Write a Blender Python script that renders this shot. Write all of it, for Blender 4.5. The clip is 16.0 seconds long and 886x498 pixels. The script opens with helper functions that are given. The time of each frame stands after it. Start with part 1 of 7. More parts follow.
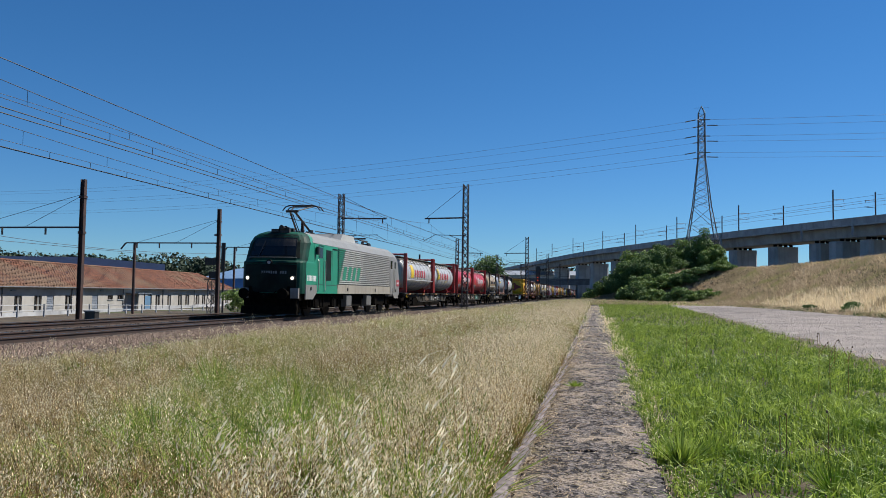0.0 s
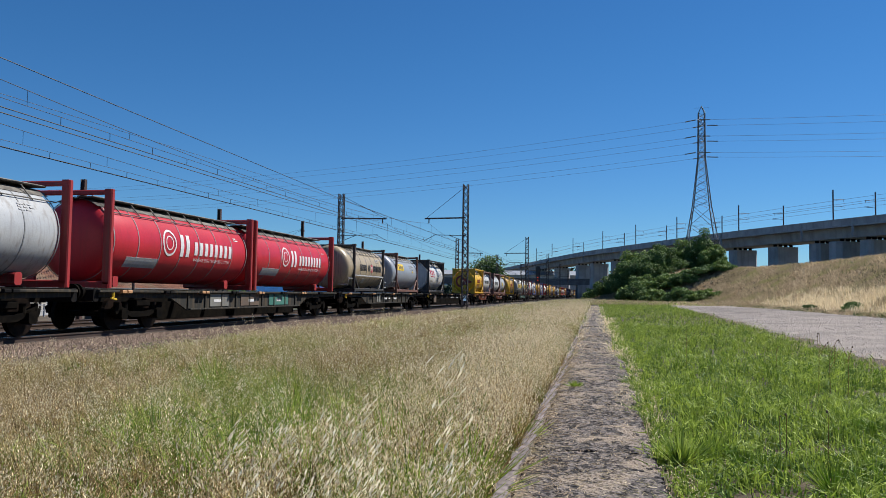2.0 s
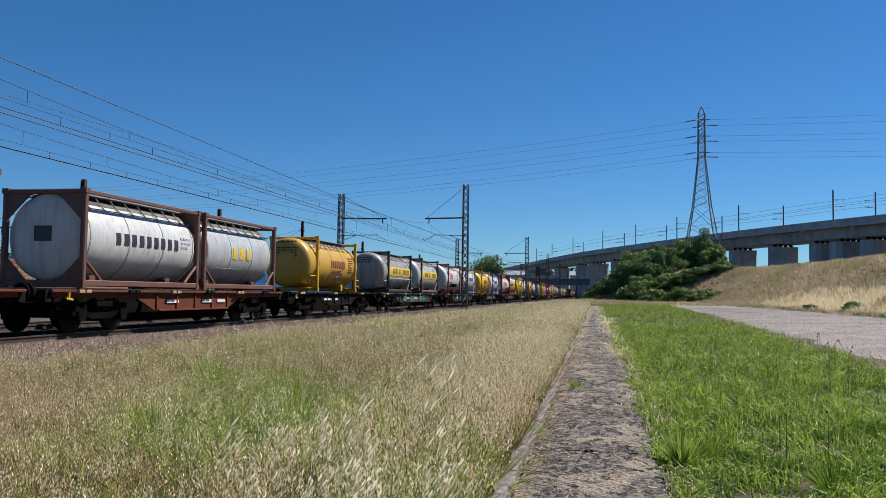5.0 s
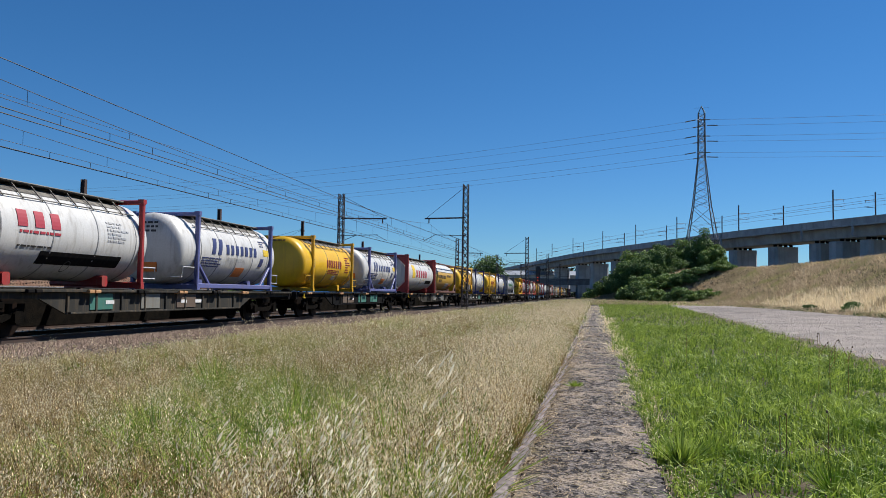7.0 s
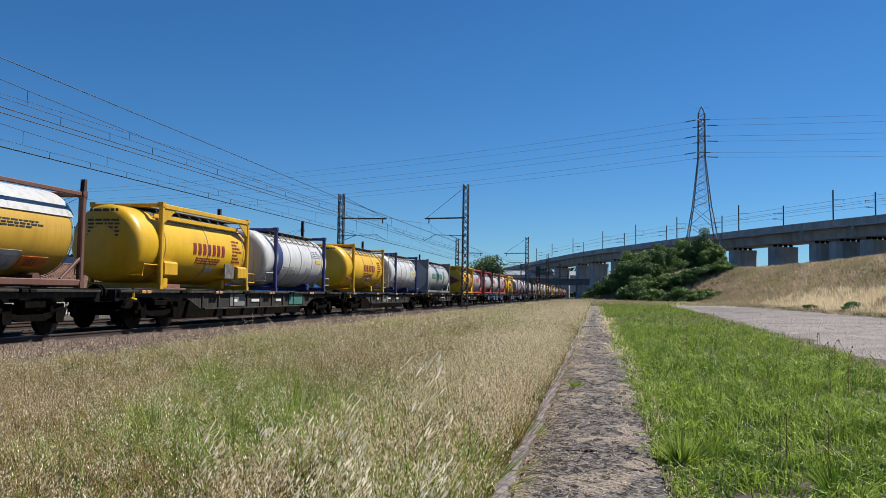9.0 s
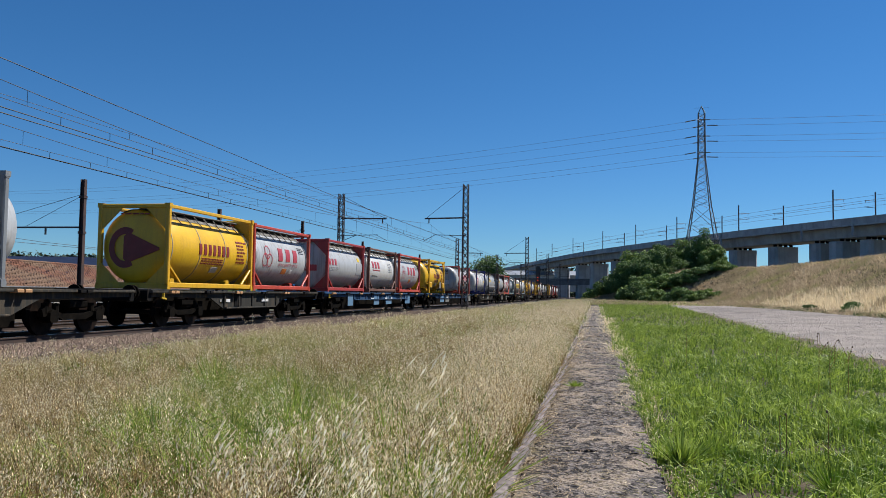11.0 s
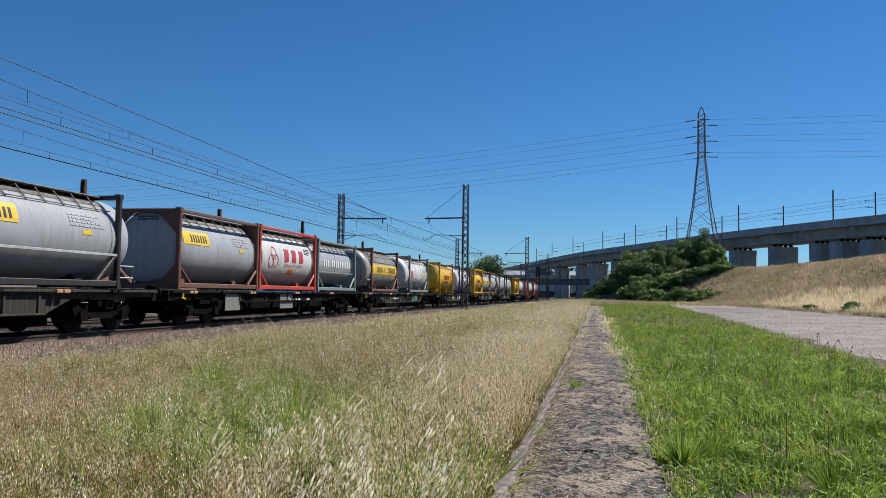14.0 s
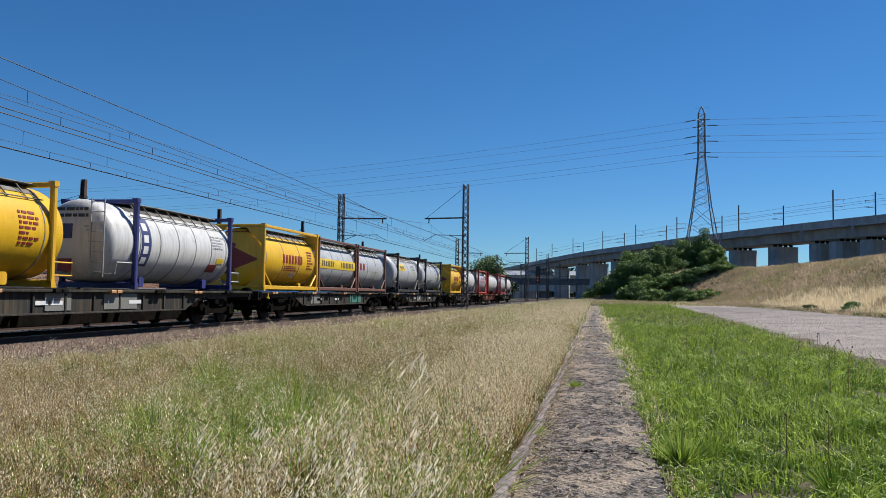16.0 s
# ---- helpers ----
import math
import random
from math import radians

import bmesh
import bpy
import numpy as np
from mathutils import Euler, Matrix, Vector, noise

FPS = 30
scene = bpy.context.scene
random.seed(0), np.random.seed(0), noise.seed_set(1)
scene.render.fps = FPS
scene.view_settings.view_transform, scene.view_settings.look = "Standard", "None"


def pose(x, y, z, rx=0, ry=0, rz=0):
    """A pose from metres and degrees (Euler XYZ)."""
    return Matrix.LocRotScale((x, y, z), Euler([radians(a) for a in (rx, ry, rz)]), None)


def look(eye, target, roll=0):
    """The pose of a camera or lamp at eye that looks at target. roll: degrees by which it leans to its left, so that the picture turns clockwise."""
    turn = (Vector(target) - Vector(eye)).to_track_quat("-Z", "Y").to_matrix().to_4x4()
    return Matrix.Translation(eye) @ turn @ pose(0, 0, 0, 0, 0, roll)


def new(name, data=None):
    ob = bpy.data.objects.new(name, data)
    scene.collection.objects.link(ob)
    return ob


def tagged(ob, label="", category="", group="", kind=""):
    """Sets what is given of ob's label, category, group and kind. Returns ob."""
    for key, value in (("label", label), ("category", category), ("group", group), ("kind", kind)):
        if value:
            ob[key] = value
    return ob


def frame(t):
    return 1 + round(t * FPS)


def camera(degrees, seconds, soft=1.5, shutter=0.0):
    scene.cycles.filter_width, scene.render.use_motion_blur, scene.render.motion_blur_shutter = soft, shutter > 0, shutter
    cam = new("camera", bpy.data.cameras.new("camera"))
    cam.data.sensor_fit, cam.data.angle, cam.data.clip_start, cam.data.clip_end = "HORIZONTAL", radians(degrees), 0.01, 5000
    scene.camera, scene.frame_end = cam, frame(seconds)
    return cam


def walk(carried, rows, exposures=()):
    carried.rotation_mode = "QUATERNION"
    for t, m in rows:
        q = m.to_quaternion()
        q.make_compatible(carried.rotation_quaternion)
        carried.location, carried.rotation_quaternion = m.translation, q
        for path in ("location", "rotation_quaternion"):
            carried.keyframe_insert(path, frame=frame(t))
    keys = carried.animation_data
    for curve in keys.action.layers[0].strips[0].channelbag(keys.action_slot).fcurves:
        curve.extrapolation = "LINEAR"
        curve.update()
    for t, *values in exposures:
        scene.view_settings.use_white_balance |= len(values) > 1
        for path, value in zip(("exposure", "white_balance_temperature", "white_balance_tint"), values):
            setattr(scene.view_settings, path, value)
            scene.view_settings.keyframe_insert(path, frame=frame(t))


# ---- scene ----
# ---- camera: stands still on a low stone edge beside the line ----
EYE = Vector((0, 0, 1.155))
AIM = Vector((-math.sin(0.1926) * math.cos(0.0545), math.cos(0.1926) * math.cos(0.0545), math.sin(0.0545)))
cam = camera(57.27, 16.0, soft=0.6)
STAND = look(EYE, EYE + AIM, 0.825)
walk(cam, [(0, STAND), (16, STAND)], exposures=[(0, 0.74), (16, 0.74)])

# ---- sun and sky ----
SUN = Vector((0.62, 0.48, 1.0)).normalized()
world = bpy.data.worlds.new("sky")
scene.world = world
world.use_nodes = True
wn = world.node_tree
sky = wn.nodes.new("ShaderNodeTexSky")
sky.sky_type = "NISHITA"
sky.sun_disc = False
sky.sun_elevation = math.asin(SUN.z)
sky.sun_rotation = math.atan2(SUN.x, SUN.y)
sky.altitude = 900
sky.air_density = 1.0
sky.dust_density = 0.0
sky.ozone_density = 3.0
wn.nodes["Background"].inputs["Strength"].default_value = 0.058
rich = wn.nodes.new("ShaderNodeHueSaturation")
rich.inputs["Saturation"].default_value = 1.15
rich.inputs["Hue"].default_value = 0.5
wn.links.new(sky.outputs[0], rich.inputs["Color"])
clear = wn.nodes.new("ShaderNodeVectorMath")      # very dry, clear air
clear.operation = "MULTIPLY"
wn.links.new(rich.outputs[0], clear.inputs[0])
heights = wn.nodes.new("ShaderNodeSeparateXYZ")
wn.links.new(wn.nodes.new("ShaderNodeTexCoord").outputs["Generated"], heights.inputs[0])
rise = wn.nodes.new("ShaderNodeMapRange")
rise.inputs["From Min"].default_value, rise.inputs["From Max"].default_value = 0.0, 0.28
wn.links.new(heights.outputs["Z"], rise.inputs["Value"])
tone = wn.nodes.new("ShaderNodeMix")
tone.data_type = "RGBA"
tone.inputs[6].default_value, tone.inputs[7].default_value = (0.450, 0.715, 1.0, 1), (0.420, 0.765, 1.0, 1)
wn.links.new(rise.outputs[0], tone.inputs[0])
wn.links.new(tone.outputs[2], clear.inputs[1])
wn.links.new(clear.outputs[0], wn.nodes["Background"].inputs["Color"])
sun = new("sun", bpy.data.lights.new("sun", "SUN"))
sun.data.energy, sun.data.angle, sun.data.color = 4.7, radians(0.53), (1.0, 0.955, 0.88)
sun.matrix_world = look((40, 60, 90), Vector((40, 60, 90)) - SUN)


# ---- materials ----
ALBEDO_SCALE = 0.77          # every base colour is scaled down to deepen the shadows


def surf(name, a, b, scale=2.0, rough=0.6, metal=0.0, bump=0.0, fine=30.0, streak=None, streak_amt=0.5, spread=(0.38, 0.62),
         stretch=(9, 9, 0.5), island=False, patch=None, patch_scale=0.3, patch_at=(0.45, 0.6), bump_scale=None, translucent=0.0, speck=0.25, patch2=None, patch2_scale=4.0, patch2_at=(0.5, 0.62)):
    """Two colours mixed by a broad noise, a fine grain over them, optional streaks of dirt and optional patches of a third colour."""
    a, b, patch, patch2 = (tuple(v * ALBEDO_SCALE for v in c) if c else None for c in (a, b, patch, patch2))
    m = bpy.data.materials.new(name)
    m.use_nodes = True
    n, k = m.node_tree.nodes, m.node_tree.links
    bsdf = n["Principled BSDF"]
    bsdf.inputs["Roughness"].default_value = rough
    bsdf.inputs["Metallic"].default_value = metal
    co = n.new("ShaderNodeTexCoord")
    info = n.new("ShaderNodeObjectInfo")
    shift = n.new("ShaderNodeVectorMath")
    shift.operation = "MULTIPLY_ADD"
    k.new(info.outputs["Random"], shift.inputs[0])
    shift.inputs[1].default_value = (37, 53, 71)
    k.new(co.outputs["Object"], shift.inputs[2])

    def noise_of(sc, detail=4.0, vec=None):
        t = n.new("ShaderNodeTexNoise")
        t.inputs["Scale"].default_value = sc
        t.inputs["Detail"].default_value = detail
        k.new(vec or shift.outputs[0], t.inputs["Vector"])
        return t.outputs["Fac"]

    def ramp(fac, lo, hi):
        r = n.new("ShaderNodeMapRange")
        r.inputs["From Min"].default_value, r.inputs["From Max"].default_value = lo, hi
        k.new(fac, r.inputs["Value"])
        return r.outputs[0]

    def mix(fac, c1, c2, mode="MIX"):
        x = n.new("ShaderNodeMix")
        x.data_type, x.blend_type = "RGBA", mode
        for socket, value in ((x.inputs[0], fac), (x.inputs[6], c1), (x.inputs[7], c2)):
            if isinstance(value, (int, float)):
                socket.default_value = value
            elif isinstance(value, tuple):
                socket.default_value = (*value, 1)
            else:
                k.new(value, socket)
        return x.outputs[2]

    if island:
        geo = n.new("ShaderNodeNewGeometry")
        base = geo.outputs["Random Per Island"]
        col = mix(base, a, b)
    else:
        col = mix(ramp(noise_of(scale), *spread), a, b)
    if patch:
        pv = noise_of(patch_scale, 3.0, co.outputs["Object"])
        col = mix(ramp(pv, *patch_at), col, patch)
    if patch2:
        col = mix(ramp(noise_of(patch2_scale, 2.0, co.outputs["Object"]), *patch2_at), col, patch2)
    grain = noise_of(fine, 6.0)
    if speck:
        col = mix(speck, col, mix(ramp(grain, 0.3, 0.7), (0.35, 0.35, 0.35), (1.0, 1.0, 1.0)), "MULTIPLY")
    if streak:
        sv = n.new("ShaderNodeVectorMath")
        sv.operation = "MULTIPLY"
        k.new(shift.outputs[0], sv.inputs[0])
        sv.inputs[1].default_value = stretch
        amt = n.new("ShaderNodeMath")
        amt.operation = "MULTIPLY"
        k.new(ramp(noise_of(1.0, 5.0, sv.outputs[0]), 0.5, 0.75), amt.inputs[0])
        amt.inputs[1].default_value = streak_amt
        col = mix(amt.outputs[0], col, streak)
    k.new(col, bsdf.inputs["Base Color"])
    if bump:
        bn = n.new("ShaderNodeBump")
        bn.inputs["Strength"].default_value = bump
        bn.inputs["Distance"].default_value = 0.05
        k.new(noise_of(bump_scale or fine, 8.0), bn.inputs["Height"])
        k.new(bn.outputs[0], bsdf.inputs["Normal"])
    if translucent:
        tr = n.new("ShaderNodeBsdfTranslucent")
        k.new(col, tr.inputs["Color"])
        ms = n.new("ShaderNodeMixShader")
        ms.inputs[0].default_value = translucent
        k.new(bsdf.outputs[0], ms.inputs[1])
        k.new(tr.outputs[0], ms.inputs[2])
        k.new(ms.outputs[0], n["Material Output"].inputs["Surface"])
    return m


def paint(name, c, rough=0.4, streak=(0.12, 0.09, 0.06), amt=0.45, vary=0.12, metal=0.0):
    d = tuple(v * (1 - vary) for v in c)
    return surf(name, c, d, scale=1.3, rough=rough, metal=metal, fine=25, streak=streak, streak_amt=amt, bump=0.04, speck=0.18)


def plain(name, c, rough=0.5, metal=0.0, emit=0.0):
    m = surf(name, c, tuple(v * 0.85 for v in c), scale=6, rough=rough, metal=metal, fine=60, speck=0.15)
    if emit:
        m.node_tree.nodes["Principled BSDF"].inputs["Emission Color"].default_value = (1.0, 0.9, 0.7, 1)
        m.node_tree.nodes["Principled BSDF"].inputs["Emission Strength"].default_value = emit
    return m


MAT = {
    "white": paint("tank_white", (0.68, 0.68, 0.67), amt=0.42),
    "grey": paint("tank_grey", (0.40, 0.42, 0.45), amt=0.35),
    "pale": paint("tank_pale_grey", (0.50, 0.52, 0.54), amt=0.65),
    "bluegrey": paint("tank_blue_grey", (0.33, 0.37, 0.43), amt=0.3),
    "beige": paint("tank_beige", (0.46, 0.37, 0.245), amt=0.8),
    "dirty": paint("tank_dirty_steel", (0.40, 0.38, 0.35), amt=0.85, rough=0.35),
    "red": paint("tank_red", (0.58, 0.022, 0.04), amt=0.25, streak=(0.12, 0.02, 0.02)),
    "yellow": paint("tank_yellow", (0.83, 0.49, 0.012), amt=0.25, streak=(0.25, 0.14, 0.02)),
    "amber": paint("tank_amber", (0.64, 0.38, 0.045), amt=0.4, streak=(0.25, 0.14, 0.02)),
    "f_red": paint("frame_red", (0.42, 0.03, 0.03), rough=0.5),
    "f_orange": paint("frame_orange_red", (0.55, 0.055, 0.03), rough=0.5),
    "f_dark": paint("frame_dark_grey", (0.020, 0.020, 0.022), rough=0.55, streak=(0.12, 0.07, 0.04)),
    "f_brown": paint("frame_brown", (0.16, 0.065, 0.045), rough=0.6),
    "f_blue": paint("frame_violet_blue", (0.12, 0.14, 0.36), rough=0.5),
    "f_navy": paint("frame_navy", (0.03, 0.04, 0.20), rough=0.5),
    "f_yellow": paint("frame_yellow", (0.78, 0.44, 0.015), rough=0.45, streak=(0.25, 0.14, 0.02)),
    "f_grey": paint("frame_grey", (0.22, 0.24, 0.26), rough=0.5),
    "f_teal": paint("frame_grey_green", (0.20, 0.28, 0.28), rough=0.5),
    "walk": surf("walkway_grating", (0.22, 0.205, 0.18), (0.10, 0.09, 0.08), scale=4, rough=0.7, fine=50, bump=0.2),
    "band": plain("band_grey", (0.30, 0.31, 0.32)),
    "sill_grey": paint("sill_grey", (0.055, 0.054, 0.05), rough=0.7, amt=0.7),
    "sill_dark": paint("sill_dark", (0.014, 0.014, 0.015), rough=0.85, streak=(0.03, 0.025, 0.02), amt=0.6),
    "sill_brown": paint("sill_rust_brown", (0.17, 0.06, 0.038), rough=0.75, amt=0.5, streak=(0.06, 0.035, 0.025)),
    "sill_blue": paint("sill_blue", (0.035, 0.085, 0.17), rough=0.7, amt=0.6),
    "sill_green": paint("sill_green", (0.03, 0.20, 0.15), rough=0.6, amt=0.4),
    "panel_grey": paint("panel_pale_grey", (0.22, 0.22, 0.20), rough=0.6, amt=0.5),
    "panel_green": paint("panel_green", (0.05, 0.20, 0.16), rough=0.6, amt=0.3),
    "panel_brown": paint("panel_brown", (0.13, 0.09, 0.065), rough=0.7),
    "panel_blue": paint("panel_blue", (0.12, 0.26, 0.42), rough=0.6),
    # grime darkened beyond its own tone, holding the shade under the train
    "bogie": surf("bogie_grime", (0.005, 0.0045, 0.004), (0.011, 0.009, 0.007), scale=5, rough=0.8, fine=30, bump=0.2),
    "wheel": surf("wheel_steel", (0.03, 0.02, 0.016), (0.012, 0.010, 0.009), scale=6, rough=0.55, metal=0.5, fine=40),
    "orange": plain("bracket_orange", (0.50, 0.27, 0.12), rough=0.7),
    "lemon": plain("lever_yellow", (0.75, 0.50, 0.03)),
    "black": plain("lettering_black", (0.03, 0.03, 0.035)),
    "ink": plain("lettering_dark_blue", (0.03, 0.045, 0.16)),
    "crimson": plain("lettering_red", (0.46, 0.05, 0.07)),
    "maroon": plain("lettering_maroon", (0.25, 0.02, 0.02)),
    "snow": plain("lettering_white", (0.80, 0.80, 0.80)),
    "gold": plain("lettering_yellow", (0.80, 0.55, 0.03)),
    "hazard": plain("hazard_orange", (0.80, 0.22, 0.02)),
    "moss": plain("lettering_green", (0.06, 0.22, 0.12)),
    "silver": plain("lettering_grey", (0.42, 0.43, 0.45)),
    "concrete": surf("concrete", (0.56, 0.57, 0.58), (0.40, 0.41, 0.42), scale=0.25, rough=0.85, fine=4, bump=0.1, streak=(0.12, 0.115, 0.11), streak_amt=0.5, stretch=(0.8, 0.8, 0.05)),
    "steel": surf("galvanised_steel", (0.20, 0.20, 0.21), (0.12, 0.12, 0.125), scale=3, rough=0.55, metal=0.4, fine=20),
    "mast": surf("mast_painted_steel", (0.035, 0.032, 0.04), (0.055, 0.045, 0.05), scale=2, rough=0.6, fine=20),
    "rustmast": surf("mast_rusty_steel", (0.075, 0.035, 0.028), (0.045, 0.028, 0.025), scale=2, rough=0.75, fine=25, bump=0.1),
    "wire": plain("wire_copper_dark", (0.012, 0.012, 0.016), rough=0.6),
    "hvwire": plain("wire_aluminium", (0.10, 0.11, 0.13), rough=0.5),
    "glassware": plain("insulator", (0.10, 0.08, 0.07), rough=0.2),
    "rail": surf("rail_rust", (0.06, 0.03, 0.02), (0.03, 0.018, 0.014), scale=3, rough=0.75, fine=30, bump=0.1),
    "railtop": plain("rail_running_surface", (0.42, 0.41, 0.40), rough=0.25, metal=1.0),
    "sleeper": surf("sleeper_concrete", (0.09, 0.075, 0.062), (0.05, 0.04, 0.034), scale=3, rough=0.9, fine=20, bump=0.2),
    "ballast": surf("ballast_bed", (0.080, 0.060, 0.050), (0.03, 0.023, 0.020), scale=9, rough=0.95, fine=18, bump=1.0, bump_scale=14, speck=0.6),
    "gravel": surf("road_pebble", (0.54, 0.48, 0.44), (0.33, 0.29, 0.265), island=True, rough=0.95, fine=40, speck=0.2),
    "oily": surf("oily_ballast_stone", (0.075, 0.058, 0.050), (0.022, 0.018, 0.016), island=True, rough=0.95, fine=40, speck=0.3),
    "stone": surf("ballast_stone", (0.42, 0.31, 0.235), (0.14, 0.095, 0.07), island=True, rough=0.95, fine=40, speck=0.3),
}
for k in ("sill_dark", "sill_grey", "bogie", "wheel", "sill_brown", "sill_blue"):      # matt brake dust; sheen cut further to keep the undersides black
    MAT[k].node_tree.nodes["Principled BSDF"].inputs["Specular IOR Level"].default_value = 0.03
GREEN = paint("loco_green", (0.010, 0.27, 0.165), rough=0.55, amt=0.15, streak=(0.02, 0.12, 0.08))
LGREY = paint("loco_light_grey", (0.60, 0.60, 0.57), rough=0.4, amt=0.3)
MGREY = paint("loco_mid_grey", (0.27, 0.27, 0.262), rough=0.45, amt=0.35)
RIBGREY = paint("loco_rib_grey", (0.45, 0.45, 0.43), rough=0.45, amt=0.4)
SKIRT = paint("loco_skirt_grey", (0.40, 0.37, 0.31), rough=0.55, amt=0.6)
GROOVE = paint("loco_groove_grey", (0.15, 0.15, 0.145), rough=0.6, amt=0.4)
ROOF = paint("loco_roof_grey", (0.25, 0.26, 0.255), rough=0.5, amt=0.5)
GLASS = plain("dark_window_glass", (0.012, 0.014, 0.016), rough=0.06)
# near-black for dark trim; on the nose it paints in shade and grime
MASK = surf("grimy_front_panel", (0.008, 0.020, 0.016), (0.003, 0.006, 0.005), scale=2.0, rough=0.6, fine=20)
MASK.node_tree.nodes["Principled BSDF"].inputs["Specular IOR Level"].default_value = 0.15
# loco green with the front's shade mixed into the colour, plus soot streaks
SHADED_GREEN = surf("sooty_green_front", (0.006, 0.105, 0.068), (0.003, 0.045, 0.032), scale=1.1, rough=0.6, fine=12, streak=(0.004, 0.012, 0.010), streak_amt=0.9, stretch=(3, 3, 0.8))
SHADED_GREEN.node_tree.nodes["Principled BSDF"].inputs["Specular IOR Level"].default_value = 0.2
LAMP = plain("headlight_glow", (0.9, 0.85, 0.7), emit=1.1)
SIGNAL_RED = plain("signal_red_glow", (0.8, 0.05, 0.02))
SIGNAL_RED.node_tree.nodes["Principled BSDF"].inputs["Emission Color"].default_value = (1.0, 0.05, 0.02, 1)
SIGNAL_RED.node_tree.nodes["Principled BSDF"].inputs["Emission Strength"].default_value = 0.5


# ---- mesh building ----
class Shape:
    """Collects vertices and faces of one mesh."""

    def __init__(self):
        self.v, self.f = [], []

    def add(self, verts, faces):
        o = len(self.v)
        self.v += [tuple(p) for p in verts]
        self.f += [tuple(i + o for i in f) for f in faces]
        return self

    def box(self, x0, x1, y0, y1, z0, z1):
        return self.add([(x, y, z) for x in (x0, x1) for y in (y0, y1) for z in (z0, z1)],
                        [(0, 1, 3, 2), (4, 6, 7, 5), (0, 4, 5, 1), (2, 3, 7, 6), (0, 2, 6, 4), (1, 5, 7, 3)])

    def bar(self, p, q, w, h=None, chamfer=0.18):
        """A bar with chamfered edges from p to q, w wide and h high."""
        h = h or w
        p, q = Vector(p), Vector(q)
        d = (q - p).normalized()
        side = d.cross(Vector((0, 0, 1)))
        side = side.normalized() if side.length > 1e-3 else Vector((1, 0, 0))
        up = side.cross(d)
        c = min(w, h) * chamfer
        a, b = w / 2, h / 2
        ring = [(a, b - c), (a - c, b), (c - a, b), (-a, b - c), (-a, c - b), (c - a, -b), (a - c, -b), (a, c - b)]
        vs = [e + side * s + up * u for e in (p, q) for s, u in ring]
        fs = [(i, (i + 1) % 8, 8 + (i + 1) % 8, 8 + i) for i in range(8)]
        return self.add(vs, fs + [tuple(range(7, -1, -1)), tuple(range(8, 16))])

    def tube(self, p, q, r, n=10, r2=None, cap=True):
        p, q = Vector(p), Vector(q)
        d = (q - p).normalized()
        side = d.cross(Vector((0, 0, 1)))
        side = side.normalized() if side.length > 1e-3 else Vector((1, 0, 0))
        up = side.cross(d)
        r2 = r if r2 is None else r2
        vs = [e + (side * math.cos(2 * math.pi * i / n) + up * math.sin(2 * math.pi * i / n)) * s for e, s in ((p, r), (q, r2)) for i in range(n)]
        fs = [(i, (i + 1) % n, n + (i + 1) % n, n + i) for i in range(n)]
        if cap:
            fs += [tuple(range(n - 1, -1, -1)), tuple(range(n, 2 * n))]
        return self.add(vs, fs)

    def path(self, pts, r, n=5):
        """One continuous thin tube through the points."""
        pts = [Vector(p) for p in pts]
        out = []
        for i, p in enumerate(pts):
            d = (pts[min(i + 1, len(pts) - 1)] - pts[max(i - 1, 0)]).normalized()
            side = d.cross(Vector((0.13, 0.07, 1)))
            side = side.normalized() if side.length > 0.05 else Vector((1, 0, 0))
            up = side.cross(d)
            out.append([p + (side * math.cos(2 * math.pi * k / n) + up * math.sin(2 * math.pi * k / n)) * r for k in range(n)])
        return self.rings(out)

    def rings(self, rings, closed=True, caps=True):
        n = len(rings[0])
        vs = [p for r in rings for p in r]
        fs = []
        for k in range(len(rings) - 1):
            for i in range(n if closed else n - 1):
                fs.append((k * n + i, k * n + (i + 1) % n, (k + 1) * n + (i + 1) % n, (k + 1) * n + i))
        if caps:
            fs += [tuple(range(n - 1, -1, -1)), tuple(range((len(rings) - 1) * n, len(rings) * n))]
        return self.add(vs, fs)

    def prism(self, outline, x0, x1):
        """An outline in (y, z), between two values of x."""
        return self.rings([[(x, y, z) for y, z in outline] for x in (x0, x1)])

    def mesh(self, name, material, smooth=False):
        me = bpy.data.meshes.new(name)
        me.from_pydata(self.v, [], self.f)
        me.materials.append(material)
        if smooth:
            me.polygons.foreach_set("use_smooth", [True] * len(me.polygons))
        me.update()
        return me


def part(name, shape, material, parent, label="", smooth=False):
    me = shape if isinstance(shape, bpy.types.Mesh) else shape.mesh(name, material, smooth)
    ob = new(name, me)
    ob.parent = parent
    return tagged(ob, label)


def thing(name, label, category, group="", kind="", at=None):
    ob = new(name)
    ob.empty_display_size = 0.3
    if at is not None:
        ob.matrix_basis = at
    return tagged(ob, label, category, group, kind)


def sheet(name, verts, faces, material, smooth=False, **tags):
    me = bpy.data.meshes.new(name)
    me.from_pydata(verts, [], faces)
    me.materials.append(material)
    if smooth:
        me.polygons.foreach_set("use_smooth", [True] * len(me.polygons))
    me.update()
    return tagged(new(name, me), **tags)


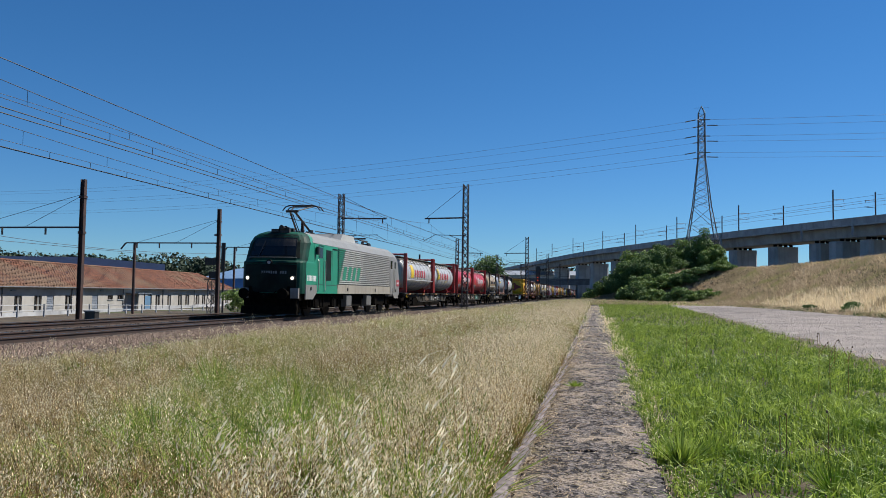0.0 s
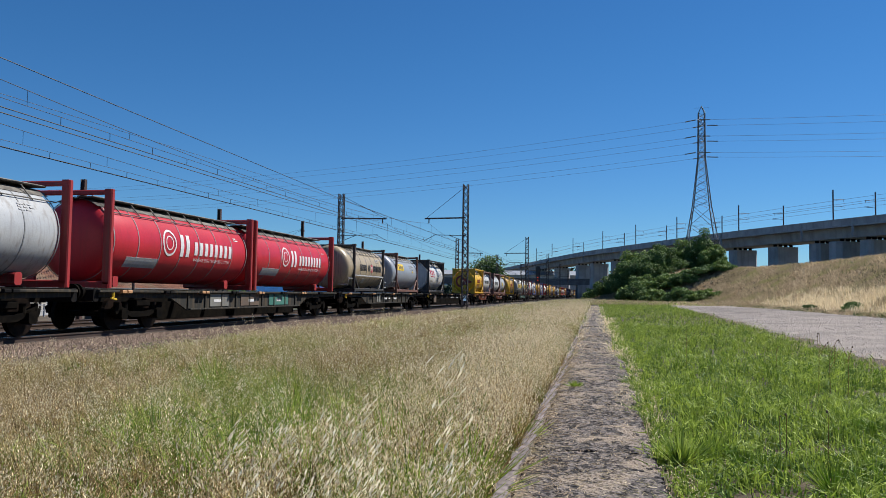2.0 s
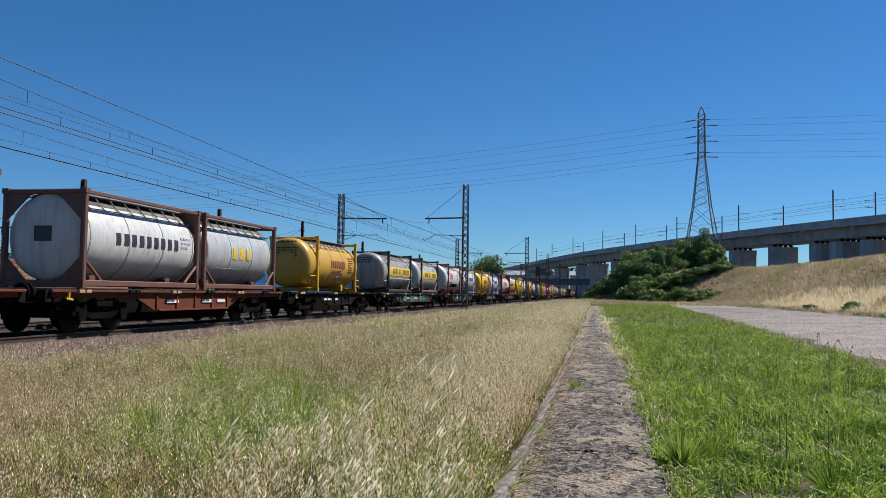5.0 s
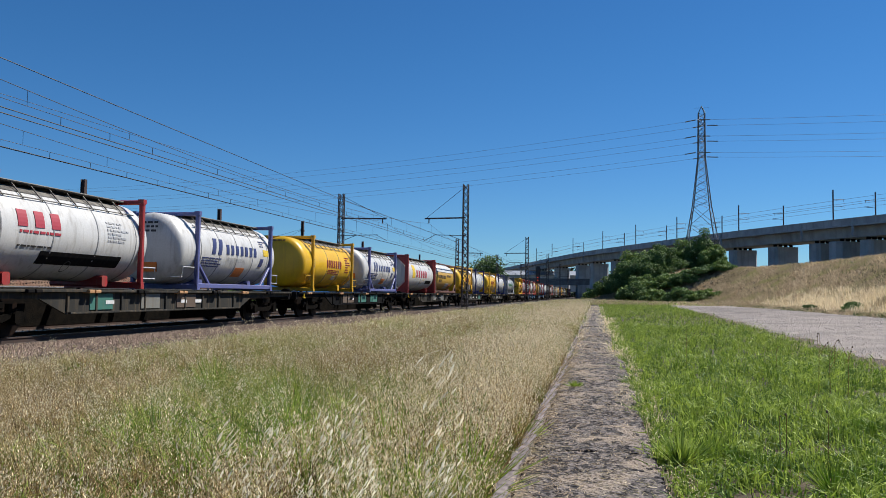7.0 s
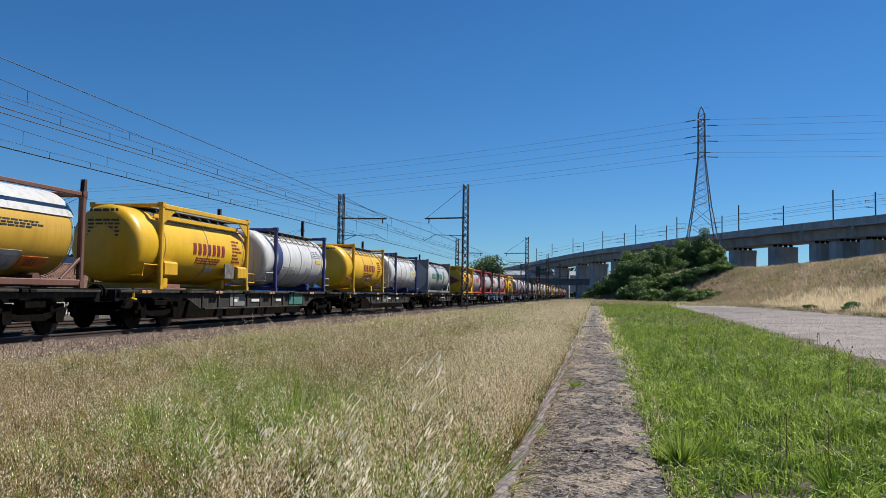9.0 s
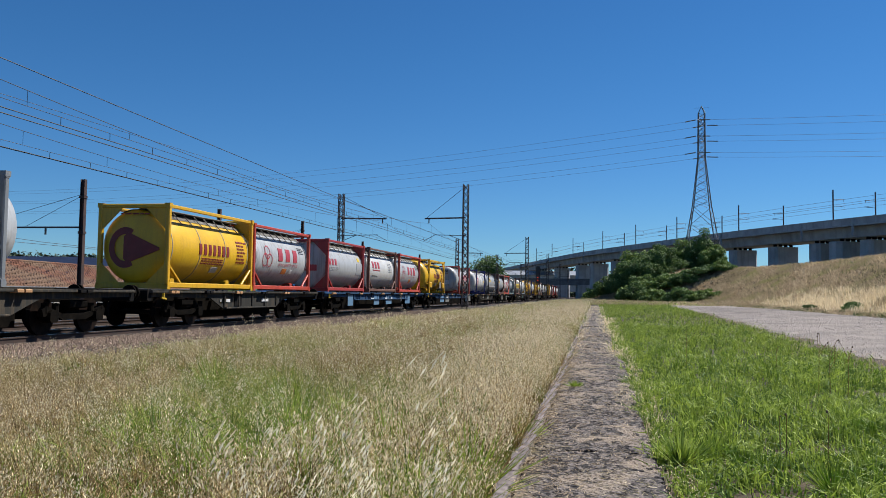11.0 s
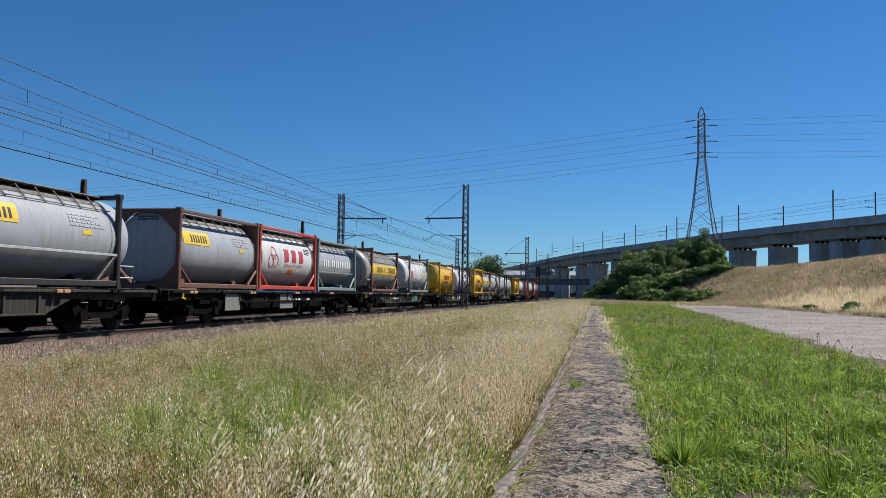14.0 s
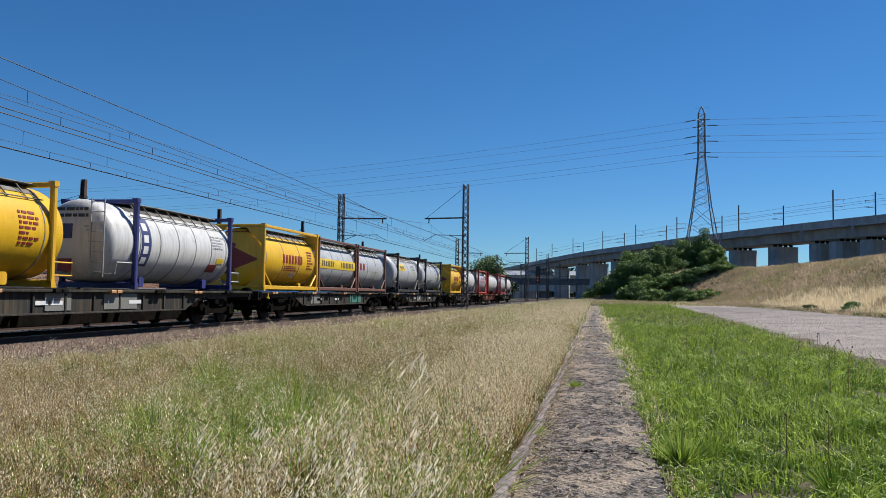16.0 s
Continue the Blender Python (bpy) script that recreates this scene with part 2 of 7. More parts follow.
def tris_mesh(name, verts, material):
    """A mesh out of an array of loose triangles or quads, n x (3 or 4) x 3."""
    n, k = verts.shape[0], verts.shape[1]
    me = bpy.data.meshes.new(name)
    me.vertices.add(n * k)
    me.vertices.foreach_set("co", verts.astype(np.float32).ravel())
    me.loops.add(n * k)
    me.loops.foreach_set("vertex_index", np.arange(n * k, dtype=np.int32))
    me.polygons.add(n)
    me.polygons.foreach_set("loop_start", np.arange(0, n * k, k, dtype=np.int32))
    me.materials.append(material)
    me.update(calc_edges=True)
    return me


rng = np.random.default_rng(7)

# ---- ground ----
NEAR_X, FAR_X = -14.1, -18.1          # centre lines of the two tracks, rail tops at z = 0


def ease(a, b, x):
    t = np.clip((x - a) / (b - a), 0, 1)
    return t * t * (3 - 2 * t)


def bank_foot(y):
    return np.interp(y, (-100, 80, 118, 138, 150, 165, 400), (16.6, 16.8, 14.5, 10.6, 4.0, -3.0, -4.0))


def ground_z(x, y):
    x, y = np.asarray(x, float), np.asarray(y, float)
    z = 0.05 - 0.25 * ease(-1.2, -7.0, x) - 0.12 * ease(-7.0, -10.5, x) - 0.23 * ease(-10.5, -11.8, x) - 1.7 * ease(-32, -48, x)
    z = z + 6.0 * ease(0, 17, x - bank_foot(y)) * (1 - ease(500, 900, y)) * (1 - ease(-20, -120, y))
    z = z + 26 * ease(-330, -700, x) * ease(-200, 200, y) + 16 * ease(700, 1600, y)
    z = z + 0.02 * np.sin(x * 1.7 + y * 0.6) * np.sin(y * 1.1 - x * 0.4) * (x > -11)
    return z


def span(*stops):
    out = []
    for (a, b, step) in stops:
        out += list(np.arange(a, b, step))
    return np.array(out + [stops[-1][1]])


gx = span((-3500, -400, 310), (-400, -60, 20), (-60, -20, 4), (-20, 45, 0.75), (45, 120, 5), (120, 500, 40), (500, 3500, 300))
gy = span((-1500, -100, 140), (-100, -10, 10), (-10, 60, 0.8), (60, 200, 2.0), (200, 500, 12), (500, 4500, 200))
GX, GY = np.meshgrid(gx, gy)
GZ = ground_z(GX, GY)
idx = np.arange(GX.size).reshape(GX.shape)
faces = np.stack([idx[:-1, :-1], idx[:-1, 1:], idx[1:, 1:], idx[1:, :-1]], -1).reshape(-1, 4)
soil = surf("dry_soil_and_litter", (0.13, 0.095, 0.058), (0.06, 0.043, 0.024), scale=1.2, rough=1.0, fine=14, bump=0.6, bump_scale=9,
            patch=(0.06, 0.075, 0.022), patch_scale=0.09, patch_at=(0.48, 0.62), speck=0.5)
sheet("ground", np.stack([GX, GY, GZ], -1).reshape(-1, 3).tolist(), faces.tolist(), soil, True,
      label="dry earth with straw litter and green patches", category="ground", kind="structure")

# gravelled road that bends away below the bank
road_mat = surf("worn_gravel_road", (0.43, 0.37, 0.335), (0.31, 0.27, 0.245), scale=0.5, rough=0.95, fine=16, bump=0.9, bump_scale=22, speck=0.75,
                patch=(0.20, 0.18, 0.15), patch_scale=0.25, patch_at=(0.55, 0.7))
rv, rf = [], []
ys = np.arange(-30, 140, 1.0)
for j, y in enumerate(ys):
    left = float(np.interp(y, (-30, 15, 27, 57, 92, 120, 140), (1.6, 4.3, 4.95, 6.5, 7.5, 6.9, 5.8))) + 0.22 * math.sin(y * 1.3) * math.sin(y * 0.47) + 0.15 * noise.noise((y * 0.9, 3, 1))
    right = float(bank_foot(y)) - 0.5 + 0.3 * noise.noise((y * 0.5, 9, 2))
    for i in range(9):
        x = left + (right - left) * i / 8
        rv.append((x, y, float(ground_z(x, y)) - 0.06 + 0.16 * min(1.0, 3 * math.sin(math.pi * i / 8))))
for j in range(len(ys) - 1):
    for i in range(8):
        a = j * 9 + i
        rf.append((a, a + 1, a + 10, a + 9))
sheet("road", rv, rf, road_mat, True, label="worn pinkish grey gravel road with ragged edges", category="road", kind="structure")

# ---- old platform edge: worn slabs with a raised kerb ----
slab_mat = surf("weathered_slab", (0.29, 0.25, 0.235), (0.050, 0.043, 0.043), scale=20.0, rough=0.95, fine=70, bump=1.0, bump_scale=34, speck=0.8, spread=(0.46, 0.54),
                patch=(0.44, 0.36, 0.29), patch_scale=2.6, patch_at=(0.53, 0.60), patch2=(0.040, 0.034, 0.034), patch2_scale=9.0, patch2_at=(0.56, 0.62))
kerb_mat = surf("weathered_kerb", (0.30, 0.255, 0.25), (0.15, 0.125, 0.12), scale=9, rough=0.9, fine=24, bump=0.5, speck=0.4)
edge = thing("platform_edge", "cracked grey stone platform edge with a raised kerb", "platform edge", kind="structure")


def rough_block(x0, x1, y0, y1, z0, z1, seed, nx=5, ny=8, amp=0.012):
    s = Shape()
    r = random.Random(seed)
    top = []
    for j in range(ny + 1):
        row = []
        for i in range(nx + 1):
            ex = 0.02 * r.uniform(-1, 1) if i in (0, nx) else 0
            x = x0 + (x1 - x0) * i / nx + ex
            y = y0 + (y1 - y0) * j / ny
            drop = 0.006 if i in (0, nx) or j in (0, ny) else 0
            row.append((x, y, z1 - drop + amp * (noise.noise((x * 5, y * 3, seed)) + 0.9 * noise.noise((x * 17, y * 13, seed)) + 0.6 * noise.noise((x * 41, y * 37, seed)))))
        top.append(row)
    vs = [p for row in top for p in row]
    w = nx + 1
    fs = [(j * w + i, j * w + i + 1, (j + 1) * w + i + 1, (j + 1) * w + i) for j in range(ny) for i in range(nx)]
    ring = [j * w for j in range(ny, -1, -1)] + list(range(1, w)) + [j * w + nx for j in range(1, ny + 1)] + [ny * w + i for i in range(nx - 1, 0, -1)]
    base = len(vs)
    vs += [(vs[i][0], vs[i][1], z0) for i in ring]
    m = len(ring)
    fs += [(ring[(k + 1) % m], ring[k], base + k, base + (k + 1) % m) for k in range(m)]
    return s.add(vs, fs)


def edge_left(y):
    return float(np.interp(y, (0, 10, 20, 40, 120), (-0.53, -0.54, -0.60, -0.82, -1.35)))


y, k = 1.2, 0
while y < 78:
    ln = random.uniform(1.7, 2.6)
    lean = edge_left(y + ln / 2)
    wide = 0.86 + 0.05 * random.random()
    part("slab", rough_block(lean + 0.085, lean + wide, y + 0.003, y + ln - 0.003, -0.15, 0.115 + random.uniform(-0.012, 0.012), k, *((30, 75, 0.016) if y < 9 else (18, 40, 0.016) if y < 22 else (6, 12, 0.014))), slab_mat, edge)
    y += ln
    k += 1
y = 1.0
while y < 60:
    ln = random.uniform(0.9, 1.5)
    lean = edge_left(y + ln / 2) + random.uniform(-0.004, 0.004)
    part("kerb_stone", rough_block(lean - 0.01, lean + 0.075, y + 0.006, y + ln - 0.006, -0.2, 0.145 + random.uniform(-0.006, 0.004), k, 4, 14, 0.0035), kerb_mat, edge)
    y += ln
    k += 1

# ---- the two tracks ----
bed = Shape()
prof = [(-21.4, -0.52), (-20.4, -0.18), (-16.2, -0.16), (-12.0, -0.14), (-10.9, -0.17), (-10.0, -0.55)]
yy = list(np.arange(-60, 60, 2.0)) + list(np.arange(60, 620, 20.0))
bed.rings([[(x + (0.12 * noise.noise((y * 0.7, i, 0)) if i in (0, 4, 5) else 0), y, z) for i, (x, z) in enumerate(prof)] for y in yy], closed=False, caps=False)
tagged(new("ballast_bed", bed.mesh("ballast_bed", MAT["ballast"])), "brown grey ballast bed under two tracks", "ballast", kind="structure")

RAIL = [(-0.075, -0.172), (0.075, -0.172), (0.072, -0.158), (0.012, -0.135), (0.010, -0.05), (0.034, -0.036), (0.034, -0.006), (0.028, -0.003),
        (-0.028, -0.003), (-0.034, -0.006), (-0.034, -0.036), (-0.010, -0.05), (-0.012, -0.135), (-0.072, -0.158)]
sleeper_me = None
for cx, title in ((NEAR_X, "nearer"), (FAR_X, "farther")):
    track = thing("railway_track", "rusty steel rails on concrete sleepers in ballast", "track", "pair of tracks", "structure")
    for side in (-0.7525, 0.7525):
        r = Shape().rings([[(cx + side + x, y, z) for x, z in RAIL] for y in (-60, 700)])
        rail = part("rail", r, MAT["rail"], track)
        part("running_surface", Shape().box(cx + side - 0.026, cx + side + 0.026, -60, 700, -0.004, 0.0), MAT["railtop"], rail, "polished top of the rail")
    if sleeper_me is None:
        sleeper_me = Shape().prism([(-0.13, -0.32), (0.13, -0.32), (0.10, -0.172), (-0.10, -0.172)], -1.25, 1.25).mesh("sleeper", MAT["sleeper"])
    for j in range(200):
        o = part("sleeper", sleeper_me, None, track)
        o.location = (cx, 8 + 0.6 * j, 0.0)

# loose stones
def stones(name, sx, sy, sz, rad, label, mat="stone"):
    n = len(sx)
    turn = rng.random((n, 2)) * 6.28
    st = np.zeros((n, 5, 3))
    st[:, 0] = np.stack([sx, sy, sz + rad * 1.1], -1)
    for q in range(4):
        a = q * 1.57
        st[:, q + 1] = np.stack([sx + rad * np.cos(turn[:, 0] + a) * 1.1, sy + rad * np.sin(turn[:, 0] + a), sz + rad * 0.25 * np.sin(turn[:, 1] + a * 2)], -1)
    me = bpy.data.meshes.new(name)
    fi = np.concatenate([np.stack([np.arange(n) * 5, np.arange(n) * 5 + 1 + q, np.arange(n) * 5 + 1 + (q + 1) % 4], -1) for q in range(4)])
    me.from_pydata(st.reshape(-1, 3).tolist(), [], fi.tolist())
    me.materials.append(MAT[mat])
    tagged(new(name, me), label, "stones", kind="stuff")


n = 36000
sx = rng.uniform(-12.9, -10.1, n)
sy = 9 + 60 * rng.random(n) ** 1.5
stones("ballast_stones", sx, sy, np.maximum(np.interp(sx, (-12.0, -10.9, -10.0), (-0.14, -0.17, -0.55)), ground_z(sx, sy) - 0.005), rng.uniform(0.018, 0.045, n), "loose brown grey ballast stones")
n = 16000
sx = rng.uniform(-20.8, -12.6, n)
stones("track_stones", sx, 10 + 70 * rng.random(n) ** 1.4, np.full(n, -0.17), rng.uniform(0.02, 0.05, n), "brown ballast stones between the rails", "oily")
n = 15000
sy = 12 + 70 * rng.random(n) ** 1.6
q = rng.random(n)
sx = np.interp(sy, (15, 27, 57, 92), (4.2, 4.8, 6.4, 7.4)) * (1 - q) + (bank_foot(sy) - 0.4) * q
stones("road_gravel", sx, sy, ground_z(sx, sy) - 0.06 + 0.16 * np.minimum(1.0, 3 * np.sin(np.pi * q)), rng.uniform(0.006, 0.013, n) * (1 + sy * 0.02), "loose gravel on the road", "gravel")


# ---- overhead line ----
def lattice(s, x, y, z0, z1, w0, w1, cell=0.55, leg=0.07, lace=0.038):
    for sx_ in (-1, 1):
        for sy_ in (-1, 1):
            s.bar((x + sx_ * w0 / 2, y + sy_ * w0 / 2, z0), (x + sx_ * w1 / 2, y + sy_ * w1 / 2, z1), leg)
    n = max(2, int((z1 - z0) / cell))
    for k in range(n):
        za, zb = z0 + (z1 - z0) * k / n, z0 + (z1 - z0) * (k + 1) / n
        wa, wb = w0 + (w1 - w0) * k / n, w0 + (w1 - w0) * (k + 1) / n
        for a in (-1, 1):
            s.bar((x - wa / 2, y + a * wa / 2, za), (x + wb / 2, y + a * wb / 2, zb), lace)
            s.bar((x + wa / 2, y + a * wa / 2, za), (x - wb / 2, y + a * wb / 2, zb), lace)
            s.bar((x + a * wa / 2, y - wa / 2, za), (x + a * wb / 2, y + wb / 2, zb), lace)
            s.bar((x + a * wa / 2, y + wa / 2, za), (x + a * wb / 2, y - wb / 2, zb), lace)


def messenger_z(y):
    """Height of the carrying cable: a sag between the masts."""
    for a, b in ((2, 66), (66, 123), (123, 172), (172, 225), (225, 280)):
        if a <= y <= b:
            return 6.96 - 1.20 * (1 - ((y - (a + b) / 2) / ((b - a) / 2)) ** 2)
    return 6.1


def line_mast(x, y, top, track_x):
    m = thing("catenary_mast", "dark lattice steel catenary mast beside the track", "mast", "catenary masts")
    g = float(ground_z(x, y)) - 0.1
    s = Shape()
    lattice(s, x, y, g, top, 0.46, 0.40)
    part("lattice_post", s, MAT["mast"], m)
    part("foot", Shape().box(x - 0.4, x + 0.4, y - 0.4, y + 0.4, g - 0.4, g + 0.12), MAT["concrete"], m)
    d = 1 if track_x > x else -1
    tip = track_x + d * 0.35
    part("arm", Shape().bar((x, y, 7.42), (tip, y, 7.36), 0.09, 0.12), MAT["mast"], m)
    part("stay", Shape().tube((x, y, top - 0.15), (tip - d * 0.2, y, 7.45), 0.018, 6), MAT["mast"], m)
    part("insulator", Shape().tube((track_x, y, 7.35), (track_x, y, 6.97), 0.05, 8), MAT["glassware"], m)
    reg = Shape().tube((x, y, 5.95), (track_x - d * 0.4, y, 6.0), 0.03, 6)
    reg.tube((track_x - d * 0.5, y, 5.98), (track_x + d * 0.4, y, 5.50), 0.022, 6)
    reg.tube((x + d * 0.3, y, 5.55), (x + d * 1.4, y, 5.98), 0.025, 6)
    part("registration_arm", reg, MAT["mast"], m)
    return m


for y, ta, tb in ((66, 10.2, 9.5), (123, 9.85, 9.6), (172, 9.7, 9.6), (225, 9.7, 9.6), (280, 9.7, 9.6), (2, 10.2, 9.5)):
    line_mast(-11.0, y, ta, NEAR_X)
    line_mast(-21.75, y, tb, FAR_X)

for cx, lift, pair in ((NEAR_X, 0.0, (0.0, -0.46)), (FAR_X, 0.22, (-0.03, 0.03))):
    wires = thing("overhead_line", "dark copper contact wires hung from a sagging cable", "overhead line", "overhead lines")
    ys = [2 + 2.0 * i for i in range(140)]
    part("carrying_cable", Shape().path([(cx, y, messenger_z(y) + lift) for y in ys], 0.010, 5), MAT["wire"], wires)
    part("auxiliary_cable", Shape().path([(cx, y, 5.67 + 0.01 * math.sin(y)) for y in ys[::3]], 0.008, 5), MAT["wire"], wires)
    for dx in pair:
        part("contact_wire", Shape().path([(cx + dx, y, 5.46) for y in ys[::3]], 0.014, 5), MAT["wire"], wires)
    y = 4.2 if cx == NEAR_X else 4.6
    while y < 120:
        part("dropper", Shape().tube((cx, y, messenger_z(y) + lift), (cx, y, 5.67), 0.007, 4), MAT["wire"], wires)
        for q in (1.3, 3.5):
            part("dropper", Shape().tube((cx, y + q, 5.67), (cx, y + q, 5.46), 0.010, 4), MAT["wire"], wires)
        y += 4.5
feeder = thing("feeder_cable", "dark feeder cable along the mast tops", "cable", "feeder cables")
part("cable", Shape().path([(-21.75, y, 9.05 + 0.0137 * max(0, 66 - y)) for y in range(2, 226, 4)], 0.020, 5), MAT["wire"], feeder)
feeder = thing("feeder_cable", "thin dark feeder cable below the mast tops", "cable", "feeder cables")
part("cable", Shape().path([(-21.75, y, 9.0 - 0.018 * max(0, 66 - y)) for y in range(2, 126, 4)], 0.010, 5), MAT["wire"], feeder)


# solid section masts of the sidings beyond
def siding_mast(x, y, top, reach, hook):
    m = thing("siding_mast", "rust-brown steel beam mast with a long arm", "mast", "siding masts")
    g = float(ground_z(x, y)) - 0.1
    s = Shape().box(x - 0.11, x - 0.09, y - 0.10, y + 0.10, g, top).box(x + 0.09, x + 0.11, y - 0.10, y + 0.10, g, top).box(x - 0.09, x + 0.09, y - 0.015, y + 0.015, g, top)
    part("post", s, MAT["rustmast"], m)
    for z in (top - 0.85, top - 2.55):
        part("clamp", Shape().box(x - 0.14, x + 0.14, y - 0.13, y + 0.13, z - 0.06, z + 0.06), MAT["rustmast"], m)
    az = top - 2.3
    arm = Shape().bar((x, y, az), (x - reach, y + 0.2, az + 0.02), 0.08, 0.08)
    if hook:
        arm.bar((x - reach, y + 0.2, az), (x - reach - 0.35, y + 0.2, az - 0.4), 0.1, 0.1)
        part("far_post", Shape().bar((x - reach * 0.9, y + 0.18, float(ground_z(x - reach * 0.9, y)) - 0.1), (x - reach * 0.9, y + 0.18, az + 0.05), 0.16, 0.16), MAT["rustmast"], m)
    part("arm", arm, MAT["mast"], m)
    st = Shape().tube((x, y, top - 0.75), (x - reach * 0.45, y, az), 0.011, 5).tube((x, y, top - 0.7), (x - reach * 0.88, y, az), 0.011, 5)
    part("stay", st, MAT["mast"], m)
    for q in (0.28, 0.62, 0.86):
        part("insulator", Shape().tube((x - reach * q, y, az), (x - reach * q, y, az - 0.35), 0.05, 7), MAT["glassware"], m)


siding_mast(-24.3, 34.6, 6.35, 7.0, False)
siding_mast(-25.2, 50.5, 6.6, 7.0, True)
siding_mast(-25.2, 66, 7.2, 7.0, True)
siding_mast(-25.2, 84, 6.6, 7.0, True)
siding_mast(-25.2, 112, 6.6, 7.0, True)
swires = thing("siding_wires", "thin dark wires over the sidings", "overhead line")
part("wire", Shape().path([(-29, y, 3.9 + 0.4 * math.sin(y * 0.11)) for y in range(20, 160, 6)], 0.012, 4).path([(-30.5, y, 3.55) for y in range(20, 160, 10)], 0.012, 4), MAT["wire"], swires)


# ---- viaduct ----
VIA = [(128, 70), (105, 110), (83, 150), (66, 180), (51, 208), (37, 238), (24, 270), (12, 301), (0.5, 332), (-12, 374), (-24, 418), (-35, 460), (-52, 525), (-80, 620), (-120, 740)]


def via_at(u):
    """Smooth point and sideways direction on the viaduct's line."""
    i = min(int(u), len(VIA) - 2)
    t = u - i
    p = [Vector((*VIA[max(0, min(len(VIA) - 1, i + k))], 0)) for k in (-1, 0, 1, 2)]
    q = 0.5 * ((2 * p[1]) + (p[2] - p[0]) * t + (2 * p[0] - 5 * p[1] + 4 * p[2] - p[3]) * t * t + (3 * p[1] - p[0] - 3 * p[2] + p[3]) * t ** 3)
    d = ((p[2] - p[0]) * (1 - t) + (p[3] - p[1]) * t).normalized()
    return q, Vector((d.y, -d.x, 0))


via = thing("viaduct", "long curved concrete railway viaduct on wide piers", "viaduct")
US = [i * 0.125 for i in range((len(VIA) - 1) * 8 + 1)]


def via_strip(profile):
    rings = []
    for u in US:
        c, side = via_at(u)
        rings.append([c + side * o + Vector((0, 0, z)) for o, z in profile])
    return Shape().rings(rings)


part("girder", via_strip([(-4.0, 14.75), (4.0, 14.75), (4.4, 17.1), (-4.4, 17.1)]), MAT["concrete"], via)
part("deck", via_strip([(-6.3, 17.1), (6.3, 17.1), (6.5, 17.6), (-6.5, 17.6)]), MAT["concrete"], via)
for o in (-6.4, 6.4):
    part("parapet", via_strip([(o - 0.14, 17.0), (o + 0.14, 17.0), (o + 0.14, 18.65), (o - 0.14, 18.65)]), MAT["concrete"], via)
PIERS = (0.01, 0.42, 0.73, 1.05, 1.38, 1.73, 2.11, 2.5, 2.97, 3.43, 3.67, 3.92, 4.38, 4.9, 5.4, 5.9, 6.4, 6.9, 7.4, 8.1, 8.6, 9.53, 10.56, 11.4, 12.0, 12.5, 13.0, 13.5)
for k, u in enumerate(PIERS):
    c, side = via_at(u)
    ahead = Vector((-side.y, side.x, 0))
    z0 = float(ground_z(c.x, c.y)) - 1
    ring = [c + side * a * (5.0 if u == 3.67 else 3.6) + ahead * b * 1.9 for a, b in ((-1, -0.6), (-0.8, -1), (0.8, -1), (1, -0.6), (1, 0.6), (0.8, 1), (-0.8, 1), (-1, 0.6))]
    pier = part("pier", Shape().rings([[p + Vector((0, 0, z)) for p in ring] for z in (z0, 14.1)]), MAT["concrete"], via)
    for a in (-0.75, -0.25, 0.25, 0.75):
        p = c + side * a * 3.1
        part("bearing", Shape().bar(p + Vector((0, 0, 14.1)), p + Vector((0, 0, 14.75)), 0.8), MAT["sill_dark"], pier)
    if k % 2 == 1:
        part("joint_pilaster", Shape().bar(c - side * 6.62 + Vector((0, 0, 14.7)), c - side * 6.62 + Vector((0, 0, 18.5)), 0.5), MAT["concrete"], via)
part("cornice", via_strip([(-6.75, 17.0), (-6.4, 17.0), (-6.4, 17.32), (-6.75, 17.32)]), MAT["concrete"], via)
part("coping", via_strip([(-6.62, 18.65), (-6.2, 18.65), (-6.2, 18.82), (-6.62, 18.82)]), MAT["concrete"], via)

for u, o in ((3.64, -5.6), (4.7, -5.6), (5.68, -5.6), (6.58, -5.6), (7.53, -5.6), (8.56, -5.6), (9.47, -5.6), (10.4, -5.6), (3.62, 5.6), (4.6, 5.6), (5.48, 5.6), (6.57, 5.6), (7.73, 5.6), (9.1, 5.6)):
    c, side = via_at(u)
    c = c + side * o
    d = side * (1 if o < 0 else -1)
    m = thing("viaduct_mast", "slim dark catenary mast on the viaduct", "mast", "viaduct masts")
    part("post", Shape().bar(c + Vector((0, 0, 17.4)), c + Vector((0, 0, 25.7)), 0.28), MAT["mast"], m)
    up = lambda q, z: c + d * q + Vector((0, 0, z))
    part("bracket", Shape().tube(up(0, 23.6), up(3.0, 23.6), 0.06, 5).tube(up(0, 22.0), up(3.0, 22.2), 0.05, 5).tube(up(2.8, 23.6), up(2.8, 23.0), 0.05, 5).tube(up(1.2, 22.1), up(3.3, 21.9), 0.04, 5), MAT["mast"], m)
vw = thing("viaduct_wires", "thin overhead wires along the viaduct", "overhead line")
for o, z in ((-3, 23.6), (-3, 22.2), (3, 23.6), (3, 22.2)):
    part("wire", Shape().path([via_at(u)[0] + via_at(u)[1] * o + Vector((0, 0, z)) for u in US[::2]], 0.03, 4), MAT["hvwire"], vw)

# ---- high-voltage pylon and its lines ----
PX, PY = 23.1, 197.0
pyl = thing("pylon", "tall blue-grey lattice electricity pylon", "pylon")
PB = float(ground_z(PX, PY)) - 0.5
s = Shape()
lattice(s, PX, PY, PB, 22.0, 9.4, 4.0, 3.4, 0.20, 0.09)
part("lower_body", s, MAT["steel"], pyl)
s = Shape()
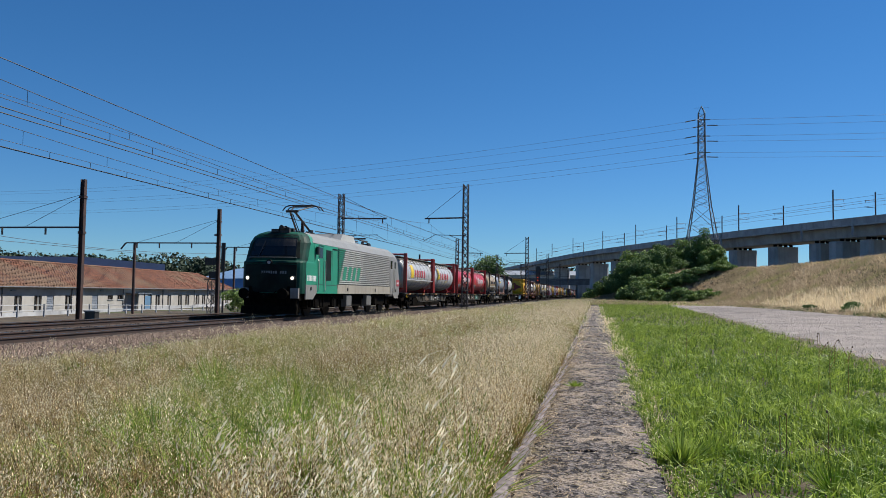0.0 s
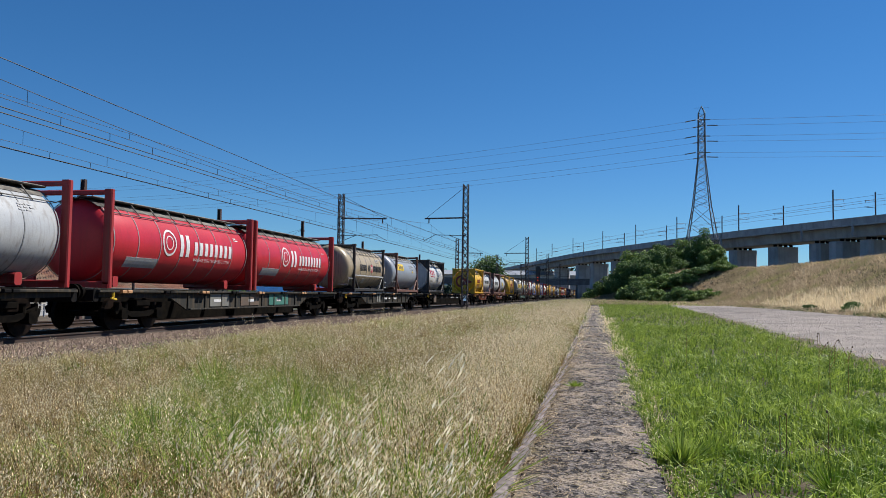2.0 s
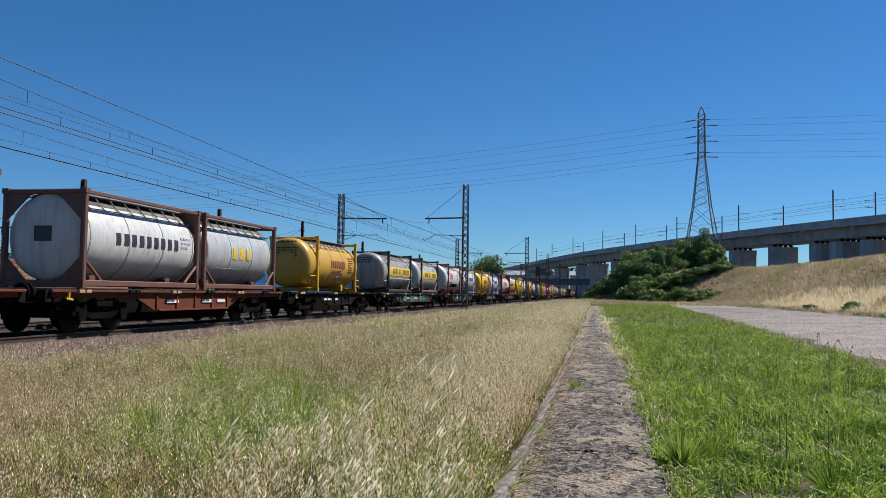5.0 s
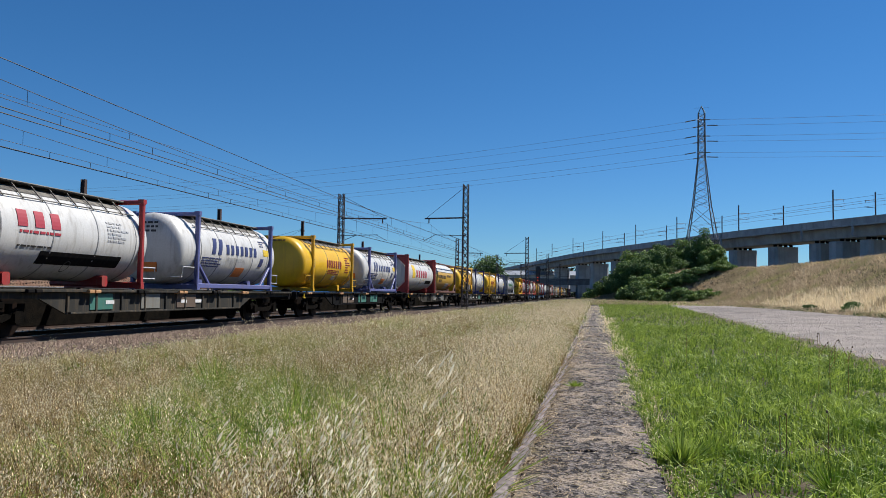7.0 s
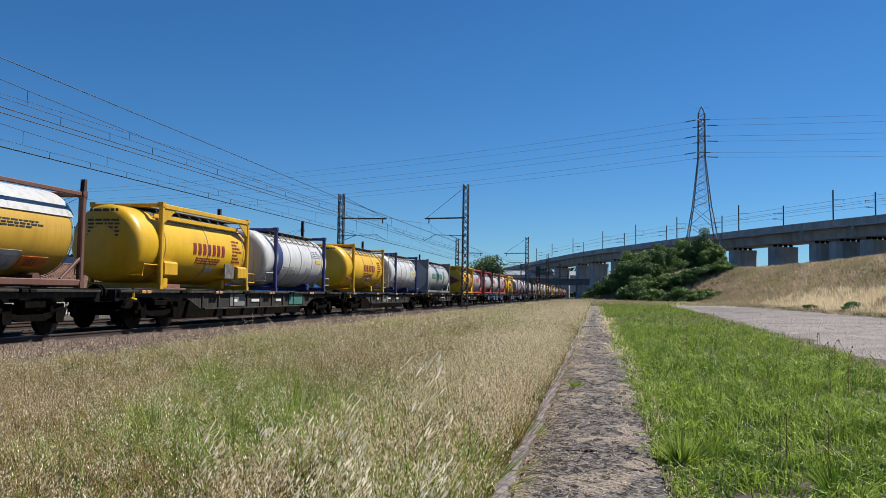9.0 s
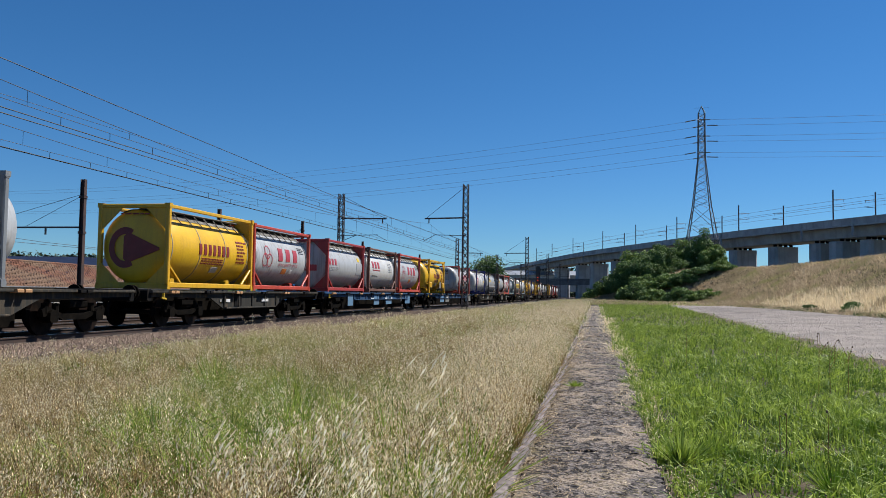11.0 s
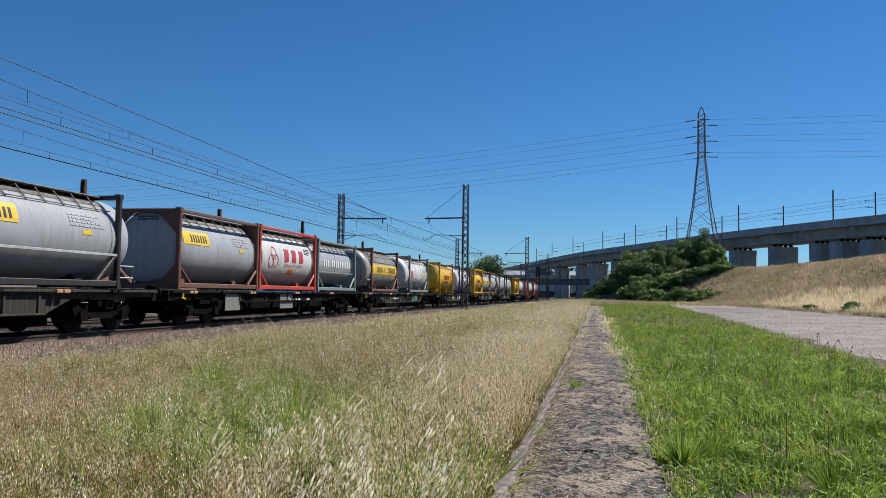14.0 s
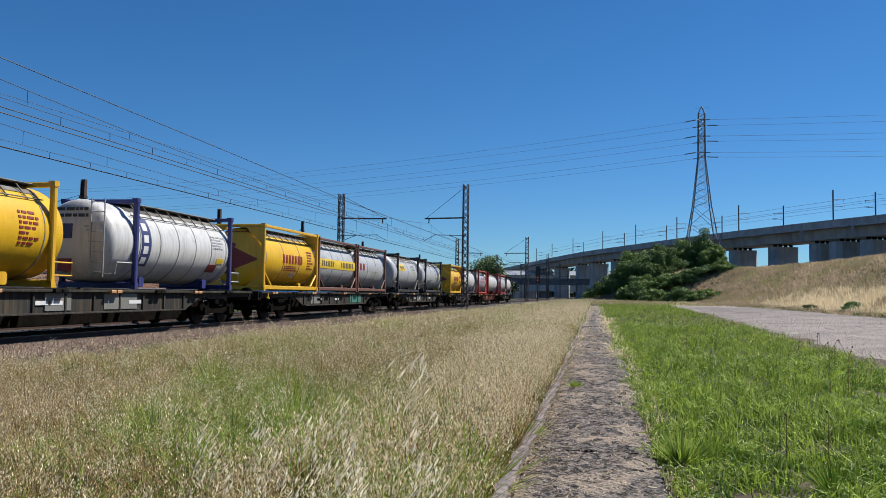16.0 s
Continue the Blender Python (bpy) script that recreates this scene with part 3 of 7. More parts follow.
lattice(s, PX, PY, 22.0, 33.5, 4.0, 1.6, 1.5, 0.19, 0.08)
part("upper_body", s, MAT["steel"], pyl)
s = Shape()
lattice(s, PX, PY, 33.5, 44.3, 1.6, 1.4, 1.0, 0.18, 0.08)
part("head", s, MAT["steel"], pyl)
s = Shape()
for a in (-0.75, 0.75):
    for b in (-0.75, 0.75):
        s.bar((PX + a, PY + b, 44.3), (PX, PY, 46.0), 0.14)
s.bar((PX - 1.7, PY, 45.6), (PX + 1.7, PY, 45.6), 0.06)
part("peak", s, MAT["steel"], pyl)
HEADS = (42.1, 38.3, 34.5)
LINE = Vector((0.93, -0.36, 0)).normalized()            # the conductors run past the tower this way
ARM = Vector((0.36, 0.93, 0))
lines = thing("power_lines", "thin high-voltage conductors across the sky", "power line")
for z in HEADS:
    for d in (-1, 1):
        tip = Vector((PX, PY, z)) + ARM * d * 3.6
        s = Shape()
        for b in (-0.6, 0.6):
            for e in (0.45, -0.5):
                s.bar(Vector((PX, PY, z + e)) + ARM * d * 0.7 + LINE * b, tip, 0.11)
        part("cross_arm", s, MAT["steel"], pyl)
        for e, far, sag in ((-1, Vector((-330, 300 + d * 3.6, z + 1.0)), 7.0), (1, Vector((400, 70 + d * 3.6, z + 3)), 8.0)):
            hang = tip + LINE * e * 2.9 - Vector((0, 0, 0.25))
            part("insulator_string", Shape().tube(tip + LINE * e * 0.4, hang, 0.12, 7), MAT["panel_grey"], pyl)
            part("conductor", Shape().path([hang.lerp(far, i / 30) - Vector((0, 0, sag * 4 * (i / 30) * (1 - i / 30))) for i in range(31)], 0.024, 4), MAT["hvwire"], lines)

# ---- overbridge far down the line ----
old_conc = surf("soot_grey_concrete", (0.24, 0.24, 0.25), (0.15, 0.15, 0.16), scale=0.4, rough=0.9, fine=5, speck=0.4)
br = thing("overbridge", "low grey concrete road bridge over the railway", "bridge")
part("deck", Shape().box(-75, -4, 346, 356, 5.4, 7.2), old_conc, br)
part("abutment", Shape().box(-9.6, -4.6, 345, 357, -1, 5.4), MAT["concrete"], br)
for x in (-72, -62, -52, -42, -32, -22.5):
    part("pier", Shape().bar((x, 351, -1), (x, 351, 5.4), 1.2), old_conc, br)
part("railing", Shape().box(-75, -4, 346.1, 346.2, 7.2, 8.1), MAT["steel"], br)
hall = thing("white_hall", "long low white building behind the bridge", "building")
part("wall", Shape().box(-95, -8, 430, 450, 3.0, 11.5), MAT["white"], hall)
part("roof", Shape().prism([(428, 11.5), (452, 11.5), (440, 14)], -96, -7), MAT["grey"], hall)

# ---- railway signal ----
sg = thing("railway_signal", "black railway signal showing red on a slim post", "signal")
SX, SY = -11.3, 149.0
part("post", Shape().tube((SX, SY, -0.6), (SX, SY, 6.4), 0.09, 8), MAT["mast"], sg)
part("board", Shape().bar((SX, SY - 0.12, 3.2), (SX, SY - 0.12, 6.3), 0.85, 0.1), MAT["black"], sg)
for z in (3.75, 4.3):
    part("lamp", Shape().tube((SX, SY - 0.28, z), (SX, SY - 0.17, z), 0.10, 10), SIGNAL_RED, sg, "glowing red signal lamp")
part("ladder", Shape().tube((SX - 0.25, SY + 0.2, -0.5), (SX - 0.25, SY + 0.2, 6.0), 0.025, 5).tube((SX + 0.25, SY + 0.2, -0.5), (SX + 0.25, SY + 0.2, 6.0), 0.025, 5), MAT["mast"], sg)

# ---- long depot building with a tiled roof ----
BD = Vector((-12.22, 74.1, 0)).normalized()             # along the building, away from the camera
BN = Vector((BD.y, -BD.x, 0))                            # towards the tracks
BO = Vector((-65.4, 79.1, 0)) - BD * 55                  # its front corner
BLEN, BDEP, BZ, BE, BR = 145.8, 12.0, -2.05, 1.16, 4.5


def bp(a, b, z):
    return BO + BD * a + BN * b + Vector((0, 0, z))


plaster = surf("pale_plaster", (0.50, 0.475, 0.43), (0.38, 0.36, 0.325), scale=0.4, rough=0.9, fine=8, streak=(0.25, 0.24, 0.22), streak_amt=0.5, stretch=(2, 2, 0.2), bump=0.05)
tile_mat = surf("clay_tile", (0.25, 0.098, 0.052), (0.13, 0.052, 0.034), scale=1.6, rough=0.95, fine=3, speck=0.5, patch=(0.20, 0.12, 0.075), patch_scale=0.15)
depot = thing("depot_building", "long low plastered railway depot with clay tile roof", "building")
# windows w, small windows s, doors d and a glazed porch p along the front, each with its start and width
openings = [(3.0 + 4.1 * k, 1.6, "d" if k % 4 == 2 else "w") for k in range(13)]
openings += [(57.9, 1.6, "w"), (62.2, 1.7, "w"), (65.1, 1.7, "d"), (69.7, 1.6, "w"), (72.7, 1.7, "w"), (77.3, 1.8, "d"), (82.1, 1.8, "s"), (85.4, 1.9, "s"), (89.0, 3.4, "d"), (96.8, 1.8, "w"), (100.2, 1.9, "w"),
             (105.6, 1.8, "w"), (110.8, 2.0, "w"), (114.6, 2.1, "w"), (120.3, 2.1, "w"), (124.1, 2.0, "w"), (130.0, 2.0, "w"), (134.5, 2.0, "d"), (139.5, 2.0, "w")]
HEAD = 0.18


def foot_of(kd):
    return {"w": -1.66, "s": -0.45, "d": BZ}[kd]


front = Shape()
cuts = [0.0]
for a, w, kd in openings:
    cuts += [a, a + w]
cuts.append(BLEN)


def slab_on(s, a0, a1, b0, b1, z0, z1):
    vs = [bp(a, b, z) for a in (a0, a1) for b in (b0, b1) for z in (z0, z1)]
    return s.add(vs, [(0, 1, 3, 2), (4, 6, 7, 5), (0, 4, 5, 1), (2, 3, 7, 6), (0, 2, 6, 4), (1, 5, 7, 3)])


for i in range(0, len(cuts) - 1, 2):
    slab_on(front, cuts[i], cuts[i + 1], -0.35, 0, BZ, BE)
for a, w, kd in openings:
    if kd != "d":
        slab_on(front, a, a + w, -0.35, 0, BZ, foot_of(kd))
    slab_on(front, a, a + w, -0.35, 0, HEAD, BE)
part("front_wall", front, plaster, depot)
rest = Shape()
slab_on(rest, 0, BLEN, -BDEP, -BDEP + 0.35, BZ, BE)
slab_on(rest, 0, 0.35, -BDEP + 0.35, -0.35, BZ, BE)
slab_on(rest, BLEN - 0.35, BLEN, -BDEP + 0.35, -0.35, BZ, BE)
part("other_walls", rest, plaster, depot)
louvre = surf("blue_grey_door_paint", (0.30, 0.33, 0.38), (0.22, 0.25, 0.29), scale=2, rough=0.6, fine=20, speck=0.3)
for n_, (a, w, kd) in enumerate(openings):
    zb = foot_of(kd)
    if kd != "d":
        win = part("window", slab_on(Shape(), a, a + w, -0.22, -0.17, zb, HEAD), GLASS, depot, "dark window pane")
        fr = Shape()
        for q in (0.0, 0.47, 0.94):
            slab_on(fr, a + w * q, a + w * (q + 0.06), -0.165, -0.12, zb, HEAD)
        slab_on(fr, a, a + w, -0.165, -0.12, HEAD - 0.08, HEAD)
        part("frame", fr, MAT["panel_brown"], win)
        part("sill", slab_on(Shape(), a - 0.1, a + w + 0.1, -0.16, 0.10, zb - 0.1, zb - 0.004), MAT["concrete"], win)
        if kd == "w":
            part("curtain", slab_on(Shape(), a + w * 0.53, a + w * (0.80 if n_ % 3 else 0.94), -0.162, -0.13, zb + 0.03, HEAD - 0.09), MAT["panel_grey"], win, "pale grey curtain")
    else:
        door = part("door", slab_on(Shape(), a, a + w, -0.14, -0.09, zb + 0.02, HEAD), louvre, depot, "blue-grey louvred door")
        lv = Shape()
        for q in range(9):
            slab_on(lv, a + 0.12, a + w - 0.12, -0.088, -0.05, zb + 0.2 + q * 0.22, zb + 0.30 + q * 0.22)
        part("louvre", lv, louvre, door)
# lean-to porch with a flat canopy and pale glazed sides
porch = part("porch", slab_on(Shape(), 88.2, 93.4, 0.0, 2.0, 0.42, 0.52), MAT["f_grey"], depot, "grey flat porch canopy")
for a in (88.3, 90.8, 93.2):
    part("post", slab_on(Shape(), a, a + 0.1, 1.85, 1.95, BZ, 0.42), MAT["f_dark"], porch)
part("glazing", slab_on(Shape(), 90.95, 93.15, 1.88, 1.92, -1.9, 0.1), MAT["panel_blue"], porch, "pale blue glazed screen")
for a, z in ((79.6, 0.75), (57.0, 0.7), (103.0, 0.75)):
    part("wall_lamp", slab_on(Shape(), a, a + 0.9, 0.0, 0.18, z, z + 0.12), MAT["f_grey"], depot)
part("plinth", slab_on(Shape(), 0, BLEN, 0.003, 0.08, BZ - 0.2, BZ + 0.28), MAT["concrete"], depot)
for a in range(6, 150, 16):
    part("downpipe", Shape().tube(bp(a + 1.3, 0.08, BZ), bp(a + 1.3, 0.08, BE), 0.06, 7), MAT["steel"], depot)
part("gutter", Shape().tube(bp(-0.3, 0.62, BE + 0.02), bp(BLEN + 0.3, 0.62, BE + 0.02), 0.09, 7), MAT["steel"], depot)
# tile courses: each course a scalloped strip, one lapping over the next
NC, NT, HIP = 20, 420, 7.2
for side in (0, 1):
    for cidx in range(NC):
        t0, t1 = cidx / NC, (cidx + 1.25) / NC
        rows = []
        for t, lift in ((t0, 0.10), (min(t1, 1.0), 0.02)):
            b = 0.6 - t * (BDEP / 2 + 0.6) if side == 0 else -BDEP - 0.6 + t * (BDEP / 2 + 0.6)
            z = BE - 0.02 + t * (BR - BE) + lift
            run = BLEN + 0.8 - t * HIP
            rows.append([bp(-0.4 + run * q / NT, b, z + 0.07 * (q % 2) + 0.03 * noise.noise((q * 0.3, cidx, side))) for q in range(NT + 1)])
        part("tile_course", Shape().rings(rows, closed=False, caps=False), tile_mat, depot)
for cidx in range(NC):
    rows = []
    for t, lift in ((cidx / NC, 0.10), (min((cidx + 1.25) / NC, 1.0), 0.02)):
        half = (BDEP / 2 + 0.6) * (1 - t)
        rows.append([bp(BLEN + 0.4 - t * HIP, -BDEP / 2 + half - 2 * half * q / 36, BE - 0.02 + t * (BR - BE) + lift + 0.07 * (q % 2)) for q in range(37)])
    part("tile_course", Shape().rings(rows, closed=False, caps=False), tile_mat, depot)
part("ridge", Shape().tube(bp(-0.4, -BDEP / 2, BR + 0.08), bp(BLEN + 0.4 - HIP, -BDEP / 2, BR + 0.08), 0.16, 7), tile_mat, depot)
for b in (0.6, -BDEP - 0.6):
    part("hip_ridge", Shape().tube(bp(BLEN + 0.4, b, BE + 0.08), bp(BLEN + 0.4 - HIP, -BDEP / 2, BR + 0.08), 0.14, 7), tile_mat, depot)
part("gable", Shape().add([bp(0.1, 0, BE), bp(0.1, -BDEP, BE), bp(0.1, -BDEP / 2, BR)], [(0, 1, 2)]), plaster, depot)

# blue sheds behind
blue = surf("blue_sheet_metal", (0.06, 0.32, 0.80), (0.045, 0.26, 0.68), scale=0.4, rough=0.5, fine=6, streak=(0.1, 0.12, 0.16), streak_amt=0.4, stretch=(3, 3, 0.1))
navy = surf("navy_sheet_metal", (0.02, 0.045, 0.13), (0.015, 0.035, 0.10), scale=0.4, rough=0.5, fine=6)


blue_roof = surf("faded_blue_roof", (0.22, 0.36, 0.55), (0.16, 0.28, 0.45), scale=0.4, rough=0.5, fine=6)


def shed(p, along, length, depth, z0, z1, ridge, wall, roofm, label):
    t = thing("shed", label, "shed", "industrial sheds")
    d = Vector((math.sin(along), math.cos(along), 0))
    nn = Vector((d.y, -d.x, 0))
    p = Vector((*p, 0))
    ring = [p, p + d * length, p + d * length - nn * depth, p - nn * depth]
    up = lambda q, z: q + Vector((0, 0, z))
    part("wall", Shape().rings([[up(q, z0) for q in ring], [up(q, z1) for q in ring]]), wall, t)
    mid = [p - nn * depth / 2, p + d * length - nn * depth / 2]
    rf = Shape().add([up(ring[0] + nn * 0.4, z1 - 0.05), up(ring[1] + nn * 0.4, z1 - 0.05), up(mid[1], ridge), up(mid[0], ridge), up(ring[2] - nn * 0.4, z1 - 0.05), up(ring[3] - nn * 0.4, z1 - 0.05)],
                     [(0, 1, 2, 3), (3, 2, 4, 5)])
    part("roof", rf, roofm, t)
    gb = Shape().add([up(ring[0], z1), up(ring[3], z1), up(mid[0], ridge - 0.05), up(ring[1], z1), up(ring[2], z1), up(mid[1], ridge - 0.05)], [(0, 1, 2), (3, 5, 4)])
    part("gable", gb, wall, t)
    for k in range(1, 6):
        q = p + d * (length * k / 6)
        part("door", Shape().rings([[up(q + nn * 0.05 + d * e, z) for e in (-1.6, 1.6)] + [up(q + nn * 0.12 + d * e, z) for e in (1.6, -1.6)] for z in (z0, z0 + (z1 - z0) * 0.6)]), MAT["panel_blue"], t)


shed((-118, 205), -1.2, 40, 50, -2, 8.0, 9.0, navy, navy, "long navy blue metal shed with low roof")
shed((-78, 228), -0.9, 34, 26, -2, 4.5, 8.0, blue, blue_roof, "bright blue metal shed with pitched roof")
shed((-62, 260), -0.6, 30, 24, -2, 4.5, 7.0, MAT["pale"], MAT["pale"], "pale metal shed with pitched roof")

# ---- fence and clutter beside the sidings ----
fence = thing("fence", "low weathered concrete post and rail fence", "fence")
for k in range(40):
    a = k * 3.0
    p = Vector((-31.5, 30, 0)) + Vector((-0.16, 1, 0)).normalized() * a
    z = float(ground_z(p.x, p.y))
    part("post", Shape().bar((p.x, p.y, z - 0.2), (p.x, p.y, z + 0.75), 0.11), MAT["concrete"], fence)
    q = p + Vector((-0.16, 1, 0)).normalized() * 3
    zq = float(ground_z(q.x, q.y))
    for h in (0.35, 0.68):
        part("rail", Shape().bar((p.x, p.y, z + h), (q.x, q.y, zq + h), 0.05, 0.06), MAT["concrete"], fence)
for (x, y, w, h) in ((-27.3, 40, 0.62, 0.42), (-29.0, 30.5, 0.6, 0.45)):
    z = float(ground_z(x, y))
    c = thing("trackside_cabinet", "small grey trackside equipment cabinet", "cabinet", "trackside cabinets")
    part("body", Shape().bar((x, y, z - 0.05), (x, y, z + h), w, w * 0.7, 0.06), MAT["f_dark"], c)
    part("lid", Shape().bar((x, y, z + h), (x, y, z + h + 0.07), w + 0.1, w * 0.7 + 0.1, 0.06), MAT["f_grey"], c)
tower = thing("signal_gantry", "slender steel signal tower with platform and lamps", "signal")
s = Shape()
lattice(s, -28.0, 55.5, -0.6, 1.9, 0.7, 0.6, 0.6, 0.05, 0.03)
part("frame", s, MAT["steel"], tower)
part("platform", Shape().box(-28.5, -27.5, 55.0, 56.0, 1.9, 1.98).box(-28.3, -27.7, 55.3, 55.7, 2.0, 2.5).box(-28.6, -27.6, 55.2, 55.6, 3.0, 3.5).box(-28.02, -27.98, 55.4, 55.5, 2.5, 3.0), MAT["f_dark"], tower)
part("board", Shape().bar((-27.0, 55, -0.5), (-27.0, 55, 4.4), 0.12, 0.12).bar((-27.0, 54.9, 2.6), (-27.0, 54.9, 4.6), 0.3, 0.12), MAT["f_dark"], tower)
for x, y, h in ((-95, 190, 17), (-70, 175, 9)):
    fl = thing("floodlight_mast", "slim grey floodlight mast", "lamp")
    part("pole", Shape().tube((x, y, -2.2), (x, y, h - 2), 0.16, 8, 0.09), MAT["steel"], fl)
    part("head", Shape().box(x - 0.9, x + 0.9, y - 0.3, y + 0.3, h - 2.2, h - 1.7), MAT["steel"], fl)

# ---- the train ----
SPEED = 26.85            # metres a second, towards the camera
MOVERS = []              # (thing, x, y at 0 s, z)


def on_rails(ob, y0, z=0.0):
    MOVERS.append((ob, NEAR_X, y0, z))
    ob.matrix_basis = pose(NEAR_X, y0, z)
    return ob


def barrel(y0, y1, r, zc, dish=0.38, n=44):
    """A lying tank with domed ends."""
    rings = []
    st = [(0.0, 0.02), (0.02, 0.30), (0.08, 0.55), (0.20, 0.76), (0.42, 0.91), (0.68, 0.98), (1.0, 1.0)]
    prof = [(y0 + dish * a, r * b) for a, b in st] + [(y0 + dish + (y1 - y0 - 2 * dish) * q / 6, r) for q in range(1, 6)] + [(y1 - dish * a, r * b) for a, b in reversed(st)]
    for y, q in prof:
        rings.append([(q * math.cos(2 * math.pi * i / n), y, zc + q * math.sin(2 * math.pi * i / n)) for i in range(n)])
    return Shape().rings([list(reversed(g)) for g in rings])


def ring_band(y, w, r, zc, a0=0.0, a1=360.0, n=44, thick=0.014):
    rings = []
    k = max(3, int(n * (a1 - a0) / 360))
    for yy_, rr in ((y, r), (y, r + thick), (y + w, r + thick), (y + w, r)):
        rings.append([(rr * math.cos(radians(a0 + (a1 - a0) * i / k)), yy_, zc + rr * math.sin(radians(a0 + (a1 - a0) * i / k))) for i in range(k + 1)])
    return Shape().rings(rings, closed=False, caps=False)


def decal(s, y0, y1, v0, v1, r, zc, lift=0.006, slant=0.0):
    """A thin curved plate on the tank's side towards the road; v is the height above the tank's axis."""
    k = max(2, int(abs(v1 - v0) / 0.12) + 1)
    vs = []
    for rr in (r + lift, r - 0.02):
        for i in range(k + 1):
            v = max(-0.98 * r, min(0.98 * r, v0 + (v1 - v0) * i / k))
            a = math.asin(v / r)
            for y in (y0, y1):
                vs.append((rr * math.cos(a), y + slant * (v - v0), zc + rr * math.sin(a)))
    m = 2 * (k + 1)
    fs = [(2 * i, 2 * i + 1, 2 * i + 3, 2 * i + 2) for i in range(k)]
    fs += [(2 * i + 2, 2 * i + 2 + m, 2 * i + m, 2 * i) for i in range(k)] + [(2 * i + 1, 2 * i + 1 + m, 2 * i + 3 + m, 2 * i + 3) for i in range(k)]
    fs += [(0, m, m + 1, 1), (2 * k, 2 * k + 1, 2 * k + 1 + m, 2 * k + m)]
    return s.add(vs, fs)


TEXT = {}


def words(text, size):
    """The outline of a word in Blender's own font, as points and faces with the origin at the lower left."""
    if (text, size) not in TEXT:
        cu = bpy.data.curves.new("word", "FONT")
        cu.body, cu.size, cu.resolution_u = text, size, 2
        ob = bpy.data.objects.new("word", cu)
        me = ob.to_mesh()
        TEXT[text, size] = ([tuple(v.co[:2]) for v in me.vertices], [tuple(p.vertices) for p in me.polygons])
        ob.to_mesh_clear()
        bpy.data.objects.remove(ob)
        bpy.data.curves.remove(cu)
    return TEXT[text, size]


def word_on_tank(text, size, y, v, r, zc):
    pts, fs = words(text, size)
    s = Shape()
    out = []
    for a, b in pts:
        q = math.asin(max(-0.99, min(0.99, (v + b) / r)))
        out.append(((r + 0.012) * math.cos(q), y + a, zc + (r + 0.012) * math.sin(q)))
    return s.add(out, fs)


def octagon_plate(y, w, hx, hz, zc, hole, q):
    """One of the four corner plates that leave an eight-sided opening in an end frame."""
    a, b = (-1, 1)[q % 2], (-1, 1)[q // 2]
    tri = [(a * hx, zc + b * hz), (a * (hx - hole), zc + b * hz), (a * hx, zc + b * (hz - hole))]
    return Shape().rings([[(x, yy_, z) for x, z in tri] for yy_ in (y, y + w)])


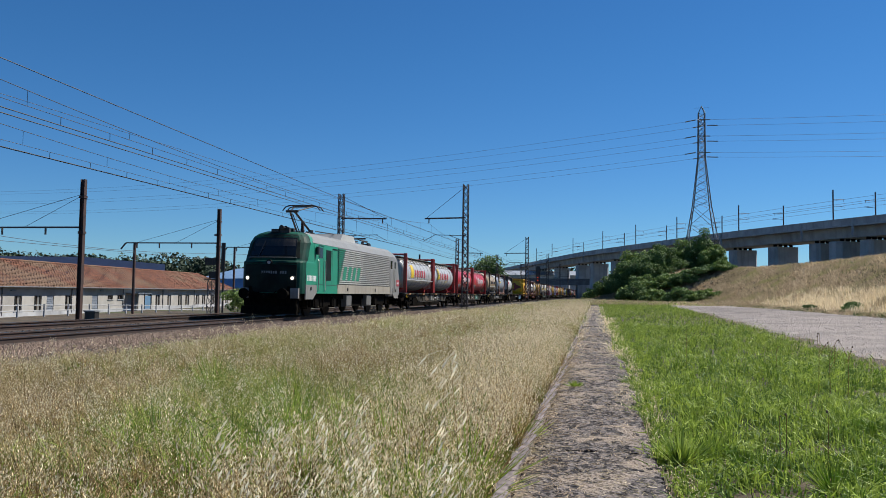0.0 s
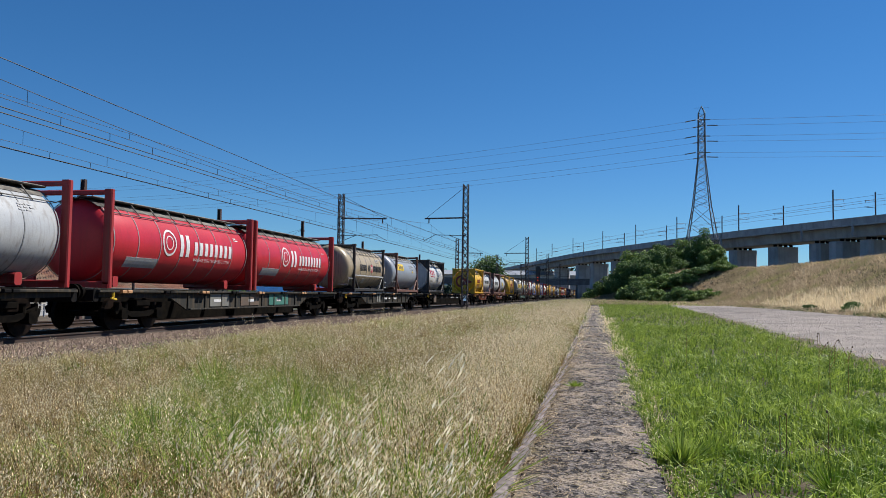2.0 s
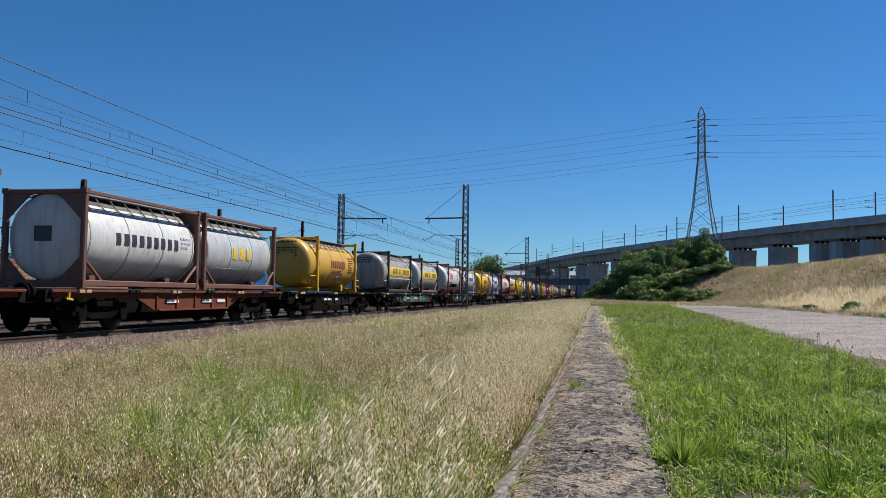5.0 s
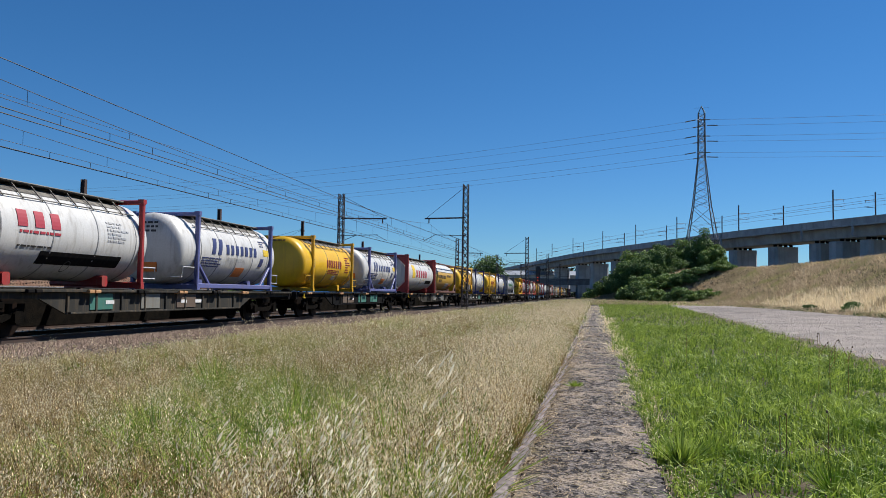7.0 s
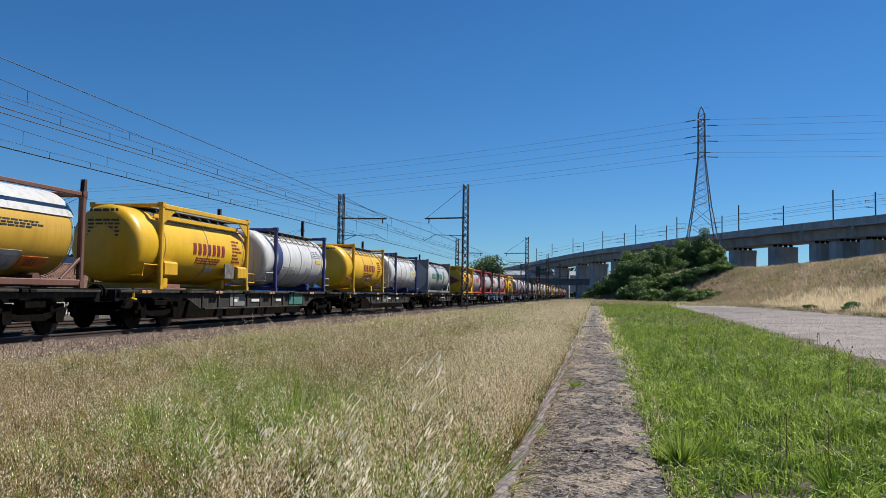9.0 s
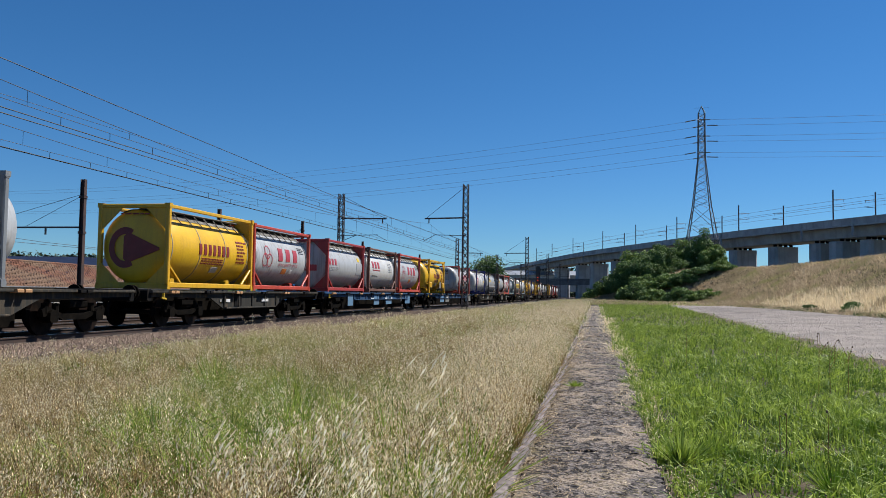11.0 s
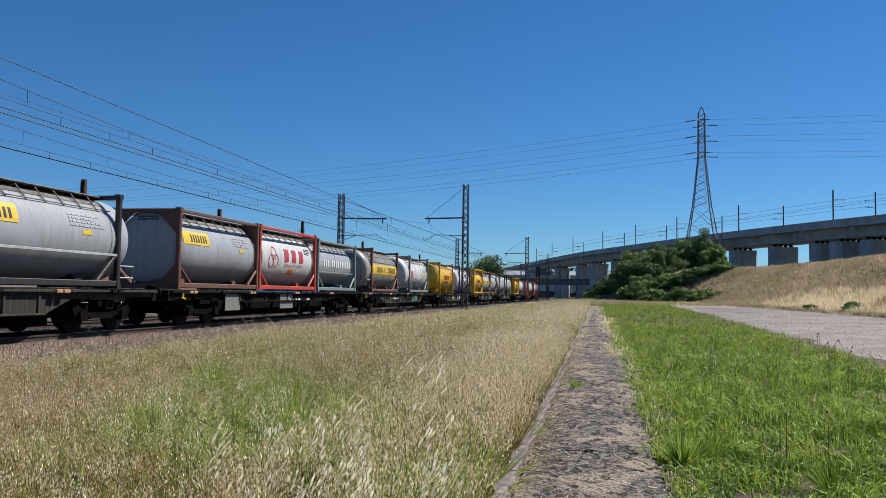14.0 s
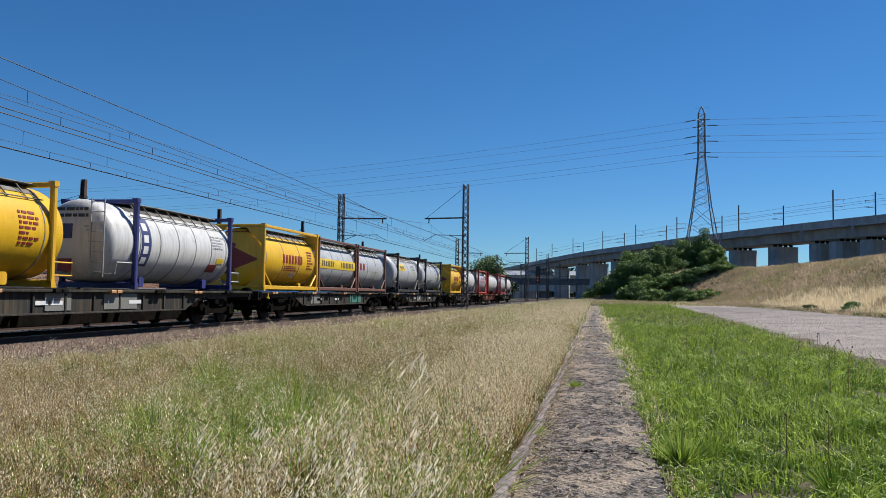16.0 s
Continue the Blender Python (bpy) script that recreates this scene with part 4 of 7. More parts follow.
def tank_container(y0, length, tank, cradle, label, style="swap", ext=(0.55, 0.55), r=1.14, bands=4, deco=(), gusset=False, shield=None, belt=False, height=2.55, end_deco=(), ladder=False, skids=True, stout=False, broad=False):
    """A tank in a carrying frame. style: full has rails all round, swap has end frames and skids alone."""
    c = on_rails(thing("tank_container", label, "tank container", "tank containers on the train"), y0, 1.155)
    fm, tm = MAT[cradle], MAT[tank]
    zc = 1.32 if r > 1.1 else 1.35
    a, b = (0.10, length - 0.10) if style == "full" and not ext[0] else (-ext[0], length + ext[1])
    body = part("tank", barrel(a, b, r, zc, 0.16 if gusset else 0.36), tm, c, "", True)
    for i in range(bands):
        y = 0.35 + (length - 0.7) * i / max(1, bands - 1)
        part("band", ring_band(y, 0.035, r, zc, thick=0.010), MAT["band"], body)
    half = 1.219
    for k, y in enumerate((0.0, length - 0.16)):
        s = Shape()
        for x in (-half + 0.08, half - 0.08):
            s.bar((x, y + 0.08, 0.02), (x, y + 0.08, height), 0.24 if stout else 0.14, 0.15)
        s.bar((-half, y + 0.08, height - 0.07), (half, y + 0.08, height - 0.07), 0.14, 0.13)
        s.bar((-half, y + 0.08, 0.10), (half, y + 0.08, 0.10), 0.15, 0.18)
        if style == "swap" and skids:
            out = -1 if k == 0 else 1
            for x in (-half + 0.1, half - 0.1):
                s.bar((x, y + 0.08, 0.95), (x, y + 0.08 - out * 0.95, 0.12), 0.1, 0.1)
        part("end_frame", s, fm, c)
        for x in (-half, half - 0.17):
            for z in (0.0, height - 0.1):
                part("corner_casting", Shape().box(x - 0.006, x + 0.176, y - 0.006, y + 0.166, z, z + 0.118), fm, c)
        if gusset:
            for q in range(4):
                part("corner_plate", octagon_plate(y + 0.03, 0.05, half - 0.12, height / 2 - 0.1, height / 2, 0.72, q), fm, c)
    for x in (-half + 0.07, half - 0.07):
        if skids:
            part("bottom_rail", Shape().bar((x, 0.1, 0.13), (x, length - 0.1, 0.13), 0.10, 0.16), fm, c)
        if style == "full":
            part("top_rail", Shape().bar((x, 0.1, height - 0.07), (x, length - 0.1, height - 0.07), 0.09, 0.11), fm, c)
            for q in (0, 1):
                yb, yt = (0.12, 0.85) if q == 0 else (length - 0.12, length - 0.85)
                part("brace", Shape().bar((x, yb, 0.75), (x, yt, 0.2), 0.08, 0.08), fm, c)
    # saddles under the tank
    for y in (1.0, length - 1.25):
        part("saddle", Shape().bar((-0.8, y, 0.2), (0.8, y, 0.2), 0.25, 0.3), fm, c)
    # walkway and fittings on top
    zt = zc + r
    if shield != "white":
        wk = Shape().box(0.10, 0.56, 0.15, length - 0.15, zt + 0.005, zt + 0.035)
        for q in range(1, 9):
            wk.bar((0.56, length * q / 9, zt - 0.02), (0.90, length * q / 9, zc + math.sqrt(r * r - 0.81) + 0.05 if r > 0.95 else zc + 0.4), 0.03, 0.03)
        wk.tube((0.58, 0.15, zt + 0.03), (0.58, length - 0.15, zt + 0.03), 0.022, 6).tube((0.9, 0.15, zt - 0.36), (0.9, length - 0.15, zt - 0.36), 0.016, 6)
        part("walkway", wk, MAT["walk"], c, "grey grated walkway")
        part("spill_shield", ring_band(0.2, length - 0.4, r + 0.004, zc, 52, 118, thick=0.01), MAT["walk"], c, "grimy grey strip along the tank's top", True)
    for q in (0.3, 0.5, 0.7):
        part("manhole", Shape().tube((0, length * q, zt - 0.06), (0, length * q, zt + 0.07), 0.27, 14), MAT["band"], c)
    if shield:
        part("sun_shield", ring_band(0.25, length - 0.5, r + 0.02, zc, 22, 158, thick=0.014), MAT[shield], c, "pale curved sun shield", True)
    if belt:
        part("belt_rail", Shape().bar((r + 0.02, 0.15, zc - 0.42), (r + 0.02, length - 0.15, zc - 0.42), 0.05, 0.07), fm if cradle == "f_teal" else MAT["pale"], c)
    if ext[0] > 0.3 and style == "swap":
        g = Shape().path([(1.1, 0.1, 0.72), (1.1, -0.75, 0.72), (1.1, -0.8, 0.4), (-1.1, -0.8, 0.4), (-1.1, -0.75, 0.72)], 0.025, 6)
        part("guard_rail", g, fm if cradle == "f_yellow" else MAT["pale"], c, "yellow tubular guard rail" if cradle == "f_yellow" else "pale tubular guard rail")
        g = Shape().path([(1.1, length, 0.62), (1.1, length + 0.75, 0.62), (1.1, length + 0.75, 0.3), (1.1, length, 0.3)], 0.025, 6)
        part("guard_rail", g, fm if cradle == "f_yellow" else MAT["pale"], c, "yellow tubular guard rail" if cradle == "f_yellow" else "pale tubular guard rail")
    if broad:
        for x in (-half + 0.06, half - 0.06):
            part("top_rail", Shape().bar((x, 0.1, height - 0.10), (x, length - 0.1, height - 0.10), 0.10, 0.15), fm, c)
            for e, y in ((1, 0.15), (-1, length - 0.15)):
                tri = [(y, height - 0.15), (y + e * 0.75, height - 0.15), (y, height - 0.62)]
                part("gusset", Shape().prism(tri, x - 0.02, x + 0.02), fm, c)
        part("spill_fence", Shape().bar((0.80, 0.2, zc + 0.90), (0.80, length - 0.2, zc + 0.90), 0.04, 0.12), tm, c)
        for y in (0.2, length - 0.95):
            part("valve_box", Shape().bar((1.08, y, 0.62), (1.08, y + 0.75, 0.62), 0.30, 0.46, 0.2), fm, c)
        part("placard", Shape().bar((1.10, length - 1.75, 0.66), (1.10, length - 1.0, 0.66), 0.03, 0.5), MAT["walk"], c, "grimy grey placard holder")
    if ladder:
        lad = Shape()
        for x in (0.55, 0.95):
            lad.tube((x, a + 0.02, 0.3), (x, a + 0.02, 2.45), 0.02, 6)
        for q in range(8):
            lad.tube((0.55, a + 0.02, 0.45 + 0.27 * q), (0.95, a + 0.02, 0.45 + 0.27 * q), 0.014, 5)
        part("ladder", lad, MAT["pale"], c)
    for d in deco:
        kind, material = d[0], MAT[d[1]]
        s = Shape()
        if kind == "plate":
            decal(s, d[2] * length, d[3] * length, d[4], d[5], r, zc, 0.010)
        elif kind == "bold":
            pitch = (d[3] - d[2]) * length / d[6]
            for i in range(d[6]):
                s = decal(Shape(), d[2] * length + pitch * i, d[2] * length + pitch * (i + (0.55 if d[6] > 1 else 0.8)), d[4], d[5], r, zc, 0.014, d[7] if len(d) > 7 else 0.0)
                part("letter_block", s, material, c)
            continue
        elif kind == "lines":
            rd = random.Random(len(MOVERS) + int(100 * d[2]))
            for i in range(d[6]):
                v = d[5] - (d[5] - d[4]) * i / d[6]
                h = (d[5] - d[4]) / d[6] * 0.5
                y = d[2] * length
                while y < d[3] * length * rd.uniform(0.9, 1.0):
                    w = rd.uniform(0.05, 0.22)
                    decal(s, y, y + w, v - h, v, r, zc, 0.012)
                    y += w + 0.05
        elif kind == "ring":
            cy, cv, q = d[2] * length, d[3], d[4]
            for i in range(24):
                t0, t1 = 2 * math.pi * i / 24, 2 * math.pi * (i + 1) / 24
                pts = []
                for tt, qq in ((t0, q), (t1, q), (t1, q * 0.84), (t0, q * 0.84)):
                    an = math.asin(max(-0.98, min(0.98, (cv + qq * math.sin(tt)) / r)))
                    pts.append(((r + 0.012) * math.cos(an), cy + qq * math.cos(tt), zc + (r + 0.012) * math.sin(an)))
                s.add(pts, [(0, 1, 2, 3)])
        elif kind == "word":
            s = word_on_tank(d[2], d[3], d[4] * length, d[5], r, zc)
        part({"plate": "plate", "lines": "small_print", "ring": "emblem", "word": "inscription"}[kind], s, material, c)
    for d in end_deco:
        s = Shape()
        kind, material = d[0], MAT[d[1]]
        ye = a - 0.012
        if kind == "lines":
            rd = random.Random(d[6])
            for i in range(d[6]):
                z = d[5] - (d[5] - d[4]) * i / d[6]
                h = (d[5] - d[4]) / d[6] * 0.5
                x = d[2]
                while x < d[3]:
                    w = rd.uniform(0.06, 0.25)
                    s.box(x, min(x + w, d[3]), ye + 0.03, ye + 0.05, z - h, z)
                    x += w + 0.05
        elif kind == "arrow":
            s.rings([[(x, yq, z) for x, z in ((-0.35, zc + 0.30), (-0.2, zc + 0.42), (0.85, zc - 0.05), (0.85, zc - 0.12), (-0.2, zc - 0.52), (-0.35, zc - 0.4))] for yq in (ye - 0.01, ye + 0.02)])
        elif kind == "arc":
            for i in range(20):
                t0, t1 = radians(60 + 240 * i / 20), radians(60 + 240 * (i + 1) / 20)
                pts = [(-0.3 + q * math.cos(t), ye, zc - 0.05 + q * 1.15 * math.sin(t)) for t, q in ((t0, 0.55), (t1, 0.55), (t1, 0.36), (t0, 0.36))]
                s.add(pts, [(0, 1, 2, 3)])
        else:
            s.box(d[2], d[3], ye - 0.008, ye + 0.05, d[4], d[5])
        part({"lines": "small_print", "arrow": "emblem", "arc": "emblem"}.get(kind, "plate"), s, material, c)
    return c


# recurring liveries, as lists of marks on the side
def livery_h():
    return [("bold", "gold", 0.20, 0.31, -0.25, 0.62, 1, 0.12), ("bold", "crimson", 0.33, 0.74, -0.20, 0.30, 5, 0.08), ("word", "gold", "BELGIUM", 0.18, 0.58, -0.40), ("lines", "silver", 0.82, 0.94, 0.42, 0.62, 3)]


def livery_e():
    return [("ring", "snow", 0.36, 0.10, 0.40), ("ring", "snow", 0.36, 0.10, 0.22), ("bold", "snow", 0.43, 0.51, -0.28, 0.40, 2, 0.05), ("bold", "snow", 0.53, 0.84, -0.20, 0.22, 8, 0.06),
            ("word", "snow", "WAREHOUSING TRANSPORT SYSTEMS", 0.15, 0.53, -0.40), ("lines", "snow", 0.86, 0.93, 0.40, 0.62, 3), ("plate", "silver", 0.12, 0.30, -0.70, -0.42)]


def livery_b():
    return [("plate", "gold", 0.06, 0.985, -0.24, 0.30), ("bold", "black", 0.20, 0.42, -0.14, 0.20, 8), ("bold", "black", 0.46, 0.53, -0.14, 0.20, 2), ("plate", "crimson", 0.555, 0.61, -0.20, 0.26), ("bold", "snow", 0.568, 0.60, -0.06, 0.12, 1),
            ("bold", "black", 0.64, 0.92, -0.14, 0.20, 10), ("lines", "silver", 0.74, 0.95, 0.36, 0.58, 3), ("plate", "pale", 0.36, 0.45, -0.80, -0.56)]


def livery_bs():
    return [("plate", "gold", 0.07, 0.36, 0.14, 0.56), ("bold", "black", 0.15, 0.34, 0.22, 0.46, 7), ("lines", "silver", 0.66, 0.90, 0.20, 0.56, 4), ("plate", "gold", 0.74, 0.80, 0.05, 0.17)]


def livery_t():
    return [("bold", "crimson", 0.15, 0.44, 0.08, 0.46, 3), ("lines", "crimson", 0.16, 0.42, -0.12, 0.0, 1), ("lines", "black", 0.16, 0.36, -0.42, -0.34, 1), ("lines", "silver", 0.72, 0.90, -0.12, 0.46, 6), ("ring", "black", 0.50, -0.78, 0.14)]


def livery_r():
    return [("ring", "crimson", 0.24, 0.20, 0.27), ("ring", "crimson", 0.205, -0.10, 0.27), ("ring", "crimson", 0.275, -0.10, 0.27), ("bold", "crimson", 0.42, 0.82, -0.10, 0.42, 3, 0.04), ("word", "crimson", "GLOBAL LOGISTIC SERVICES", 0.17, 0.42, -0.30),
            ("plate", "hazard", 0.52, 0.60, -0.62, -0.40), ("plate", "snow", 0.66, 0.70, -0.58, -0.42), ("lines", "black", 0.80, 0.94, 0.26, 0.55, 4)]


def livery_p():
    return [("bold", "ink", 0.18, 0.33, -0.10, 0.44, 2, 0.3), ("bold", "ink", 0.36, 0.80, -0.06, 0.28, 7, 0.06), ("word", "silver", "MULTIMODAL", 0.24, 0.38, -0.32), ("lines", "ink", 0.08, 0.30, -0.58, -0.22, 4), ("bold", "ink", 0.82, 0.88, -0.40, -0.10, 1, 0.35),
            ("plate", "hazard", 0.52, 0.64, -0.82, -0.50), ("plate", "gold", 0.88, 0.96, 0.02, 0.26), ("lines", "ink", 0.84, 0.96, 0.32, 0.58, 3)]


def livery_c():
    return [("bold", "maroon", 0.34, 0.72, -0.16, 0.20, 7), ("lines", "maroon", 0.38, 0.66, -0.50, -0.26, 3), ("lines", "maroon", 0.80, 0.94, -0.40, 0.44, 7), ("plate", "silver", 0.52, 0.60, -0.72, -0.54)]


def livery_x():
    return [("plate", "ink", 0.07, 0.15, -0.66, 0.74), ("bold", "snow", 0.085, 0.135, 0.36, 0.58, 1), ("bold", "snow", 0.085, 0.135, 0.02, 0.24, 1), ("bold", "snow", 0.085, 0.135, -0.30, -0.08, 1), ("bold", "snow", 0.085, 0.135, -0.58, -0.40, 1),
            ("plate", "gold", 0.84, 0.92, -0.42, -0.24), ("plate", "maroon", 0.76, 0.86, -0.72, -0.46), ("lines", "silver", 0.78, 0.95, 0.02, 0.5, 5)]


def livery_dots():
    return [("lines", "silver", 0.74, 0.93, 0.15, 0.50, 4), ("plate", "gold", 0.80, 0.92, -0.05, 0.10), ("ring", "black", 0.42, -0.45, 0.16), ("plate", "silver", 0.62, 0.72, -0.52, -0.28), ("lines", "silver", 0.18, 0.40, -0.48, -0.30, 2)]


NOTES = (("lines", "black", -0.55, 0.35, 1.75, 2.15, 3),)
NOTES_Y = (("lines", "black", -0.45, 0.55, 1.45, 2.0, 5), ("lines", "black", -0.4, 0.5, 2.15, 2.3, 1))
ENDS_C = (("arrow", "maroon"), ("arc", "maroon"), ("lines", "maroon", -0.5, 0.5, 2.25, 2.34, 1))

TWO = dict(style="swap", bands=5)
BOX = dict(style="full", ext=(0, 0), bands=2)
tank_container(53.2, 9.1, "pale", "f_red", "long pale grey tank with red end frames", "swap", (-0.1, -0.1), bands=8, deco=livery_h(), belt=True, height=2.65, skids=False, stout=True)
tank_container(62.5, 9.1, "pale", "f_red", "long pale grey tank with red end frames", "swap", (-0.1, -0.1), bands=8, deco=livery_h(), height=2.65, skids=False, stout=True)
tank_container(73.2, 9.05, "red", "f_red", "long bright red tank with red end frames", "swap", (-0.12, -0.12), bands=8, deco=livery_e(), height=2.65, skids=False, stout=True)
tank_container(82.5, 9.15, "red", "f_red", "long bright red tank with red end frames", "swap", (-0.12, -0.12), bands=8, deco=livery_e(), height=2.65, skids=False, stout=True)
tank_container(95.3, 6.0, "beige", "f_dark", "weathered beige tank in a dark frame", "swap", (1.0, 0.7), bands=6, belt=True, deco=livery_b()[1:])
tank_container(104.45, 6.1, "bluegrey", "f_brown", "blue-grey tank in a rust-brown frame", "swap", (0.9, 0.6), bands=2, deco=livery_bs())
tank_container(114.4, 6.06, "white", "f_dark", "white tank in a dark box frame", "full", (0, 0), bands=2, gusset=True, deco=livery_t(), end_deco=(("lines", "black", -0.4, 0.4, 2.2, 2.36, 2),))
tank_container(137.5, 6.06, "yellow", "f_yellow", "yellow tank in a yellow box frame", "full", (0, 0), bands=4, gusset=True, deco=livery_c(), end_deco=ENDS_C, height=2.62)
tank_container(143.7, 6.0, "white", "f_brown", "white tank in a rust-brown frame", "full", (0, 0), bands=4, deco=[("bold", "black", 0.25, 0.82, -0.12, 0.20, 9), ("lines", "silver", 0.82, 0.95, -0.1, 0.3, 3)])
tank_container(152.7, 6.06, "white", "f_brown", "white tank in a rust-brown frame", "full", (0, 0), bands=4, gusset=True, deco=[("bold", "black", 0.25, 0.82, -0.12, 0.20, 9), ("lines", "silver", 0.82, 0.95, -0.1, 0.3, 3)], end_deco=(("plate", "black", -0.3, 0.2, 1.2, 1.6),))
tank_container(159.1, 6.0, "pale", "f_brown", "pale grey tank in a rust-brown frame", "full", (0, 0), bands=4, deco=[("bold", "gold", 0.38, 0.66, -0.2, 0.2, 3), ("plate", "silver", 0.2, 0.5, -0.85, -0.55)])
tank_container(170.1, 6.06, "amber", "f_yellow", "yellow tank in a yellow end frame", ext=(1.0, 0.6), bands=4, style="swap", deco=livery_c(), end_deco=NOTES_Y, skids=False)
tank_container(183.0, 6.1, "dirty", "f_dark", "dirty steel tank with a yellow band", ext=(1.0, 0.8), bands=6, style="swap", belt=True, deco=livery_b(), end_deco=NOTES)
tank_container(192.5, 6.05, "pale", "f_brown", "pale grey tank with a yellow band", ext=(1.0, 0.5), bands=5, style="swap", deco=livery_b(), end_deco=NOTES + (("plate", "pale", -0.6, 0.3, 0.9, 1.4),))
tank_container(203.2, 6.0, "white", "f_red", "white tank with red end frames", ext=(1.0, 0.5), bands=4, style="swap", deco=livery_t() + [("plate", "sill_dark", 0.30, 0.85, -0.75, -0.45)], end_deco=NOTES + (("bold", "maroon", -0.7, 0.1, 1.0, 1.3),), skids=False)
tank_container(212.35, 6.1, "white", "f_blue", "white tank in a violet-blue frame", ext=(1.05, 0.65), bands=5, style="swap", deco=livery_p(), end_deco=NOTES + (("plate", "hazard", -0.2, 0.35, 0.55, 0.85),))
tank_container(223.2, 6.1, "yellow", "f_yellow", "yellow tank with yellow end frames", ext=(1.15, 0.55), bands=4, style="swap", deco=livery_c(), end_deco=(("lines", "black", -0.5, 0.3, 2.2, 2.3, 1),), skids=False)
tank_container(232.45, 6.1, "white", "f_blue", "white tank in a violet-blue frame", ext=(1.05, 0.65), bands=5, style="swap", deco=livery_p(), end_deco=NOTES + (("plate", "hazard", 0.1, 0.65, 0.75, 1.05), ("bold", "ink", -0.3, 0.5, 1.4, 1.55)))
tank_container(241.6, 9.2, "white", "f_red", "long white tank with red end frames", "swap", (-0.1, -0.1), bands=3, gusset=True, deco=livery_h() + [("plate", "sill_dark", 0.70, 0.90, -0.62, -0.38)], height=2.6, end_deco=NOTES + (("lines", "black", -0.6, 0.5, 1.2, 1.4, 1),), skids=False, stout=True)
tank_container(251.1, 9.05, "amber", "f_brown", "long amber tank with white sun shield", "full", (0, 0), r=1.10, bands=2, shield="white", height=2.45, deco=[("bold", "black", 0.16, 0.20, -0.06, 0.36, 1), ("bold", "black", 0.22, 0.55, -0.12, 0.14, 9), ("lines", "black", 0.60, 0.88, 0.0, 0.2, 3), ("lines", "black", 0.24, 0.40, -0.42, -0.22, 3), ("plate", "pale", 0.60, 0.78, -0.95, -0.50), ("plate", "hazard", 0.79, 0.89, -0.88, -0.62), ("word", "black", "1083", 0.24, 0.80, -0.84)])
tank_container(263.8, 6.15, "yellow", "f_yellow", "yellow tank with a broad yellow frame", broad=True, ext=(1.2, 0.3), bands=3, style="swap", deco=livery_c(), end_deco=NOTES_Y, height=2.6, skids=False)
tank_container(272.55, 6.0, "white", "f_navy", "white tank in a navy frame", ext=(1.0, 0.6), bands=5, style="swap", deco=livery_x()[:1] + livery_dots(), end_deco=NOTES, skids=False)
tank_container(283.1, 6.1, "yellow", "f_yellow", "yellow tank with yellow end frames", ext=(1.15, 0.55), bands=4, style="swap", deco=livery_c(), end_deco=NOTES_Y[1:], skids=False)
tank_container(292.2, 6.05, "white", "f_navy", "white tank in a navy frame", ext=(1.0, 0.6), bands=5, style="swap", deco=livery_dots(), ladder=True, end_deco=NOTES, skids=False)
tank_container(302.0, 9.1, "pale", "f_grey", "long pale grey tank with plated front end", "swap", (-0.1, 0.5), bands=3, gusset=True, deco=[("bold", "moss", 0.20, 0.66, -0.18, 0.22, 9), ("plate", "moss", 0.70, 0.76, -0.5, 0.5)])
tank_container(317.9, 6.1, "yellow", "f_yellow", "yellow tank in a yellow box frame", "full", (0, 0), bands=4, gusset=True, deco=livery_c(), end_deco=ENDS_C, height=2.62)
tank_container(324.1, 6.05, "pale", "f_orange", "silver-grey tank in an orange-red box frame", "full", (0, 0), bands=2, deco=livery_r(), end_deco=NOTES)
tank_container(332.6, 6.1, "pale", "f_red", "silver-grey tank in a red box frame", "full", (0, 0), bands=2, gusset=True, deco=[("bold", "crimson", 0.06, 0.28, 0.0, 0.30, 3), ("lines", "silver", 0.08, 0.30, -0.3, -0.1, 3), ("plate", "silver", 0.80, 0.96, -0.4, 0.2), ("plate", "gold", 0.84, 0.9, 0.3, 0.5)], end_deco=(("bold", "crimson", -0.2, 0.6, 1.0, 1.3),))
tank_container(339.7, 6.15, "white", "f_brown", "cream white tank in a rust-brown box frame", "full", (0, 0), bands=2, deco=livery_t(), ladder=True)
tank_container(346.8, 6.15, "pale", "f_orange", "silver-grey tank in an orange-red box frame", "full", (0, 0), bands=2, deco=livery_r(), end_deco=NOTES)
tank_container(356.2, 6.1, "yellow", "f_yellow", "yellow tank with a broad yellow frame", broad=True, ext=(1.2, 0.3), bands=3, style="swap", deco=livery_c(), end_deco=NOTES_Y, height=2.6, skids=False)
tank_container(369.65, 6.05, "pale", "f_orange", "silver-grey tank with red end frames", ext=(1.15, 0.6), bands=2, style="swap", deco=livery_r(), end_deco=NOTES + (("plate", "hazard", -0.55, -0.15, 0.85, 1.15), ("plate", "snow", 0.0, 0.4, 0.85, 1.2), ("plate", "crimson", -0.35, 0.0, 1.3, 1.6)), skids=False)
tank_container(380.5, 6.2, "white", "f_navy", "white tank with dark blue end frames", ext=(1.1, 0.6), bands=5, style="swap", ladder=True, deco=[("plate", "crimson", 0.12, 0.23, -0.34, 0.38), ("bold", "snow", 0.145, 0.205, 0.0, 0.26, 1), ("bold", "snow", 0.145, 0.205, -0.30, -0.06, 1), ("plate", "black", 0.10, 0.20, 0.56, 0.68), ("plate", "black", 0.10, 0.22, -0.56, -0.44)] + livery_dots()[:2], end_deco=NOTES, skids=False)
tank_container(389.85, 6.15, "grey", "f_dark", "grey tank with yellow plate in a dark frame", ext=(1.0, 0.7), bands=2, style="swap", belt=True, deco=livery_bs(), end_deco=NOTES[:1])
